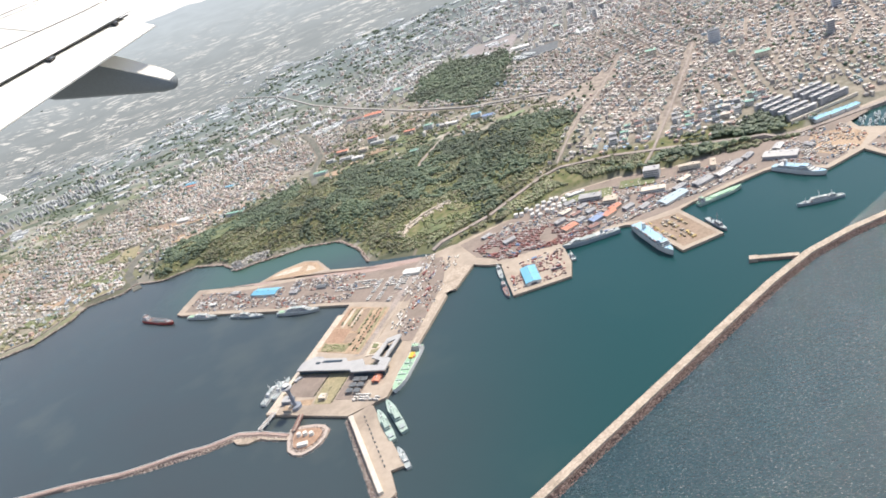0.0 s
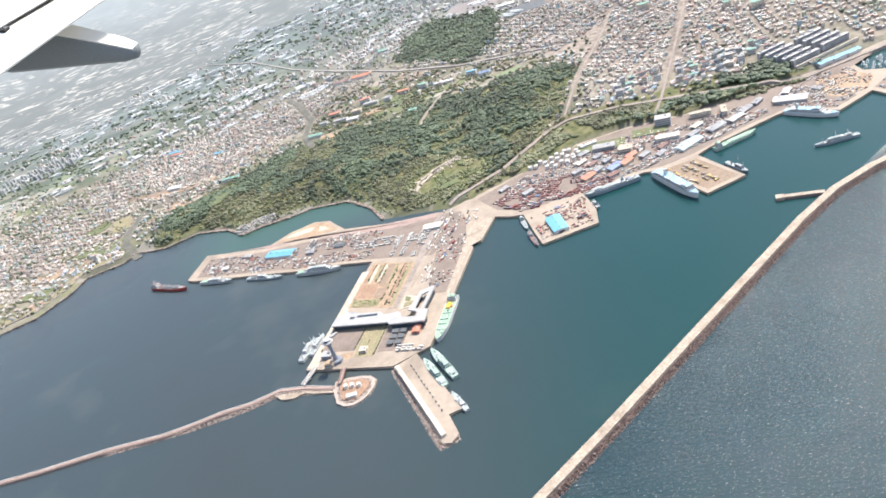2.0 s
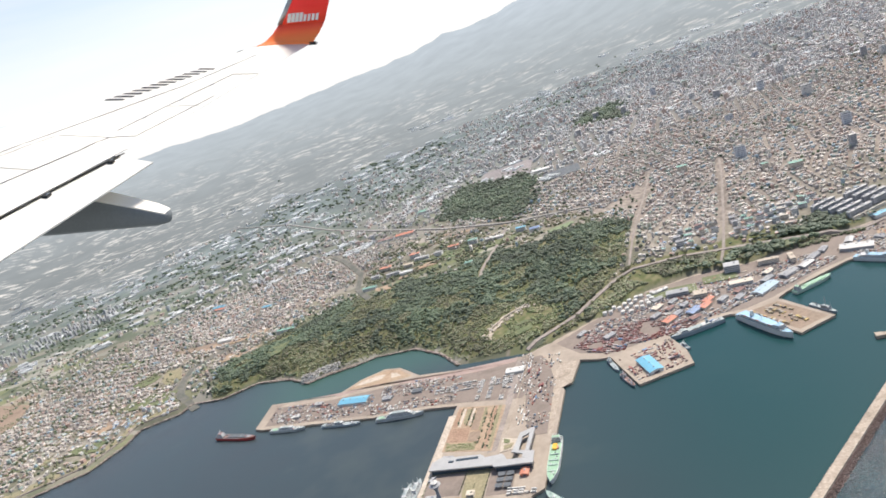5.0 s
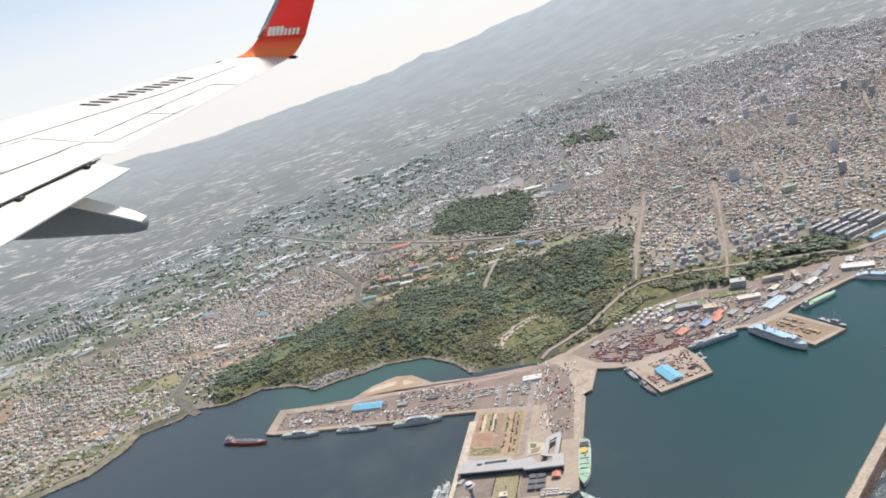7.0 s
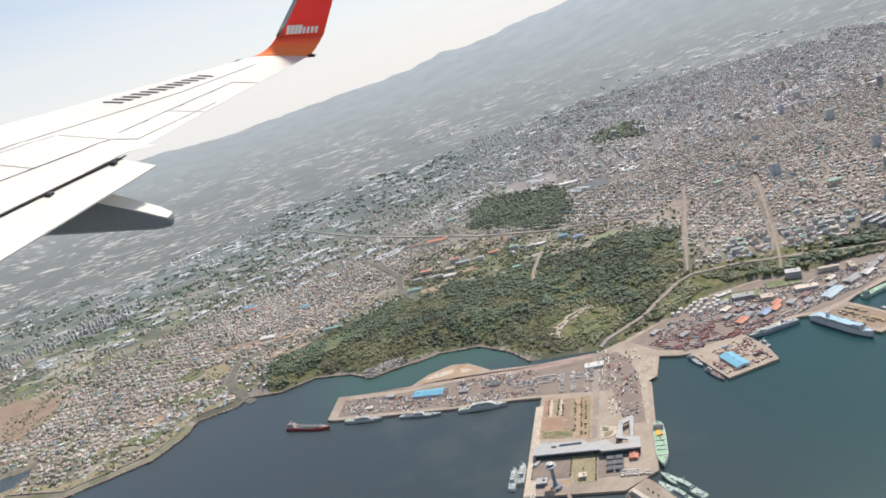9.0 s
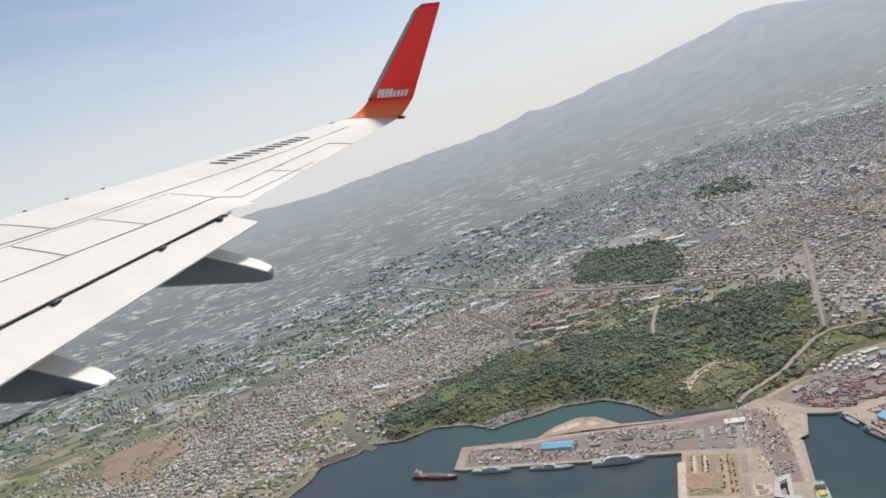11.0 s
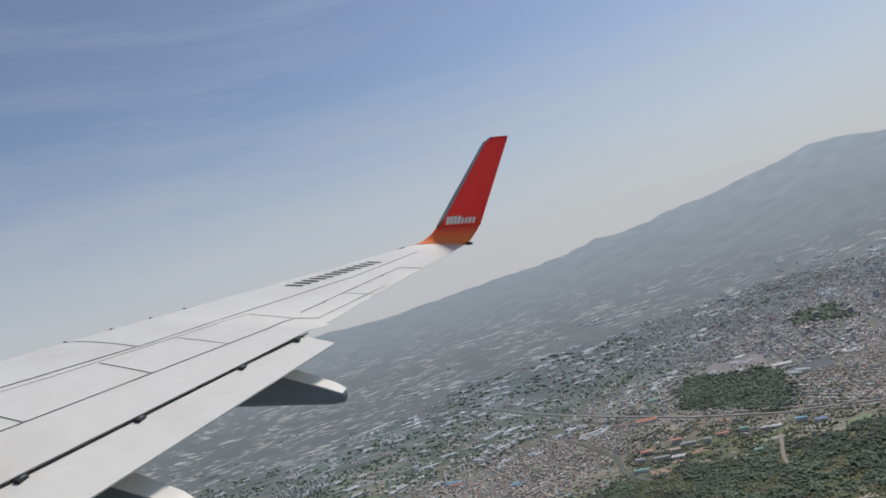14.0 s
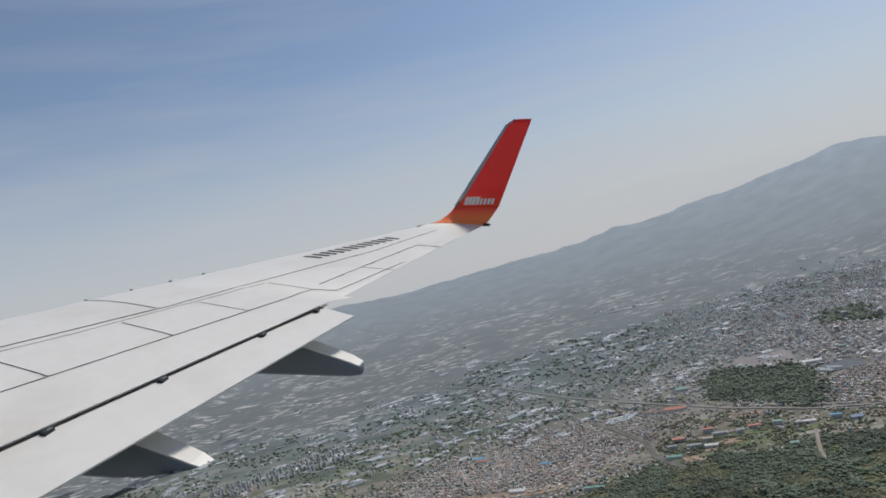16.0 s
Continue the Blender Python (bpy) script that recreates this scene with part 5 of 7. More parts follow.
for x, y, w, l, t, roof in ((40, 740, 7, 14, -58, cream_wall), (60, 742, 6, 12, -58, grey_roof), (165, 718, 7, 15, -62, grey_roof), (176, 735, 7, 14, -60, cream_wall), (250, 745, 7, 15, -50, grey_roof), (285, 748, 8, 16, -40, silver_roof), (310, 728, 6, 12, 20, grey_roof), (48, 762, 7, 14, -68, grey_roof), (-55, 738, 6, 12, -55, grey_roof), (-300, 742, 7, 12, 66, grey_roof), (-392, 790, 6, 11, 66, silver_roof), (-262, 735, 7, 13, 68, dark_grey), (-420, 775, 5, 9, 66, white_wall)):
    shed("storage_shed", x, y, w, l, rng.uniform(2.4, 3.6), t, roof, grey_wall, "small storage shed with a pale metal roof" if roof in (silver_roof, cream_wall, white_wall) else "small storage shed with a dull grey roof", "shed", "port sheds")
shed("market_hall", -145, 703, 10, 21, 3.4, 72, white_wall, white_wall, "white-roofed market hall beside the truck yard", "hall")
shed("ferry_hall", 277, 722, 15, 34, 5, 57, silver_roof, grey_wall, "large hall with a pale grey roof by the far quay", "hall")
for k in range(3):
    shed("quay_shed", 349 + k * 19, 784 + k * 4.5, 8, 18, 3.5, -76, cyan_roof, white_wall, "long blue-roofed quay shed in a row of three", "shed", "row of blue sheds")
shed("long_shed", 60, 782, 5, 20, 4, -82, white_wall, white_wall, "narrow white-roofed shed above the tank yard", "shed")
block("office_building", 92, 735, 15, 12, 5, -20, cream_wall, sand, "tan flat-roofed office block above the port", storeys=2)
block("office_building", 73, 758, 26, 12, 5, -18, grey_wall, grey_roof, "grey flat-roofed depot building", storeys=2)
block("office_building", 150, 772, 18, 13, 10, -22, grey_wall, silver_roof, "tall grey office block on the bluff", storeys=4)
block("school_building", 190, 760, 24, 6, 6, -18, cream_wall, sand, "tan school wing with a sandy yard", storeys=3)
block("school_building", 213, 748, 6, 20, 6, -18, cream_wall, sand, "tan school cross wing", storeys=3)
block("depot", 140, 730, 26, 10, 4, -18, white_wall, cream_wall, "cream depot with a flat roof", storeys=2)

rng = np.random.default_rng(44)
for x, y, w, l, t, wall, roof, label in ((-285, 1195, 26, 9, -12, white_wall, grey_roof, "white hall beside garden plots"), (-255, 1215, 18, 10, -15, cream_wall, sand, "cream school block among trees"), (-228, 1228, 28, 8, -14, white_wall, silver_roof, "long white school wing"), (-195, 1215, 14, 10, -20, white_wall, grey_roof, "white flat-roofed house above the wood"),
                                         (-165, 1228, 22, 9, -16, cream_wall, orange_roof, "cream hall with an orange roof"), (-128, 1215, 18, 9, -22, white_wall, green_roof, "white hall with a green roof"), (-100, 1190, 14, 8, -18, cream_wall, grey_roof, "cream house beside the lane"), (-320, 1215, 16, 9, -10, white_wall, grey_roof, "white block beside the stream"),
                                         (-40, 1180, 18, 8, -20, white_wall, cyan_roof, "white hall with a cyan roof"), (-300, 1245, 24, 10, -14, cream_wall, orange_roof, "cream block with a reddish roof"), (-240, 1260, 20, 9, -12, white_wall, orange_roof, "white block with a reddish roof")):
    block("school_building", x, y, w, l, rng.uniform(5, 8), t, wall, roof, label, storeys=3)
# tank yard
for i, (x, y) in enumerate(((-16, 770), (-9, 768), (3, 770), (3, 757), (10, 762), (18, 770), (26, 777), (30, 766), (36, 784), (37, 765), (21, 758), (12, 751), (27, 754), (43, 776), (44, 768), (30, 785), (12, 777), (-2, 777), (50, 783), (20, 783), (36, 757))):
    ob = thing("storage_tank", x, y, z_of(x, y) - 0.3, 0, "white round storage tank in the tank yard", "tank", "tank yard")
    bm = bmesh.new()
    bmesh.ops.create_cone(bm, cap_ends=True, segments=20, radius1=2.6, radius2=2.6, depth=4.4, matrix=Matrix.Translation((0, 0, 2.2)))
    part("shell", bm, white_wall, ob)
    bm = bmesh.new()
    bmesh.ops.create_cone(bm, cap_ends=True, segments=20, radius1=2.75, radius2=0.4, depth=0.8, matrix=Matrix.Translation((0, 0, 4.8)))
    part("roof", bm, white_wall, ob)
    part("ladder", box(bmesh.new(), 2.7, 0, 0, 0.2, 0.7, 4.6), grey_wall, ob)


def passenger_terminal():
    ob = thing("ferry_terminal", -222, 546, 2.6, -19.5, "long grey angular ferry terminal with folded metal roof", "terminal")
    part("wall", box(bmesh.new(), -3, 1, 0, 60, 9, 4.6), glass_band, ob)
    part("roof", prism([(-35, -4), (28.5, -6.5), (34, 8.5), (19, 6.5), (14, 12), (-29, 14), (-35, 8)], 4.6, 5.8), silver_roof, ob)
    part("skylight", box(bmesh.new(), 1, 7.5, 5.8, 22, 2.6, 0.5), glass_band, ob)
    part("skylight", box(bmesh.new(), -15, 6.0, 5.8, 5, 2.6, 0.5), glass_band, ob)
    part("canopy", prism([(-30, 14.2), (-12, 13.4), (-16, 18), (-27, 19)], 3.8, 4.5), grey_roof, ob)
    part("hall", box(bmesh.new(), 49, -6.5, 0, 34, 7, 5.4), glass_band, ob)
    part("hall_roof", prism([(28.6, -7), (31, -11), (67.5, -11), (67, -2.8), (42, -2.2), (38, 4.8), (34.1, 8.4)], 5.42, 6.8), silver_roof, ob)
    part("hall_roof", prism([(56, -2.2), (67, -2.7), (66.6, 6.6), (61, 7.8), (56, 3.9)], 5.42, 6.75), silver_roof, ob)
    part("hall_roof", prism([(44, 9.0), (55.9, 4.0), (60.5, 7.9), (45, 12)], 5.2, 6.4), silver_roof, ob)
    part("folded_roof", prism([(45, 12.1), (51, 10.6), (51.5, 31), (48, 38)], 4.9, 6.1), silver_roof, ob)
    part("folded_roof", prism([(48, 38.1), (51.6, 31.1), (58, 36.5), (62, 43.5), (60, 45)], 4.95, 6.3), silver_roof, ob)
    part("folded_roof", prism([(57.6, 8.6), (61, 8.0), (62.3, 43), (58.1, 36.4)], 5.0, 6.5), silver_roof, ob)
    part("gallery_wall", prism([(46, 13), (48.5, 13), (50, 33), (49, 34)], 0.02, 4.88), glass_band, ob)
    part("gallery_wall", prism([(58.4, 9), (60.4, 9), (61.4, 40), (59, 37)], 0.02, 4.98), glass_band, ob)
    part("court_lawn", prism([(43, -1.5), (55.5, -1.8), (55.5, 3.4), (45, 8.2), (40, 4.6)], 0.05, 1.2), dry_grass, ob)
    part("garden_bed", prism([(28, 43), (45, 37.5), (43.5, 22), (29, 19)], 0.15, 0.5), sand, ob)
    part("garden_bed", prism([(30, 40), (37, 37.5), (36.5, 32), (31, 33)], 0.5, 0.9), grass_field, ob)
    part("garden_bed", prism([(32, 29), (41, 32), (40, 25), (33, 22)], 0.5, 0.9), dry_grass, ob)
    part("ramp", prism([(-31.5, -8), (-35, -14), (-31, -15), (-27.5, -8)], 0.02, 1.8), grey_wall, ob)
    return ob


passenger_terminal()


blue_grey_wall = painted("blue_grey_wall", (0.22, 0.24, 0.28), 0.7)


def control_tower():
    ob = thing("control_tower", -248, 502, 2.6, 0, "slender harbour control tower with a saucer top", "tower")
    def turned(name, prof, mat):
        bm = bmesh.new()
        rings = [[bm.verts.new((r * math.cos(a), r * math.sin(a), z)) for a in np.linspace(0, 2 * math.pi, 21)[:-1]] for r, z in prof]
        for a, b in zip(rings, rings[1:]):
            for i in range(20):
                bm.faces.new((a[i], a[(i + 1) % 20], b[(i + 1) % 20], b[i]))
        bm.faces.new(rings[0][::-1])
        bm.faces.new(rings[-1])
        return part(name, bm, mat, ob)
    turned("podium", [(5.5, 0), (5.5, 3), (5.0, 3.3)], blue_grey_wall)
    turned("shaft", [(2.2, 3.3), (1.7, 8), (1.6, 18), (2.4, 21)], blue_grey_wall)
    turned("saucer", [(2.4, 21), (5.0, 22.6), (5.2, 23.4), (4.2, 24.0)], grey_wall)
    turned("cabin", [(2.6, 24.0), (3.0, 25.6)], glass_band)
    turned("cap", [(3.3, 25.6), (2.8, 26.2), (0.5, 26.6)], white_wall)
    turned("mast", [(0.2, 26.6), (0.1, 29)], grey_wall)
    return ob


control_tower()
block("port_office", -258, 514, 10, 8, 3.5, -19, blue_grey_wall, silver_roof, "small white port office at the pier corner", storeys=2)
block("port_office", -254, 500, 9, 7, 3, -19, cream_wall, bare_earth, "low tan port office with a flat roof", storeys=1)
block("port_office", -222, 505, 7, 6, 3, -19, cream_wall, cream_wall, "low cream kiosk building on the apron", storeys=1)
canopy = thing("parking_canopy", -190, 509, 2.6, -19.5, "dark parking canopies in two rows", "canopy")
for i in range(2):
    for j in range(3):
        part("panel", box(bmesh.new(), -4 + i * 8, -8 + j * 8, 2.4, 6.8, 5.6, 0.3), dark_grey, canopy)
        for a in (-3, 3):
            part("post", box(bmesh.new(), -4 + i * 8 + a, -8 + j * 8, 0, 0.3, 0.3, 2.4), grey_wall, canopy)
shed("red_kiosk", -171, 511, 7, 9, 3, -19, orange_roof, orange_roof, "red-orange tent hall beside the terminal", "tent")

# ---- port: breakwater, jetties ----
spur = thing("spur_jetty", 0, 0, 0, 0, "short spur jetty joined to the breakwater", "jetty")
part("mound", ribbon(smooth_path([(173, 540), (207, 526)], 6), [(-3.5, -5), (-2.6, 2.2), (2.6, 2.2), (3.5, -5)]), boulder, spur)
part("deck", ribbon([(172, 540.5), (207, 526)], [(-2.4, 2.0), (-2.4, 2.9), (2.4, 2.9), (2.4, 2.0)]), tan_stone, spur)
part("head", prism(block_points(174, 539.5, 7, 7, -20), -5, 3.2), tan_stone, spur)
jetty = thing("oil_jetty", 0, 0, 0, 0, "low rubble jetty with a red-brown pipe road", "jetty")
JETTY = smooth_path([(-620, 482), (-540, 478), (-472, 478), (-413, 474), (-385, 476), (-358, 480), (-329, 480), (-302, 486), (-275, 478), (-249, 466)], 8)
part("mound", ribbon(JETTY, [(-4.5, -5), (-2.6, 1.8), (2.6, 1.8), (5.5, -5)]), boulder, jetty)
part("road", ribbon(JETTY, [(-1.5, 1.5), (-1.5, 2.3), (1.2, 2.3), (1.2, 1.5)]), red_walk, jetty)
part("pipe", ribbon(JETTY, [(-2.3, 2.2), (-2.3, 2.7), (-1.9, 2.7), (-1.9, 2.2)]), white_wall, jetty)
part("sand_bank", prism([(-306, 481), (-300, 474), (-293, 471), (-287, 470), (-281, 472), (-276, 472), (-268, 468), (-262, 466), (-255, 463), (-249, 461), (-249, 466), (-275, 477)], -3, 1.5), tan_stone, jetty)
pad = thing("jetty_pad", 0, 0, 0, 0, "rocky round pad with white tanks on red ground", "platform")
PAD = [(-246, 472), (-236, 472.5), (-225, 470), (-217, 466.5), (-213, 461), (-214, 453), (-218, 446), (-224, 441), (-230, 439), (-237, 441), (-243, 447), (-246, 459)]
part("rubble_base", prism([(x + (x + 229) * 0.15, y + (y - 456) * 0.15) for x, y in PAD], -5, 1.4), boulder, pad)
part("deck", prism([(x - (x + 229) * 0.2, y - (y - 456) * 0.2) for x, y in PAD], 1.2, 2.3), red_earth, pad)
for x, y in ((-237, 461), (-231, 460), (-225, 458)):
    bm = bmesh.new()
    bmesh.ops.create_cone(bm, cap_ends=True, segments=16, radius1=2.2, radius2=1.9, depth=3, matrix=Matrix.Translation((x, y, 3.8)))
    part("tank", bm, white_wall, pad)
part("hut", box(bmesh.new(), -231, 447, 2.3, 9, 4, 2.4), white_wall, pad)
for path, mat, label in (([(-269, 502), (-279, 482)], white_wall, "white footbridge from quay to jetty"), ([(-240, 488), (-243, 468)], rust_roof, "red steel trestle bridge to the tank pad")):
    br = thing("footbridge", 0, 0, 0, 0, label, "bridge")
    for o in (-1.6, 1.6):
        part("girder", ribbon(path, [(o - 0.3, 3.0), (o - 0.3, 4.6), (o + 0.3, 4.6), (o + 0.3, 3.0)]), mat, br)
    part("deck", ribbon(path, [(-1.3, 3.0), (-1.3, 3.4), (1.3, 3.4), (1.3, 3.0)]), pale_road, br)
    for k in (0.1, 0.5, 0.9):
        x, y = path[0][0] + (path[1][0] - path[0][0]) * k, path[0][1] + (path[1][1] - path[0][1]) * k
        part("pier_post", box(bmesh.new(), x, y, -6, 1.2, 1.2, 9.02), mat, br)
for k in range(12):
    ob = thing("bollard", -178 + 23 * k / 11, 462 - 65 * k / 11, 2.4, -70, "dark squat mooring bollard on the pier", "bollard", "bollards on the finger pier")
    part("post", box(bmesh.new(), 0, 0, 0, 0.9, 0.9, 0.8, 0.8), glass_band, ob)
    part("cap", box(bmesh.new(), 0, 0, 0.804, 1.5, 0.9, 0.4), glass_band, ob)
wall = thing("pier_parapet", 0, 0, 0, 0, "tall pale concrete parapet along the finger pier", "sea wall")
part("wall", ribbon([(-190.5, 466), (-155, 369)], [(-1.9, 2.3), (-1.9, 5.0), (1.9, 5.0), (1.9, 2.3)]), pale_stone, wall)


def rubble(name, path, spread, n, size, seed, label, mat=boulder):
    rng = np.random.default_rng(seed)
    p = np.array(smooth_path(path, 2))
    i = rng.integers(0, len(p), n)
    d = np.gradient(p, axis=0)[i]
    d /= np.linalg.norm(d, axis=1)[:, None] + 1e-9
    o = rng.uniform(spread[0], spread[1], n)
    j = rng.uniform(-1.4, 1.4, n)
    x, y = p[i, 0] + d[:, 1] * o + d[:, 0] * j, p[i, 1] - d[:, 0] * o + d[:, 1] * j
    k = (o - spread[0]) / (spread[1] - spread[0])
    z = spread[2] + (spread[3] - spread[2]) * k
    r = rng.uniform(0.5, 1.3, n) * size
    return tagged(clumps(name, np.column_stack([x, y, z]), r, mat, squash=0.8, rng=rng), label, "rocks", kind="stuff")


rubble("armour_stones", BREAK, (2.9, 8.0, 2.6, -0.9), 9500, 0.62, 51, "reddish-brown armour stones on the sea side", wet_boulder)
rubble("armour_stones", BREAK, (-7.3, -4.8, -0.6, 2.2), 2200, 0.6, 52, "pale armour stones on the harbour side")
rubble("armour_stones", [(-194, 466), (-158, 362), (-146, 366)], (-1.0, 4.5, 1.4, -1.0), 1400, 0.7, 53, "brown boulders along the finger pier")
rubble("armour_stones", [(-472, 478), (-385, 475), (-329, 479), (-302, 486), (-249, 466)], (2.2, 6.5, 1.6, -1.2), 1500, 0.75, 54, "brown boulders along the jetty")
rubble("armour_stones", PAD + PAD[:1], (-3.8, 2.8, -1.0, 1.7), 900, 0.95, 55, "brown boulders round the tank pad")
rubble("shore_rocks", COAST[5:23], (-5, 3, -0.6, 1.6), 3000, 1.3, 56, "dark volcanic shore rocks")
rubble("cliff_rocks", [(-428, 886), (-412, 884), (-398, 892), (-372, 892)], (-5, 4, 9.0, 0.3), 620, 1.7, 57, "grey rock outcrop under the wood", grey_rock)

# ---- ships ----
hull_white, hull_grey = painted("hull_white", (0.58, 0.585, 0.575), 0.45), painted("hull_grey", (0.28, 0.33, 0.36), 0.45)
hull_red, hull_green, deck_green = painted("hull_red", (0.36, 0.06, 0.05), 0.5), painted("hull_pale_green", (0.36, 0.45, 0.40), 0.55), painted("deck_green", (0.30, 0.46, 0.32), 0.6)
hull_pale = painted("hull_pale_grey", (0.40, 0.42, 0.42), 0.5)
deck_blue, deck_grey, yellow_paint = painted("deck_light_blue", (0.30, 0.48, 0.62), 0.5), painted("deck_grey", (0.34, 0.38, 0.38), 0.6), painted("yellow_paint", (0.75, 0.42, 0.06), 0.5)


def ship(name, x, y, heading, length, beam, hull, deck, house, label, freeboard=3.0, houses_at=((-0.25, 0.3, 0.7, 3), ), mast=6, cargo=(), funnel=None, category="ship", group=""):
    """Hull with raked bow and transom, deck, rail, stepped deckhouses with window bands, mast, funnel, deck cargo."""
    ob = thing(name, x, y, 0, heading, label, category, group)
    n = 14
    def outline(scale, rake, z):
        pts = []
        for i in range(n + 1):
            s = i / n
            u = -length / 2 + s * (length + rake)
            w = beam / 2 * scale * (0.82 + 0.18 * min(1, s * 5)) * (1 - max(0, (s - 0.62) / 0.38) ** 2.0) ** 0.75 if s < 1 else 0.02
            pts.append((u, w, z + (0.5 * max(0, s - 0.75) / 0.25 if z > 0 else 0) * freeboard * 0.5))
        return pts + [(u, -w, z) for u, w, z in pts[::-1]]
    part("hull", loft([outline(0.8, -length * 0.05, -2.0), outline(0.94, -length * 0.03, 0.0), outline(1.0, 0, freeboard)], smooth=False), hull, ob)
    bm = bmesh.new()
    bm.faces.new([bm.verts.new((u * 0.985, w * 0.93, z + 0.05)) for u, w, z in outline(1.0, 0, freeboard)])
    bmesh.ops.triangulate(bm, faces=bm.faces)
    bmesh.ops.solidify(bm, geom=bm.faces[:], thickness=0.2)
    part("deck", bm, deck, ob)
    for at, ln, wd, tiers in houses_at:
        z = freeboard + 0.1
        for k in range(tiers):
            f = 1 - 0.13 * k
            hh = 1.5
            part("deckhouse", box(bmesh.new(), at * length, 0, z, ln * length * f, wd * beam * (1 - 0.06 * k), hh, 0.97), house, ob)
            part("window_band", box(bmesh.new(), at * length, 0, z + 0.65, ln * length * f + 0.14, wd * beam * (1 - 0.06 * k) + 0.14, 0.45), glass_band, ob)
            z += hh + 0.004
        part("bridge_roof", box(bmesh.new(), at * length, 0, z, ln * length * 0.5, wd * beam * 0.8, 0.3), deck, ob)
        if mast:
            m = part("mast", box(bmesh.new(), at * length, 0, z, 0.5, 0.5, mast, 0.4), house, ob)
            part("yard_arm", box(bmesh.new(), at * length, 0, z + mast * 0.6, 0.3, beam * 0.45, 0.3), house, m)
            mast = mast * 0.7
    dice = np.random.default_rng(int(abs(x) * 10 + abs(y)))
    for k in range(int(length / 4.5) if length > 14 else 0):
        u = dice.uniform(-0.46, 0.40)
        if any(abs(u - at) < ln * 0.5 + 0.01 for at, ln, wd, tiers in houses_at):
            part("deck_gear", box(bmesh.new(), u * length, dice.choice((-1, 1)) * beam * (0.40 if u < 0.2 else 0.24), freeboard + 0.2, dice.uniform(0.8, 2.4), dice.uniform(0.4, 0.8), dice.uniform(0.5, 1.3), 0.9), (house, deck_grey, orange_roof, house)[int(dice.integers(4))], ob)
        else:
            part("deck_gear", box(bmesh.new(), u * length, dice.uniform(-0.26, 0.26) * beam, freeboard + 0.2, dice.uniform(0.6, 2.2), dice.uniform(0.5, 1.6), dice.uniform(0.4, 1.4), 0.85), (grey_wall, house, dark_grey, hull)[int(dice.integers(4))], ob)
    if length > 25:
        part("derrick", box(bmesh.new(), 0.30 * length, 0, freeboard, 0.4, 0.4, mast + 1.5, 0.5), house, ob)
        for sgn in (-1, 1):
            part("rail", ribbon([(-length * 0.47, sgn * beam * 0.42), (length * 0.14, sgn * beam * 0.49)], [(-0.05, freeboard), (-0.05, freeboard + 0.6), (0.05, freeboard + 0.6), (0.05, freeboard)]), house, ob)
    if funnel:
        part("funnel", box(bmesh.new(), funnel[0] * length, 0, freeboard, 3.0, beam * 0.3, funnel[1], 0.8), hull, ob)
    for at, side, cl, cw, ch, mat in cargo:
        part("deck_cargo", box(bmesh.new(), at * length, side * beam, freeboard + 0.25, cl, cw, ch), mat, ob)
    return ob


f = ship("cruise_ferry", 109.5, 621, -77, 78, 11, hull_white, deck_blue, hull_white, "large white ferry with light blue upper decks", 5.5, ((-0.04, 0.78, 0.92, 2), (0.26, 0.16, 0.8, 3)), 5, funnel=(-0.22, 9))
for k in range(7):
    for sgn in (-1, 1):
        part("lifeboat", box(bmesh.new(), -22 + k * 6, sgn * 5.2, 8.7, 3.6, 1.0, 1.0, 0.8), orange_roof if k % 3 == 0 else hull_white, f)
part("sun_deck", box(bmesh.new(), -6, 0, 8.66, 52, 8.5, 0.3), deck_blue, f)
ship("ferry", 54, 660.5, 184, 62, 8.5, hull_grey, deck_grey, hull_white, "grey-blue coastal ferry alongside the wharf", 4.0, ((0.05, 0.6, 0.8, 1), (0.25, 0.15, 0.7, 2)), 5, ((-0.35, 0.1, 6, 2, 1.4, white_wall), (-0.3, -0.2, 5, 2, 1.4, blue_roof)), (-0.2, 5))
ship("car_carrier", -143, 516, -109, 66, 11, hull_white, deck_green, hull_white, "green-decked cargo ship with yellow deck gear", 4.0, ((-0.40, 0.10, 0.8, 3), ), 4, ((-0.24, -0.05, 8, 4, 1.6, yellow_paint), (-0.22, 0.2, 3, 2, 1.4, orange_roof), (0.05, 0.0, 1.2, 8, 0.8, hull_green), (0.15, 0, 1.2, 8, 0.8, hull_green), (0.28, 0, 1.2, 7, 0.8, hull_green), (-0.08, 0, 1.2, 8, 0.8, hull_green)))
for x, y, ln in ((-271.5, 541, 31), (-281, 537, 33)):
    ship("patrol_ship", x, y, 71, ln, 7, hull_white, deck_grey, hull_white, "white patrol ship moored at the quay", 2.6, ((0.0, 0.45, 0.65, 2), ), 7, category="ship", group="patrol ships")
ship("naval_vessel", -158.5, 446, 111, 46, 7, hull_green, hull_green, hull_green, "pale green vessel with a pointed bow at the finger pier", 2.6, ((-0.05, 0.3, 0.6, 2), ), 6, ((0.25, 0, 2, 2, 1, hull_white), (-0.38, 0, 5, 4, 1, deck_grey)), group="pale green vessels")
ship("naval_vessel", -150.5, 455, 112, 50, 7.5, hull_green, hull_green, hull_green, "pale green vessel moored outermost at the finger pier", 2.6, ((-0.05, 0.32, 0.6, 2), ), 6, ((0.25, 0, 2, 2, 1, hull_white), (-0.38, 0, 5, 4, 1, deck_grey)), group="pale green vessels")
ship("workboat", -141, 403, 112, 27, 5, hull_white, deck_grey, hull_white, "small white workboat beside the finger pier", 2.0, ((-0.1, 0.35, 0.6, 1), ), 4)
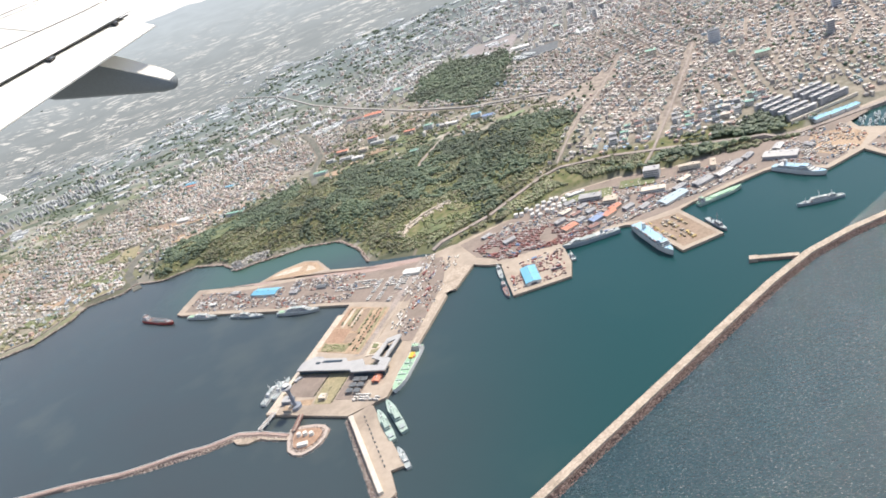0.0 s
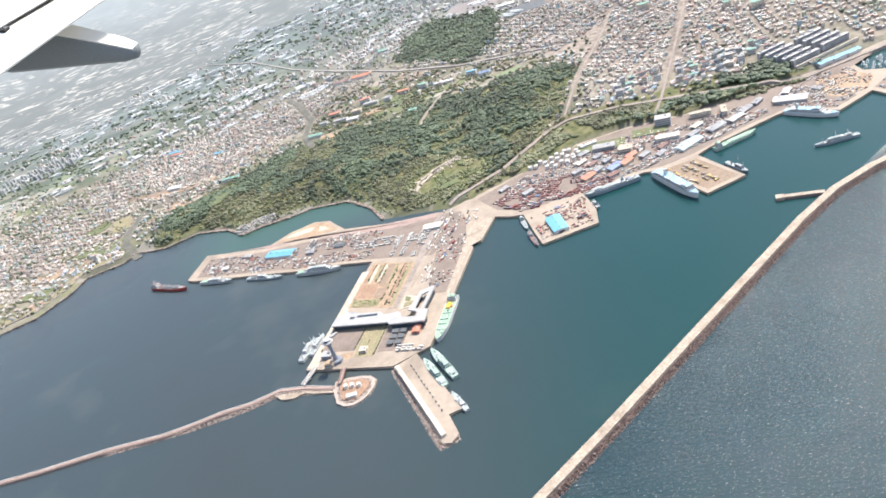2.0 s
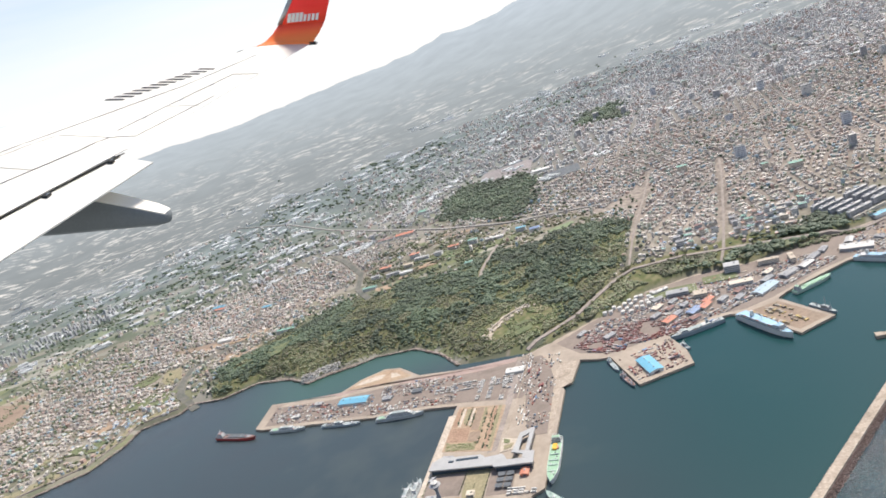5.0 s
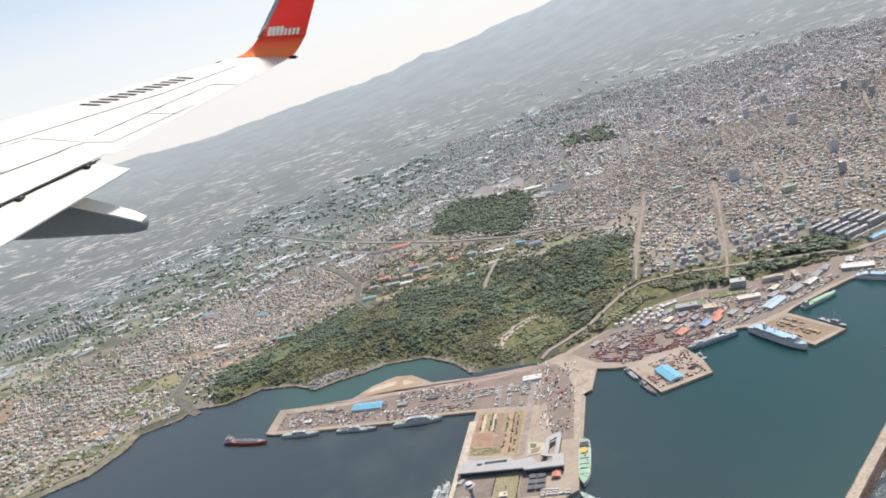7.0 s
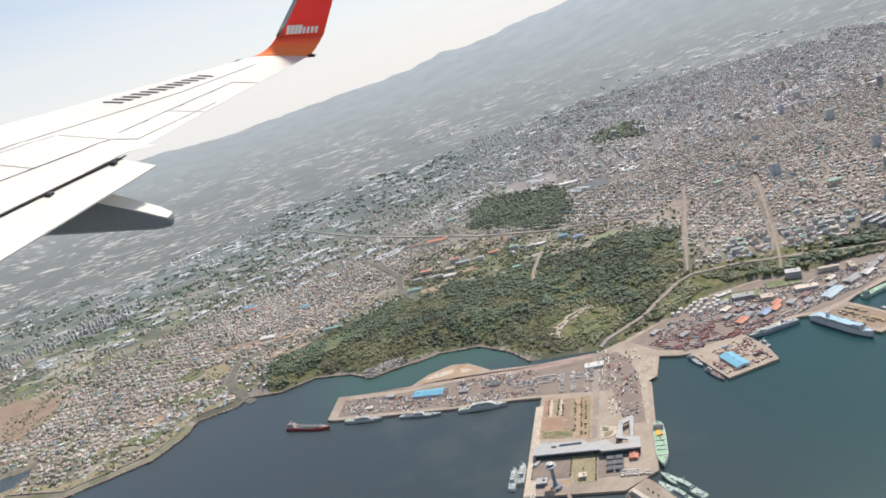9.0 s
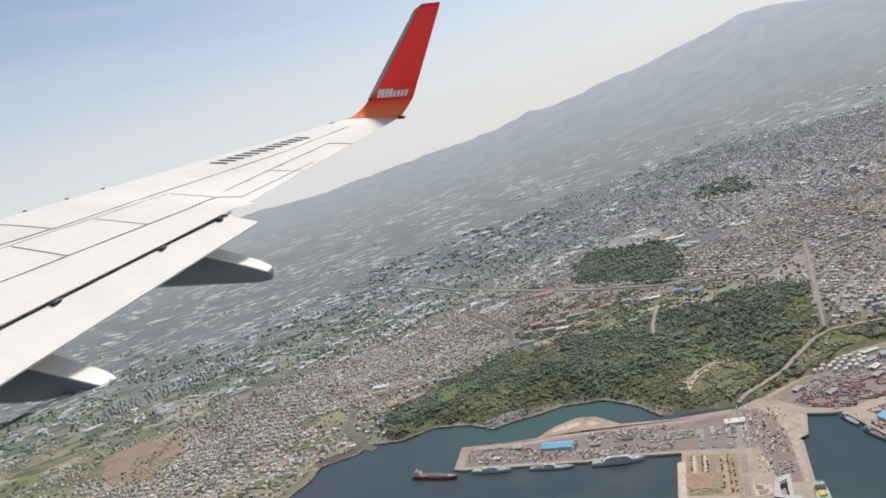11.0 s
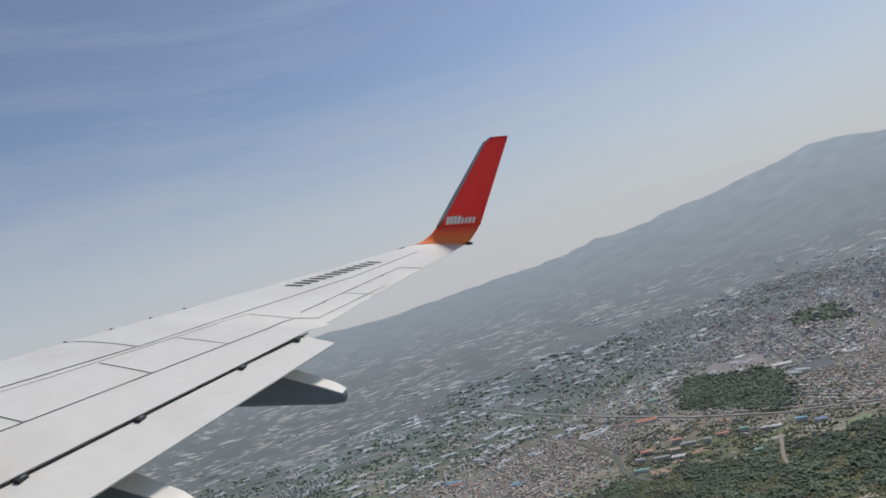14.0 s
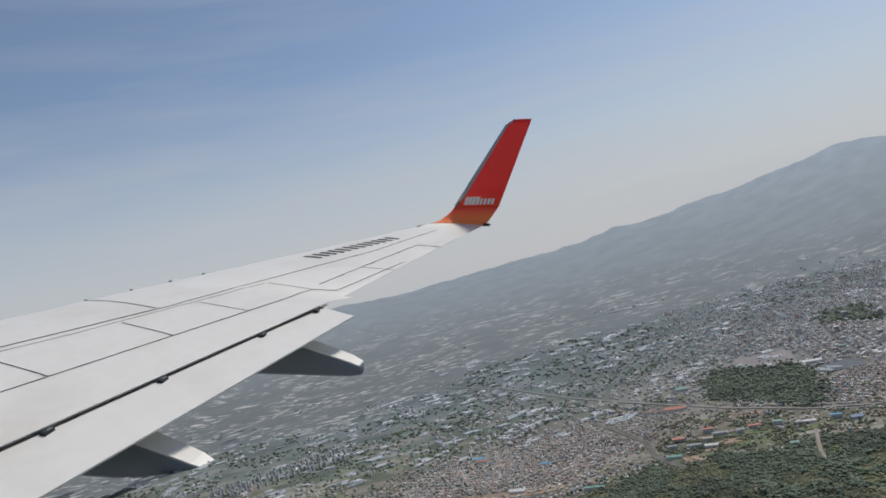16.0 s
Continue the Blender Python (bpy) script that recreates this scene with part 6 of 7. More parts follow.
ship("coaster", -502, 780, -32, 70, 9.5, hull_red, rust_roof, hull_white, "rust-red coaster with white bridge aft", 3.2, ((-0.38, 0.16, 0.75, 3), ), 5, ((0.05, 0, 34, 6, 0.9, dark_grey), (0.34, 0, 5, 4, 1, grey_wall)))
ship("patrol_ship", -429, 753, -25, 54, 7, hull_pale, deck_grey, hull_white, "white patrol ship beside the jetty arm", 3.0, ((-0.02, 0.42, 0.65, 2), ), 7, ((0.3, 0, 3, 3, 1, white_wall), (-0.36, 0, 7, 5, 0.5, deck_green)), group="arm patrol ships")
ship("patrol_ship", -358, 720, -26, 56, 7, hull_grey, deck_grey, hull_white, "grey patrol ship beside the jetty arm", 2.4, ((-0.05, 0.26, 0.6, 2), ), 8, ((0.3, 0, 3, 3, 1, grey_wall), (-0.3, 0, 9, 5, 0.5, dark_grey)), group="arm patrol ships")
ship("patrol_ship", -285, 691, -19, 60, 8, hull_pale, deck_grey, hull_white, "large white patrol ship beside the jetty arm", 3.4, ((0.0, 0.55, 0.7, 3), ), 7, ((0.36, 0, 3, 3, 1, white_wall), (-0.38, 0, 7, 5, 0.5, deck_green)), group="arm patrol ships")
ship("cargo_ship", 194, 675, 14, 52, 8.5, hull_green, deck_green, hull_white, "green-decked cargo ship at the far wharf", 3.2, ((-0.4, 0.1, 0.75, 3), ), 4, ((0.05, 0, 26, 5.5, 0.8, deck_green), ))
ship("ferry", 277, 679, -55, 58, 10.5, hull_white, deck_blue, hull_white, "white ferry with green-blue decks by the white hall", 4.0, ((-0.08, 0.66, 0.85, 2), (0.1, 0.2, 0.7, 3)), 5, funnel=(-0.25, 8))
ship("warship", 263, 607, 174, 42, 5.5, hull_grey, deck_grey, hull_white, "grey vessel under way in the harbour channel", 2.4, ((0.02, 0.4, 0.65, 2), (-0.25, 0.15, 0.6, 2)), 7, ((0.32, 0, 3, 2, 1.2, grey_wall), ))
ship("work_barge", 170, 618, -76, 34, 5.5, hull_grey, deck_grey, grey_wall, "grey crane workboat at the pier side", 2.2, ((0.1, 0.3, 0.6, 2), ), 11)
ship("workboat", -46.5, 645, -86, 30, 5, hull_grey, deck_grey, hull_white, "dark workboat moored along the pier", 2.0, ((-0.3, 0.2, 0.7, 2), ), 4, group="pier workboats")
ship("workboat", -43.5, 606, -83, 32, 5, hull_grey, rust_roof, hull_white, "dark workboat with a rusty deck along the pier", 2.0, ((-0.3, 0.2, 0.7, 2), ), 4, group="pier workboats")
ship("tugboat", 29, 636, 100, 16, 5, hull_grey, deck_grey, hull_white, "small tug at the pier end", 1.8, ((0.0, 0.4, 0.6, 2), ), 4)
rng = np.random.default_rng(61)
for k in range(16):
    ship("fishing_boat", 379 + (k % 6) * 8 + rng.uniform(-2, 2), 738 + (k // 6) * 11 + rng.uniform(-2, 2) + (k % 6) * 1.0, 60 + rng.uniform(-10, 10), rng.uniform(8, 12), 2.8, hull_white, deck_grey, hull_white, "small white fishing boat in the boat basin", 1.2, ((-0.15, 0.3, 0.6, 1), ), 3, category="boat", group="boat basin")

# ---- cargo and vehicles ----
box_paint = material("container_paint", [(0.26, 0.09, 0.085), (0.20, 0.08, 0.075), (0.30, 0.13, 0.11), (0.50, 0.48, 0.46), (0.12, 0.22, 0.36), (0.30, 0.11, 0.09), (0.10, 0.10, 0.11), (0.22, 0.12, 0.10)], rough=0.6, by="object", fine=1.0)
car_paint = material("car_paint", [(0.72, 0.72, 0.72), (0.60, 0.61, 0.63), (0.05, 0.05, 0.06), (0.75, 0.75, 0.74), (0.20, 0.22, 0.25), (0.68, 0.66, 0.62), (0.14, 0.20, 0.34), (0.42, 0.10, 0.08), (0.70, 0.70, 0.70), (0.08, 0.09, 0.10)], rough=0.35, by="object", fine=2.0, bump=0.0)


def container_mesh(l, w, h):
    bm = box(bmesh.new(), 0, 0, 0, l, w, h)
    for k in range(int(l / 1.0)):
        for sgn in (-1, 1):
            box(bm, -l / 2 + 0.5 + k, sgn * (w / 2 + 0.04), 0.15, 0.4, 0.08, h - 0.3)
    me = bpy.data.meshes.new("container")
    bm.to_mesh(me)
    bm.free()
    me.materials.append(box_paint)
    return me


LONG_BOX, SHORT_BOX = container_mesh(5.2, 1.35, 1.2), container_mesh(2.8, 1.3, 1.2)
rng = np.random.default_rng(71)


def stack(x, y, turn, cols, rows, label="rust-red shipping container in a stack", skip=0.25):
    c, n = math.cos(radians(turn)), math.sin(radians(turn))
    for i in range(cols):
        for j in range(rows):
            if rng.uniform() < skip:
                continue
            px, py = x + i * 5.9 * c - j * 1.75 * n, y + i * 5.9 * n + j * 1.75 * c
            for k in range(1 + int(rng.uniform() > 0.6)):
                ob = new("shipping_container", LONG_BOX if rng.uniform() > 0.3 else SHORT_BOX)
                ob.matrix_basis = pose(px, py, z_of(px, py) + 0.07 + k * 1.205, 0, 0, turn + rng.uniform(-3, 3))
                tagged(ob, label, "container", "container stacks")


for x, y, t, c, r in ((-60, 690, -40, 3, 4), (-40, 682, -35, 4, 5), (-12, 676, -25, 3, 5), (-32, 668, 5, 2, 3), (-22, 694, -30, 4, 4), (5, 672, 5, 3, 3), (-8, 650, 5, 2, 3), (8, 615, 5, 2, 4), (8, 640, 60, 3, 2), (-34, 612, 85, 3, 2), (30, 680, 10, 3, 3), (-131, 690, 70, 3, 2), (-124, 672, 70, 4, 2), (-128, 640, 70, 3, 3), (-140, 620, 70, 3, 2), (105, 690, 20, 3, 3)):
    stack(x, y, t, c, r)


def vehicle(kind):
    ob = thing(kind, 0, 0, -50, 0, {"car": "small parked car on the port yard", "truck": "white box truck parked on the port yard", "bus": "long white coach parked in a row"}[kind], kind, "parked vehicles")
    if kind == "car":
        part("body", box(bmesh.new(), 0, 0, 0.25, 2.0, 0.85, 0.4), car_paint, ob)
        part("cabin", box(bmesh.new(), -0.1, 0, 0.654, 1.1, 0.76, 0.32, 0.8), glass_band, ob)
        for a in (-0.6, 0.6):
            part("axle", box(bmesh.new(), a, 0, 0, 0.35, 0.9, 0.35), dark_grey, ob)
    elif kind == "truck":
        part("cargo_box", box(bmesh.new(), -0.5, 0, 0.5, 3.4, 1.15, 1.2), white_wall, ob)
        part("cab", box(bmesh.new(), 1.7, 0, 0.35, 0.9, 1.1, 1.0, 0.9), car_paint, ob)
        for a in (-1.4, 1.6):
            part("axle", box(bmesh.new(), a, 0, 0, 0.5, 1.2, 0.5), dark_grey, ob)
    else:
        part("body", box(bmesh.new(), 0, 0, 0.3, 5.0, 1.15, 1.2, 0.98), white_wall, ob)
        part("window_band", box(bmesh.new(), 0, 0, 0.95, 4.9, 1.2, 0.35), glass_band, ob)
        for a in (-1.7, 1.7):
            part("axle", box(bmesh.new(), a, 0, 0, 0.5, 1.2, 0.5), dark_grey, ob)
    return ob


first = {"car": None, "truck": None, "bus": None}


def park(kind, x, y, turn):
    m = pose(x, y, z_of(x, y) + 0.13, 0, 0, turn)
    if first[kind] is None:
        first[kind] = vehicle(kind)
        first[kind].matrix_basis = m
    else:
        copy_thing(first[kind], m)


def lot(x, y, turn, cols, rows, dx, dy, fill, kinds):
    c, n = math.cos(radians(turn)), math.sin(radians(turn))
    for i in range(cols):
        for j in range(rows):
            if rng.uniform() < fill:
                u, v = i * dx + rng.uniform(-0.3, 0.3), j * dy + rng.uniform(-0.3, 0.3)
                park(kinds[rng.integers(len(kinds))], x + u * c - v * n, y + u * n + v * c, turn + (90 if dy > dx else 0) + rng.uniform(-4, 4))


def pave_line(x, y, l, w, turn):
    ob = new("bay_line", BAY_LINE)
    ob.matrix_basis = pose(x, y, 2.78, 0, 0, turn) @ Matrix.Diagonal((l, w, 1, 1))
    tagged(ob, "worn white bay line painted on asphalt", "road marking", "bay lines")


BAY_LINE = bpy.data.meshes.new("bay_line")
bm = box(bmesh.new(), 0, 0, 0, 1, 1, 0.03)
bm.to_mesh(BAY_LINE)
bm.free()
BAY_LINE.materials.append(pale_stone)
lot(-448, 782, -25, 28, 4, 3.4, 6.0, 0.55, ["car", "car", "truck"])
lot(-352, 738, -24, 30, 3, 3.4, 6.0, 0.5, ["car", "truck", "truck"])
lot(-310, 757, -23, 22, 4, 3.4, 6.0, 0.6, ["car", "car", "truck"])
lot(-240, 712, -20, 9, 4, 6.5, 5.2, 0.55, ["bus", "truck"])
lot(-205, 700, -20, 8, 4, 7.5, 5.0, 0.55, ["bus", "bus", "truck"])
lot(-172, 676, -20, 3, 4, 7.0, 4.0, 0.3, ["bus", "truck"])
for bx, by in ((-196, 668), (-184, 663), (-171, 652)):
    lot(bx, by, 72, 15, 1, 3.1, 5.0, 0.75, ["bus", "bus", "truck"])
    for k in range(15):
        pave_line(bx + 3.1 * k * 0.309 - 0.5, by + 3.1 * k * 0.951, 7.0, 0.28, -18)
lot(-128, 700, 70, 8, 5, 4.5, 3.4, 0.6, ["car", "truck"])
lot(-138, 650, 70, 9, 6, 4.6, 3.6, 0.55, ["truck", "car", "truck"])
lot(-155, 590, 70, 8, 4, 4.6, 3.6, 0.5, ["car", "truck"])
lot(-190, 489, -20, 5, 3, 5.5, 3.4, 0.6, ["bus", "truck"])
lot(-94, 690, 68, 6, 4, 4.6, 4.0, 0.5, ["truck", "car"])
lot(-10, 727, -20, 16, 3, 5.5, 4.5, 0.5, ["truck", "car"])
lot(70, 682, 4, 10, 3, 5.5, 4.5, 0.55, ["truck", "car", "truck"])
lot(110, 682, 10, 12, 3, 5.5, 4.5, 0.6, ["truck", "car", "truck"])
lot(170, 690, 16, 12, 4, 5.5, 4.5, 0.55, ["truck", "car"])
lot(262, 715, -42, 8, 3, 5.5, 4.5, 0.5, ["truck", "car"])
lot(300, 700, 20, 8, 6, 5.5, 4.5, 0.5, ["truck", "car"])

# ---- houses beside the port ----
house_wall = material("house_wall", [(0.66, 0.63, 0.58), (0.55, 0.51, 0.46), (0.72, 0.70, 0.67), (0.60, 0.50, 0.44), (0.48, 0.47, 0.46)], by="object", fine=1.0, spread=0.1)
house_roof = material("house_roof", [(0.60, 0.58, 0.55), (0.36, 0.34, 0.33), (0.28, 0.40, 0.38), (0.70, 0.68, 0.65), (0.46, 0.28, 0.23), (0.26, 0.38, 0.52), (0.50, 0.47, 0.44)], by="object", fine=1.0, spread=0.1)
ob = thing("town_house", 0, 0, 0, 0, "small flat-roofed town house with pale walls", "house", "houses beside the port")
part("wall", box(bmesh.new(), 0, 0, -0.6, 1, 1, 1.6), house_wall, ob)
part("roof", box(bmesh.new(), 0, 0, 1.002, 1.06, 1.06, 0.07), house_roof, ob)
part("stair_head", box(bmesh.new(), 0.2, 0.15, 1.074, 0.35, 0.35, 0.3), house_wall, ob)
for i, (x, y, z, w, l, h, t) in enumerate(NEAR_HOUSES):
    m = pose(x, y, z, 0, 0, t)
    h_ob = ob if i == 0 else copy_thing(ob, m)
    h_ob.matrix_basis = m @ Matrix.Diagonal((w, l, h, 1))

# ---- roadside trees ----
bark = material("bark", [(0.10, 0.075, 0.055), (0.16, 0.12, 0.09)], scale=0.8, fine=4.0)
rng = np.random.default_rng(95)


def roadside_tree():
    ob = thing("tree", 0, 0, 0, 0, "green roadside tree with a loose crown", "tree", "roadside trees")
    rings = [[(r * math.cos(b), r * math.sin(b), z) for b in np.linspace(0, 6.283, 8)[:-1]] for r, z in ((0.28, -0.5), (0.2, 1.0), (0.12, 2.4))]
    trunk = part("trunk", loft(rings), bark, ob)
    for b in (0.3, 2.4, 4.5):
        d = Vector((math.cos(b), math.sin(b), 0))
        pts = [[tuple(Vector((0, 0, 1.6)) + d * k * 1.3 + Vector((0, 0, k * 1.1)) + Vector((r * math.cos(q), r * math.sin(q), 0))) for q in np.linspace(0, 6.283, 6)[:-1]] for k, r in ((0, 0.1), (1, 0.04))]
        part("limb", loft(pts), bark, trunk)
    q = rng.normal(0, 1, (46, 3)) * (0.95, 0.95, 0.7) + (0, 0, 3.2)
    clumps("crown", q, rng.uniform(0.35, 0.75, 46), broad_leaf, ob, rng=rng)
    return ob


tree = None
for k in range(46):
    i = rng.integers(1, 9)
    (x0, y0), (x1, y1) = RAIL[i], RAIL[i + 1]
    t = rng.uniform()
    d = Vector((x1 - x0, y1 - y0)).normalized()
    side = rng.choice((-1, 1)) * rng.uniform(5, 8)
    x, y = x0 + (x1 - x0) * t + d.y * side, y0 + (y1 - y0) * t - d.x * side
    m = pose(x, y, z_of(x, y), 0, 0, rng.uniform(0, 360))
    if tree is None:
        tree = roadside_tree()
        tree.matrix_basis = m
    else:
        copy_thing(tree, m)

# ---- apartment blocks ----
tower_flat = painted("tower_plaster", (0.46, 0.46, 0.46), 0.8)
pale_flat, blue_grey_flat = painted("pale_plaster", (0.62, 0.61, 0.59), 0.8), painted("blue_grey_plaster", (0.56, 0.58, 0.62), 0.8)
estate_wall, estate_roof = painted("estate_plaster", (0.40, 0.40, 0.41), 0.8), painted("estate_roof", (0.50, 0.49, 0.48), 0.8)
for k in range(9):
    x, y = (337 - 4.2 * k, 803 + 12.5 * k) if k < 5 else (381 - 4.2 * (k - 5), 819 + 12.5 * (k - 5))
    ob = block("apartment_block", x, y, 39, 4.6, 8.0, 16, estate_wall, estate_roof, "long grey slab apartment block in a regular estate", "apartment block", "estate by the harbour", 5)
    for u in (-15, -5, 5):
        part("stair_head", box(bmesh.new(), u, 1.0, 8.36, 2.6, 2.2, 1.5), estate_wall, ob)
ob = thing("retaining_wall", 362, 801, z_of(362, 801), 16, "long tan retaining wall below the estate", "wall")
part("wall", box(bmesh.new(), 0, 0, -3, 92, 1.6, 6.2), cream_wall, ob)
part("coping", box(bmesh.new(), 0, 0, 3.204, 92.4, 2.0, 0.3), pale_stone, ob)
rng = np.random.default_rng(81)
for k in range(84):
    u, v = k % 21 / 20, k // 21
    x, y = -1370 + 310 * u - 10 * v + rng.uniform(-5, 5), 1550 + 175 * u + 36 * v + rng.uniform(-7, 7)
    block("apartment_tower", x, y, 6.5, 4.5, rng.uniform(9, 14), -20 + rng.uniform(-6, 6), tower_flat, pale_flat, "slender white apartment tower in a hillside estate", "apartment tower", "white towers", 5)
for k in range(60):
    u, v = 2 + k % 15, k // 15
    x, y = 92 + u * 15.5 + v * 7 + rng.uniform(-3, 3), 862 + v * 19 - u * 2.2 + rng.uniform(-3, 3) + 0.02 * u * u
    if near_roads(np.array([x]), np.array([y]), 5)[0] or y < 856 or x > 330:
        continue
    block("town_block", x, y, rng.uniform(6, 11), rng.uniform(5, 9), rng.uniform(4, 9), -20 + rng.uniform(-5, 5), (cream_wall, pale_flat, grey_wall, tower_flat)[k % 4], (grey_roof, green_roof, rust_roof, dark_grey, pale_stone)[k % 5], "low mixed-roof town building beside the coast road", "building", "town buildings by the port", 3)
for k in range(56):
    x, y = rng.uniform(150, 1500), rng.uniform(870, 1900)
    if near_roads(np.array([x]), np.array([y]), 8)[0] or inside(FOREST, np.array([x]), np.array([y]))[0]:
        continue
    w = rng.uniform(9, 20)
    block("town_block", x, y, w, rng.uniform(7, 13), rng.uniform(9, 22), -16 + rng.uniform(-10, 10), (pale_flat, grey_wall, cream_wall, blue_grey_flat)[k % 4], (grey_roof, white_wall, green_roof, dark_grey)[k % 4], "mid-rise town building above the low roofs", "building", "taller town buildings", 6)
for x, y, w, l, roof, label in ((-690, 1440, 40, 16, cyan_roof, "bright blue-roofed hall in the old town"), (-682, 1418, 34, 12, orange_roof, "orange-roofed hall in the old town"), (-551, 1297, 26, 12, cyan_roof, "blue-roofed hall among low houses"), (-208, 1588, 40, 26, green_roof, "teal-green roofed factory hall"),
                                (-255, 1448, 56, 24, orange_roof, "faded red-roofed factory row in fields"), (-300, 1462, 50, 16, rust_roof, "brown-roofed factory row beside red roofs"), (82, 1545, 54, 26, white_wall, "large white-roofed plant in the suburb"), (-20, 1150, 24, 14, blue_roof, "blue-roofed gymnasium beside the field"), (-90, 1190, 44, 12, white_wall, "white school block by the lane"),
                                (-330, 1160, 34, 12, green_roof, "green-roofed depot beside the stream"), (-260, 1175, 30, 14, white_wall, "white-roofed hall near the stream"), (-150, 1090, 18, 10, green_roof, "green-roofed pavilion at the wood's edge"), (-480, 1100, 46, 9, green_roof, "pale green greenhouse beside the wood"), (-610, 1180, 40, 18, white_wall, "white warehouse in the old town")):
    shed("factory_hall", x, y, l * 0.8, w * 0.75, 6, 72, roof, white_wall, label, "hall")

# ---- aircraft wing ----
WING_SPAN, THICK = 17.2, 0.085
white_paint = material("white_wing_paint", [(0.71, 0.675, 0.615), (0.74, 0.71, 0.655), (0.67, 0.63, 0.565)], 0.40, 0.0, 0.002, 0.02, 0.0, "", 0.02)
# darker than plain grey paint: carries the shade on the fairings' sides
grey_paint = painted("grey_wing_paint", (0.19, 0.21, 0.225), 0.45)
bare_metal = painted("bare_metal", (0.30, 0.32, 0.34), 0.3, 0.8)
dark_gap = painted("dark_gap", (0.035, 0.035, 0.035), 0.8)
worn_seam = painted("worn_seam", (0.40, 0.38, 0.35), 0.6)


def winglet_paint():
    """Orange at the bend, fading into deep red up the blade."""
    m = bpy.data.materials.new("winglet_paint")
    m.use_nodes = True
    n, l = m.node_tree.nodes, m.node_tree.links
    b = n["Principled BSDF"]
    b.inputs["Roughness"].default_value, b.inputs["Coat Weight"].default_value, b.inputs["Coat Roughness"].default_value = 0.38, 0.12, 0.08
    b.inputs["Specular IOR Level"].default_value = 0.25
    place, sep, span, ramp = n.new("ShaderNodeTexCoord"), n.new("ShaderNodeSeparateXYZ"), n.new("ShaderNodeMapRange"), n.new("ShaderNodeValToRGB")
    span.inputs["From Min"].default_value, span.inputs["From Max"].default_value = 0.80, 3.35
    for e, p, c in zip(ramp.color_ramp.elements, (0.03, 0.30), ((0.95, 0.24, 0.060), (0.92, 0.034, 0.026))):
        e.position, e.color = p, (*c, 1)
    ramp.color_ramp.elements.new(0.14).color = (0.90, 0.085, 0.040, 1)
    l.new(place.outputs["Object"], sep.inputs[0])
    l.new(sep.outputs["Z"], span.inputs["Value"])
    l.new(span.outputs[0], ramp.inputs["Fac"])
    l.new(ramp.outputs["Color"], b.inputs["Base Color"])
    return m


def wing_le(y):
    return 1.5 - 0.66 * y


def wing_te(y):
    return -11.374 + (WING_SPAN - y) * 0.228


def wing_u(y):
    return 0.046 * y


def shroud(y):
    """How far ahead of the trailing line the fixed panel ends."""
    if y >= 11.2:
        return 0.0
    return 0.40 - (y - 6.8) * 0.085 if y < 10.95 else 0.05 - (y - 10.95) * 1.1


def section_top(chord, a):
    t = min(1, max(0, a / chord))
    return THICK * chord * 5 * (0.2969 * math.sqrt(t) - 0.126 * t - 0.3516 * t * t + 0.2843 * t ** 3 - 0.1036 * t ** 4)


def airfoil(chord, thick, n=16):
    """(distance aft of the nose, height) round the section, upper side first."""
    s = [0.5 - 0.5 * math.cos(math.pi * i / n) for i in range(n + 1)]
    half = [thick * chord * 5 * (0.2969 * math.sqrt(t) - 0.126 * t - 0.3516 * t * t + 0.2843 * t ** 3 - 0.1036 * t ** 4) for t in s]
    return [(t * chord, h) for t, h in zip(s, half)] + [(t * chord, -h * 0.9) for t, h in list(zip(s, half))[-2:0:-1]]


def panel_chord(y):
    return wing_le(y) - wing_te(y) - shroud(y)


def on_wing(y, ahead, lift=0.010):
    """A point of the upper skin, that far ahead of the trailing line."""
    f = wing_te(y) + ahead
    return Vector((f, y, wing_u(y) + section_top(panel_chord(y), wing_le(y) - f) + lift))


def skin_strip(y0, d0, y1, d1, width, n=14, lift=0.010):
    """A narrow strip that lies on the upper skin between two points (span, distance ahead of the trailing line)."""
    bm = bmesh.new()
    rows = []
    p, q = Vector((wing_te(y0) + d0, y0)), Vector((wing_te(y1) + d1, y1))
    o = Vector((-(q - p).y, (q - p).x)).normalized() * width / 2
    for i in range(n + 1):
        m = p.lerp(q, i / n)
        rows.append([bm.verts.new(on_wing(c.y, c.x - wing_te(c.y), lift)) for c in (m - o, m + o)])
    for a, b in zip(rows, rows[1:]):
        bm.faces.new((a[0], a[1], b[1], b[0]))
    bmesh.ops.recalc_face_normals(bm, faces=bm.faces)
    bmesh.ops.solidify(bm, geom=bm.faces[:], thickness=0.006)
    return bm


def flap_top(y, ahead):
    """Height of the flap's upper side: tucked under the panel, drooping to its rear edge."""
    k = (shroud(min(y, 10.9)) + 0.10 - ahead) / 0.85
    return wing_u(y) - 0.028 - 0.080 * max(0, k)


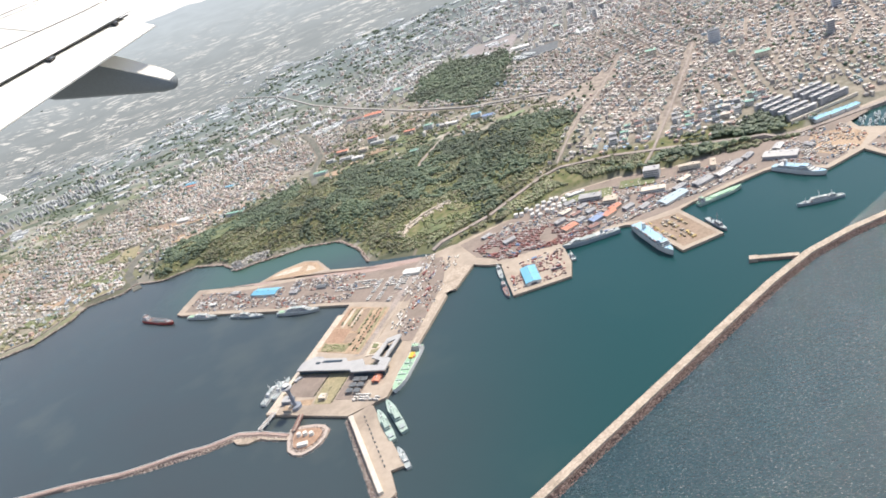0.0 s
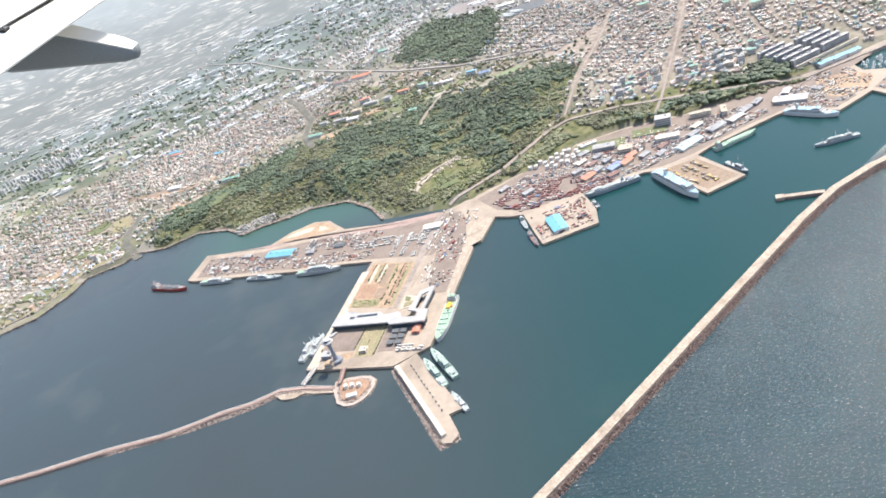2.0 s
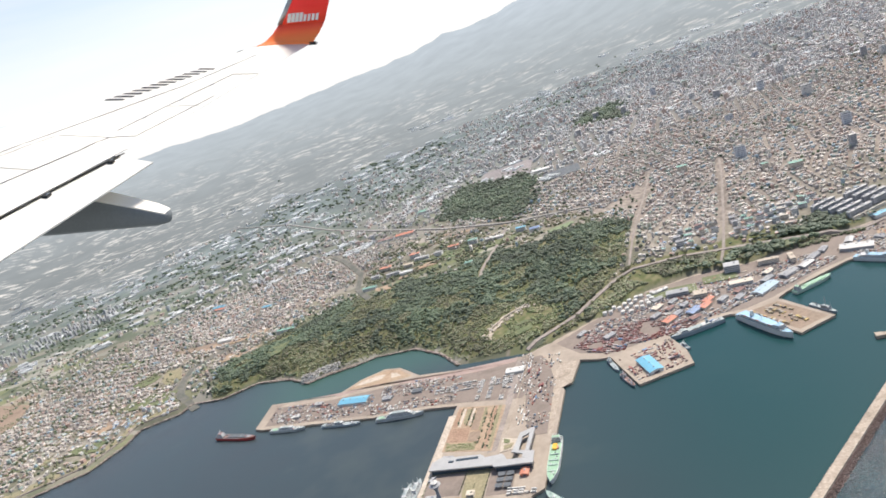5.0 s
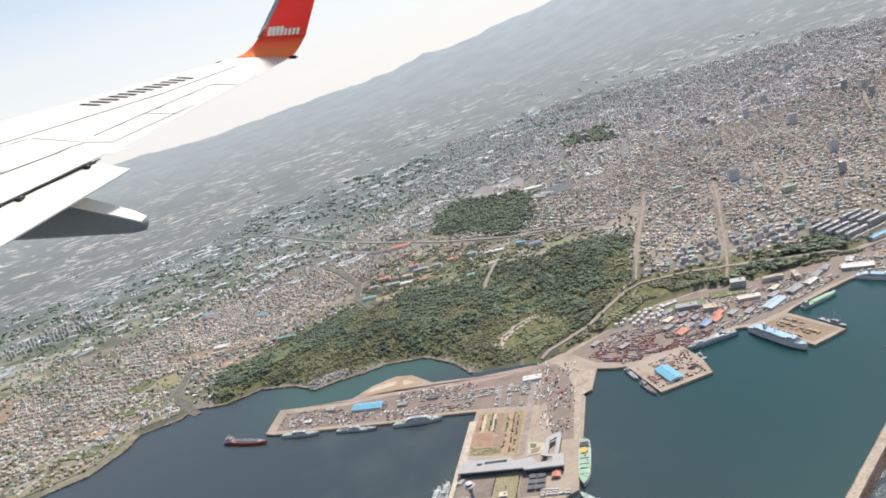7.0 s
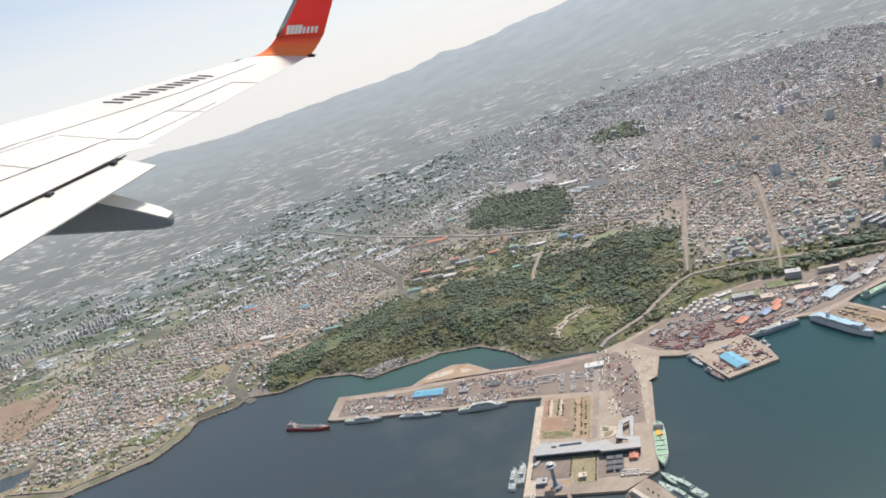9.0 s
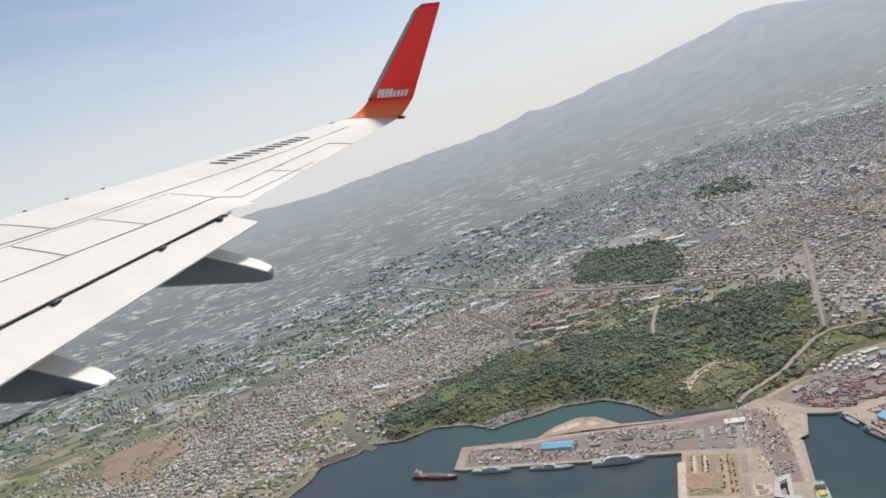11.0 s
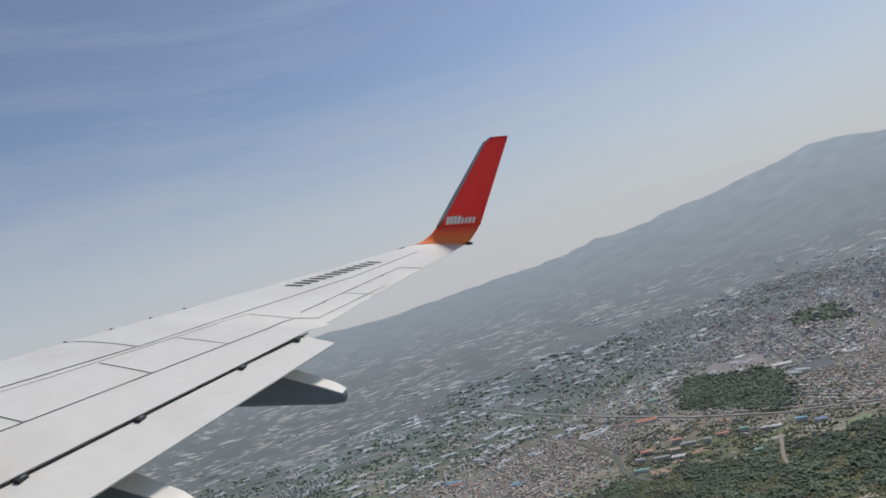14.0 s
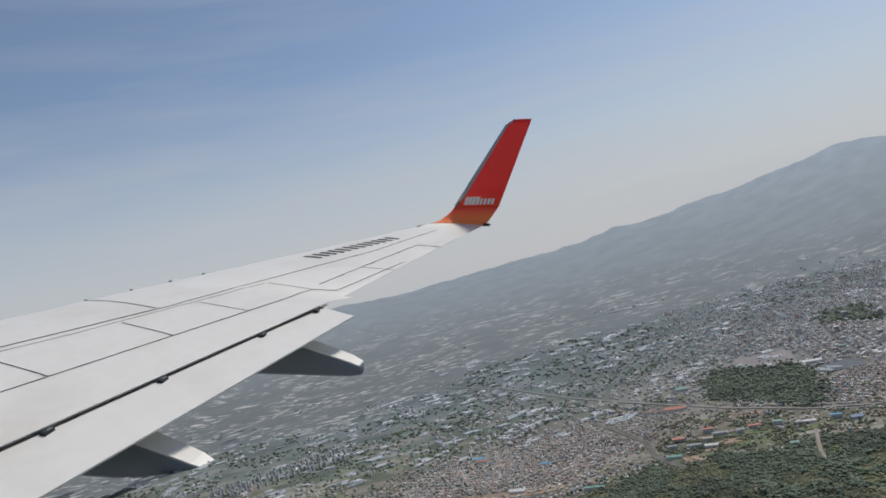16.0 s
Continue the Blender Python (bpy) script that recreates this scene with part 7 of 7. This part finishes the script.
def aircraft_wing():
    attitude = Matrix(((-0.9610, 0.1982, 0.1925), (0.1580, 0.9659, -0.2054), (0.2266, 0.1669, 0.9596)))
    size = 0.4893 * METRES
    seat = Vector((-14.889, 1.246, 3.245))
    eye = Vector((-419.1, 117.3, 382.0))
    ob = new("aircraft_wing")
    ob.matrix_basis = Matrix.Translation(eye - size * (attitude @ seat)) @ attitude.to_4x4() @ Matrix.Scale(size, 4)
    tagged(ob, "white airliner wing with a red upturned winglet", "aircraft wing")
    ys = [2, 4, 6, 8, 10, 10.94, 11.19, 11.21, 13, 15, 16.4, WING_SPAN]
    rings = [[(wing_le(y) - a, y, wing_u(y) + h) for a, h in airfoil(panel_chord(y), THICK)] for y in ys]
    panel = part("main_panel", loft(rings), white_paint, ob)
    # flap: a full section tucked under the panel's rear edge, cut back at its outer end
    rings = []
    for y in (2, 4, 6, 8, 9.6, 10.55):
        a0, a1 = shroud(y) + 0.35, -0.60
        s = [a0 + (a1 - a0) * (0.5 - 0.5 * math.cos(math.pi * i / 8)) for i in range(9)]
        skew = [(0.38 * (a - a1) / (a0 - a1) if y > 10 else 0) for a in s]
        up = [(wing_te(y) + a, y + e, flap_top(y, a) + 0.0) for a, e in zip(s, skew)]
        dn = [(wing_te(y) + a, y + e, flap_top(y, a) - 0.02 - 0.13 * (a - a1) / (a0 - a1)) for a, e in zip(s, skew)]
        rings.append(up + dn[::-1])
    flap = part("flap", loft(rings, smooth=False), white_paint, ob, "white flap panel with a dark gap ahead of it")
    bm = bmesh.new()
    rows = []
    for y in (2, 4, 6, 8, 9.5, 10.85):
        rows.append([bm.verts.new((wing_te(y) + shroud(y) + d, y, flap_top(y, shroud(y) + d) + 0.012)) for d in (0.02, -0.014)])
    for a, b in zip(rows, rows[1:]):
        bm.faces.new((a[0], a[1], b[1], b[0]))
    bmesh.ops.recalc_face_normals(bm, faces=bm.faces)
    bmesh.ops.solidify(bm, geom=bm.faces[:], thickness=0.008)
    part("flap_gap", bm, dark_gap, flap, "dark slot between panel and flap")
    for y, w in ((4.9, 0.24), (6.3, 0.22), (7.72, 0.22), (9.38, 0.18), (10.53, 0.12)):
        f = wing_te(y) + shroud(y)
        bracket = part("flap_bracket", box(bmesh.new(), f - 0.05, y, wing_u(y) - 0.085, 0.09, w * 0.75, 0.075, 0.8), dark_gap, flap)
        part("bolt_plate", box(bmesh.new(), f - 0.06, y + 0.02, wing_u(y) - 0.0098, 0.035, w * 0.4, 0.010, 0.8), grey_paint, bracket)
    # flap track fairings: deep canoe bodies with blunt tails; grey darkened for shade, lit top ridge painted white
    for y in (6.98, 10.06):
        n, rings, lids = 22, [], []
        for i in range(n + 1):
            k = i / n
            f = wing_te(y) + 2.9 - 3.88 * k
            top = -0.10 if k < 0.5 else -0.10 - 0.58 * ((k - 0.5) / 0.5) ** 1.1
            low = -0.30 - 0.58 * min(1, k / 0.5) ** 0.7
            half = 0.06 + 0.17 * min(1, k / 0.3) - 0.09 * max(0, k - 0.55) / 0.45
            if i == n:
                top, low, half = top - 0.02, low + 0.02, half * 0.8
            u, c = wing_u(y), 0.03
            rings.append([(f, y + a * half + da * c, u + (top if b > 0 else low) + db * c) for a, b, da, db in ((-1, 1, 0, -1), (-1, 1, 1, 0), (1, 1, -1, 0), (1, 1, 0, -1), (1, -1, 0, 2), (1, -1, -2, 0), (-1, -1, 2, 0), (-1, -1, 0, 2))])
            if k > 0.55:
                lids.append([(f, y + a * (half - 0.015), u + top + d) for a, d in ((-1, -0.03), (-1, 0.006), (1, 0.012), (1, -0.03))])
        pod = part("flap_track_fairing", loft(rings), grey_paint, ob, "pointed grey fairing under the flap, darkened for its shaded side")
        part("fairing_lit_top", loft(lids, smooth=False), white_paint, pod, "white strip that paints the sunlit top of the fairing")
    # seams of spoilers, slats and aileron
    part("rear_spar_seam", skin_strip(4, 4.7, 8.75, 2.76, 0.0136), dark_gap, panel)
    part("rear_spar_seam", skin_strip(8.75, 2.76, 9.85, 2.34, 0.0136, 6), dark_gap, panel)
    part("rear_spar_seam", skin_strip(9.85, 2.32, 14.08, 1.12, 0.0087), dark_gap, panel)
    part("rear_spar_seam", skin_strip(14.08, 1.12, 16.3, 0.80, 0.0074), dark_gap, panel)
    part("walkway_line", skin_strip(4, 4.5, 8.6, 2.60, 0.0074), worn_seam, panel)
    part("walkway_line", skin_strip(8.6, 2.60, 11.5, 1.66, 0.0074), worn_seam, panel)
    part("spoiler_seam", skin_strip(3, 2.55, 7.73, 1.47, 0.0124), dark_gap, panel)
    part("spoiler_seam", skin_strip(7.73, 1.47, 11.38, 0.66, 0.0112), dark_gap, panel)
    for y0, d0, y1, d1, m in ((9.18, 2.33, 8.93, 1.20, dark_gap), (10.30, 1.98, 10.14, 0.95, worn_seam), (11.52, 1.62, 11.40, 0.68, worn_seam), (7.6, 2.85, 7.35, 1.58, dark_gap), (9.88, 2.36, 10.25, 4.1, dark_gap), (11.40, 0.66, 11.46, 0.24, dark_gap), (12.9, 0.66, 12.95, 0.02, worn_seam)):
        part("panel_seam", skin_strip(y0, d0, y1, d1, 0.0081, 6), m, panel)
    part("aileron_seam", skin_strip(11.7, 0.74, 12.8, 0.68, 0.0074, 6), dark_gap, panel)
    part("aileron_seam", skin_strip(12.8, 0.68, 14.84, 0.52, 0.0074, 6), dark_gap, panel)
    part("aileron_seam", skin_strip(14.84, 0.53, 14.87, 0.01, 0.0087, 4), dark_gap, panel)
    part("tab_seam", skin_strip(11.5, 0.26, 13.5, 0.12, 0.0062, 6), dark_gap, panel)
    for y in (12.25, 13.2, 14.1):
        part("hinge_cover", skin_strip(y, 0.70 - (y - 12.25) * 0.07, y + 0.12, 0.69 - (y - 12.25) * 0.07, 0.035, 2), grey_paint, panel)
    for y in (10.4, 11.05, 11.65, 12.2):
        p = on_wing(y, panel_chord(y) + shroud(y) - 0.16, 0.0)
        part("vortex_tab", box(bmesh.new(), p.x, p.y, p.z - 0.01, 0.06, 0.02, 0.03), dark_gap, panel)
    part("edge_fitting", skin_strip(16.75, 1.48, 16.98, 1.50, 0.07, 3), dark_gap, panel)
    # registration marking as plain dark bars
    for k in range(6):
        y, d = 13.36 + k * 0.345, 1.80 - k * 0.115
        part("marking_bar", skin_strip(y, d, y + 0.10, d + 0.44 - k * 0.01, 0.075, 3), dark_gap, panel, "plain dark marking bar")
        part("marking_bar", skin_strip(y + 0.18, d - 0.06, y + 0.28, d + 0.38 - k * 0.01, 0.075, 3), dark_gap, panel, "plain dark marking bar")
    # winglet: tight blend, then a straight canted blade
    winglet_red = winglet_paint()
    blend = [(0.0, 0.0, -9.85, -11.37), (0.16, 0.02, -10.00, -11.42), (0.32, 0.09, -10.20, -11.47), (0.44, 0.24, -10.40, -11.58), (0.50, 0.42, -10.56, -11.70)]
    blade = [(0.50 + 0.36 * k, 0.42 + 2.13 * k, -10.56 - 1.42 * k, -11.70 - 0.83 * k) for k in (0.2, 0.4, 0.6, 0.8, 0.94)] + [(0.86, 2.55, -12.10, -12.52)]

    def stations(seq, thick=0.085):
        rings = []
        for i, (o, u, le, te) in enumerate(seq):
            a, b = seq[max(0, i - 1)], seq[min(len(seq) - 1, i + 1)]
            g = math.atan2(b[1] - a[1], b[0] - a[0])
            rings.append([(le - p, WING_SPAN + o - h * math.sin(g), wing_u(WING_SPAN) + u + h * math.cos(g)) for p, h in airfoil(le - te, thick)])
        return loft(rings)
    part("winglet_root", stations(blend), winglet_red, ob, "glossy orange blend between wing and winglet")
    fin = part("winglet", stations(blend[-1:] + blade), winglet_red, ob, "glossy red upturned winglet blade")
    nose = [(o, u, le + 0.03, le - 0.17 * (le - te)) for o, u, le, te in blend[-1:] + blade]
    part("leading_edge", stations(nose, 0.42), bare_metal, fin, "dull grey metal leading edge")
    light = part("tail_light", box(bmesh.new(), -11.42, WING_SPAN + 0.10, wing_u(WING_SPAN) - 0.03, 0.18, 0.12, 0.06, 0.8), dark_gap, ob)
    part("lens", box(bmesh.new(), -11.52, WING_SPAN + 0.10, wing_u(WING_SPAN) - 0.015, 0.04, 0.08, 0.035, 0.8), white_paint, light)
    # airline lettering as plain white bars on the inner face
    for k in range(8):
        w, tall = (0.080, 0.20) if k < 4 else (0.062, 0.15)
        f = -10.84 - k * 0.096
        off = section_top(1.14, -10.587 - f) * 0.085 / THICK + 0.006
        bm = box(bmesh.new(), f, 0, 0, w, 0.022, tall)
        for v in bm.verts:
            v.co.x -= 0.30 * v.co.z
        bmesh.ops.rotate(bm, verts=bm.verts, cent=(f, 0, 0), matrix=Matrix.Rotation(radians(-10), 3, "X"))
        bmesh.ops.translate(bm, verts=bm.verts, vec=(0, WING_SPAN + 0.507 - off, wing_u(WING_SPAN) + 0.46))
        part("lettering_bar", bm, white_paint, fin, "plain white lettering bar")
    return ob


aircraft_wing()
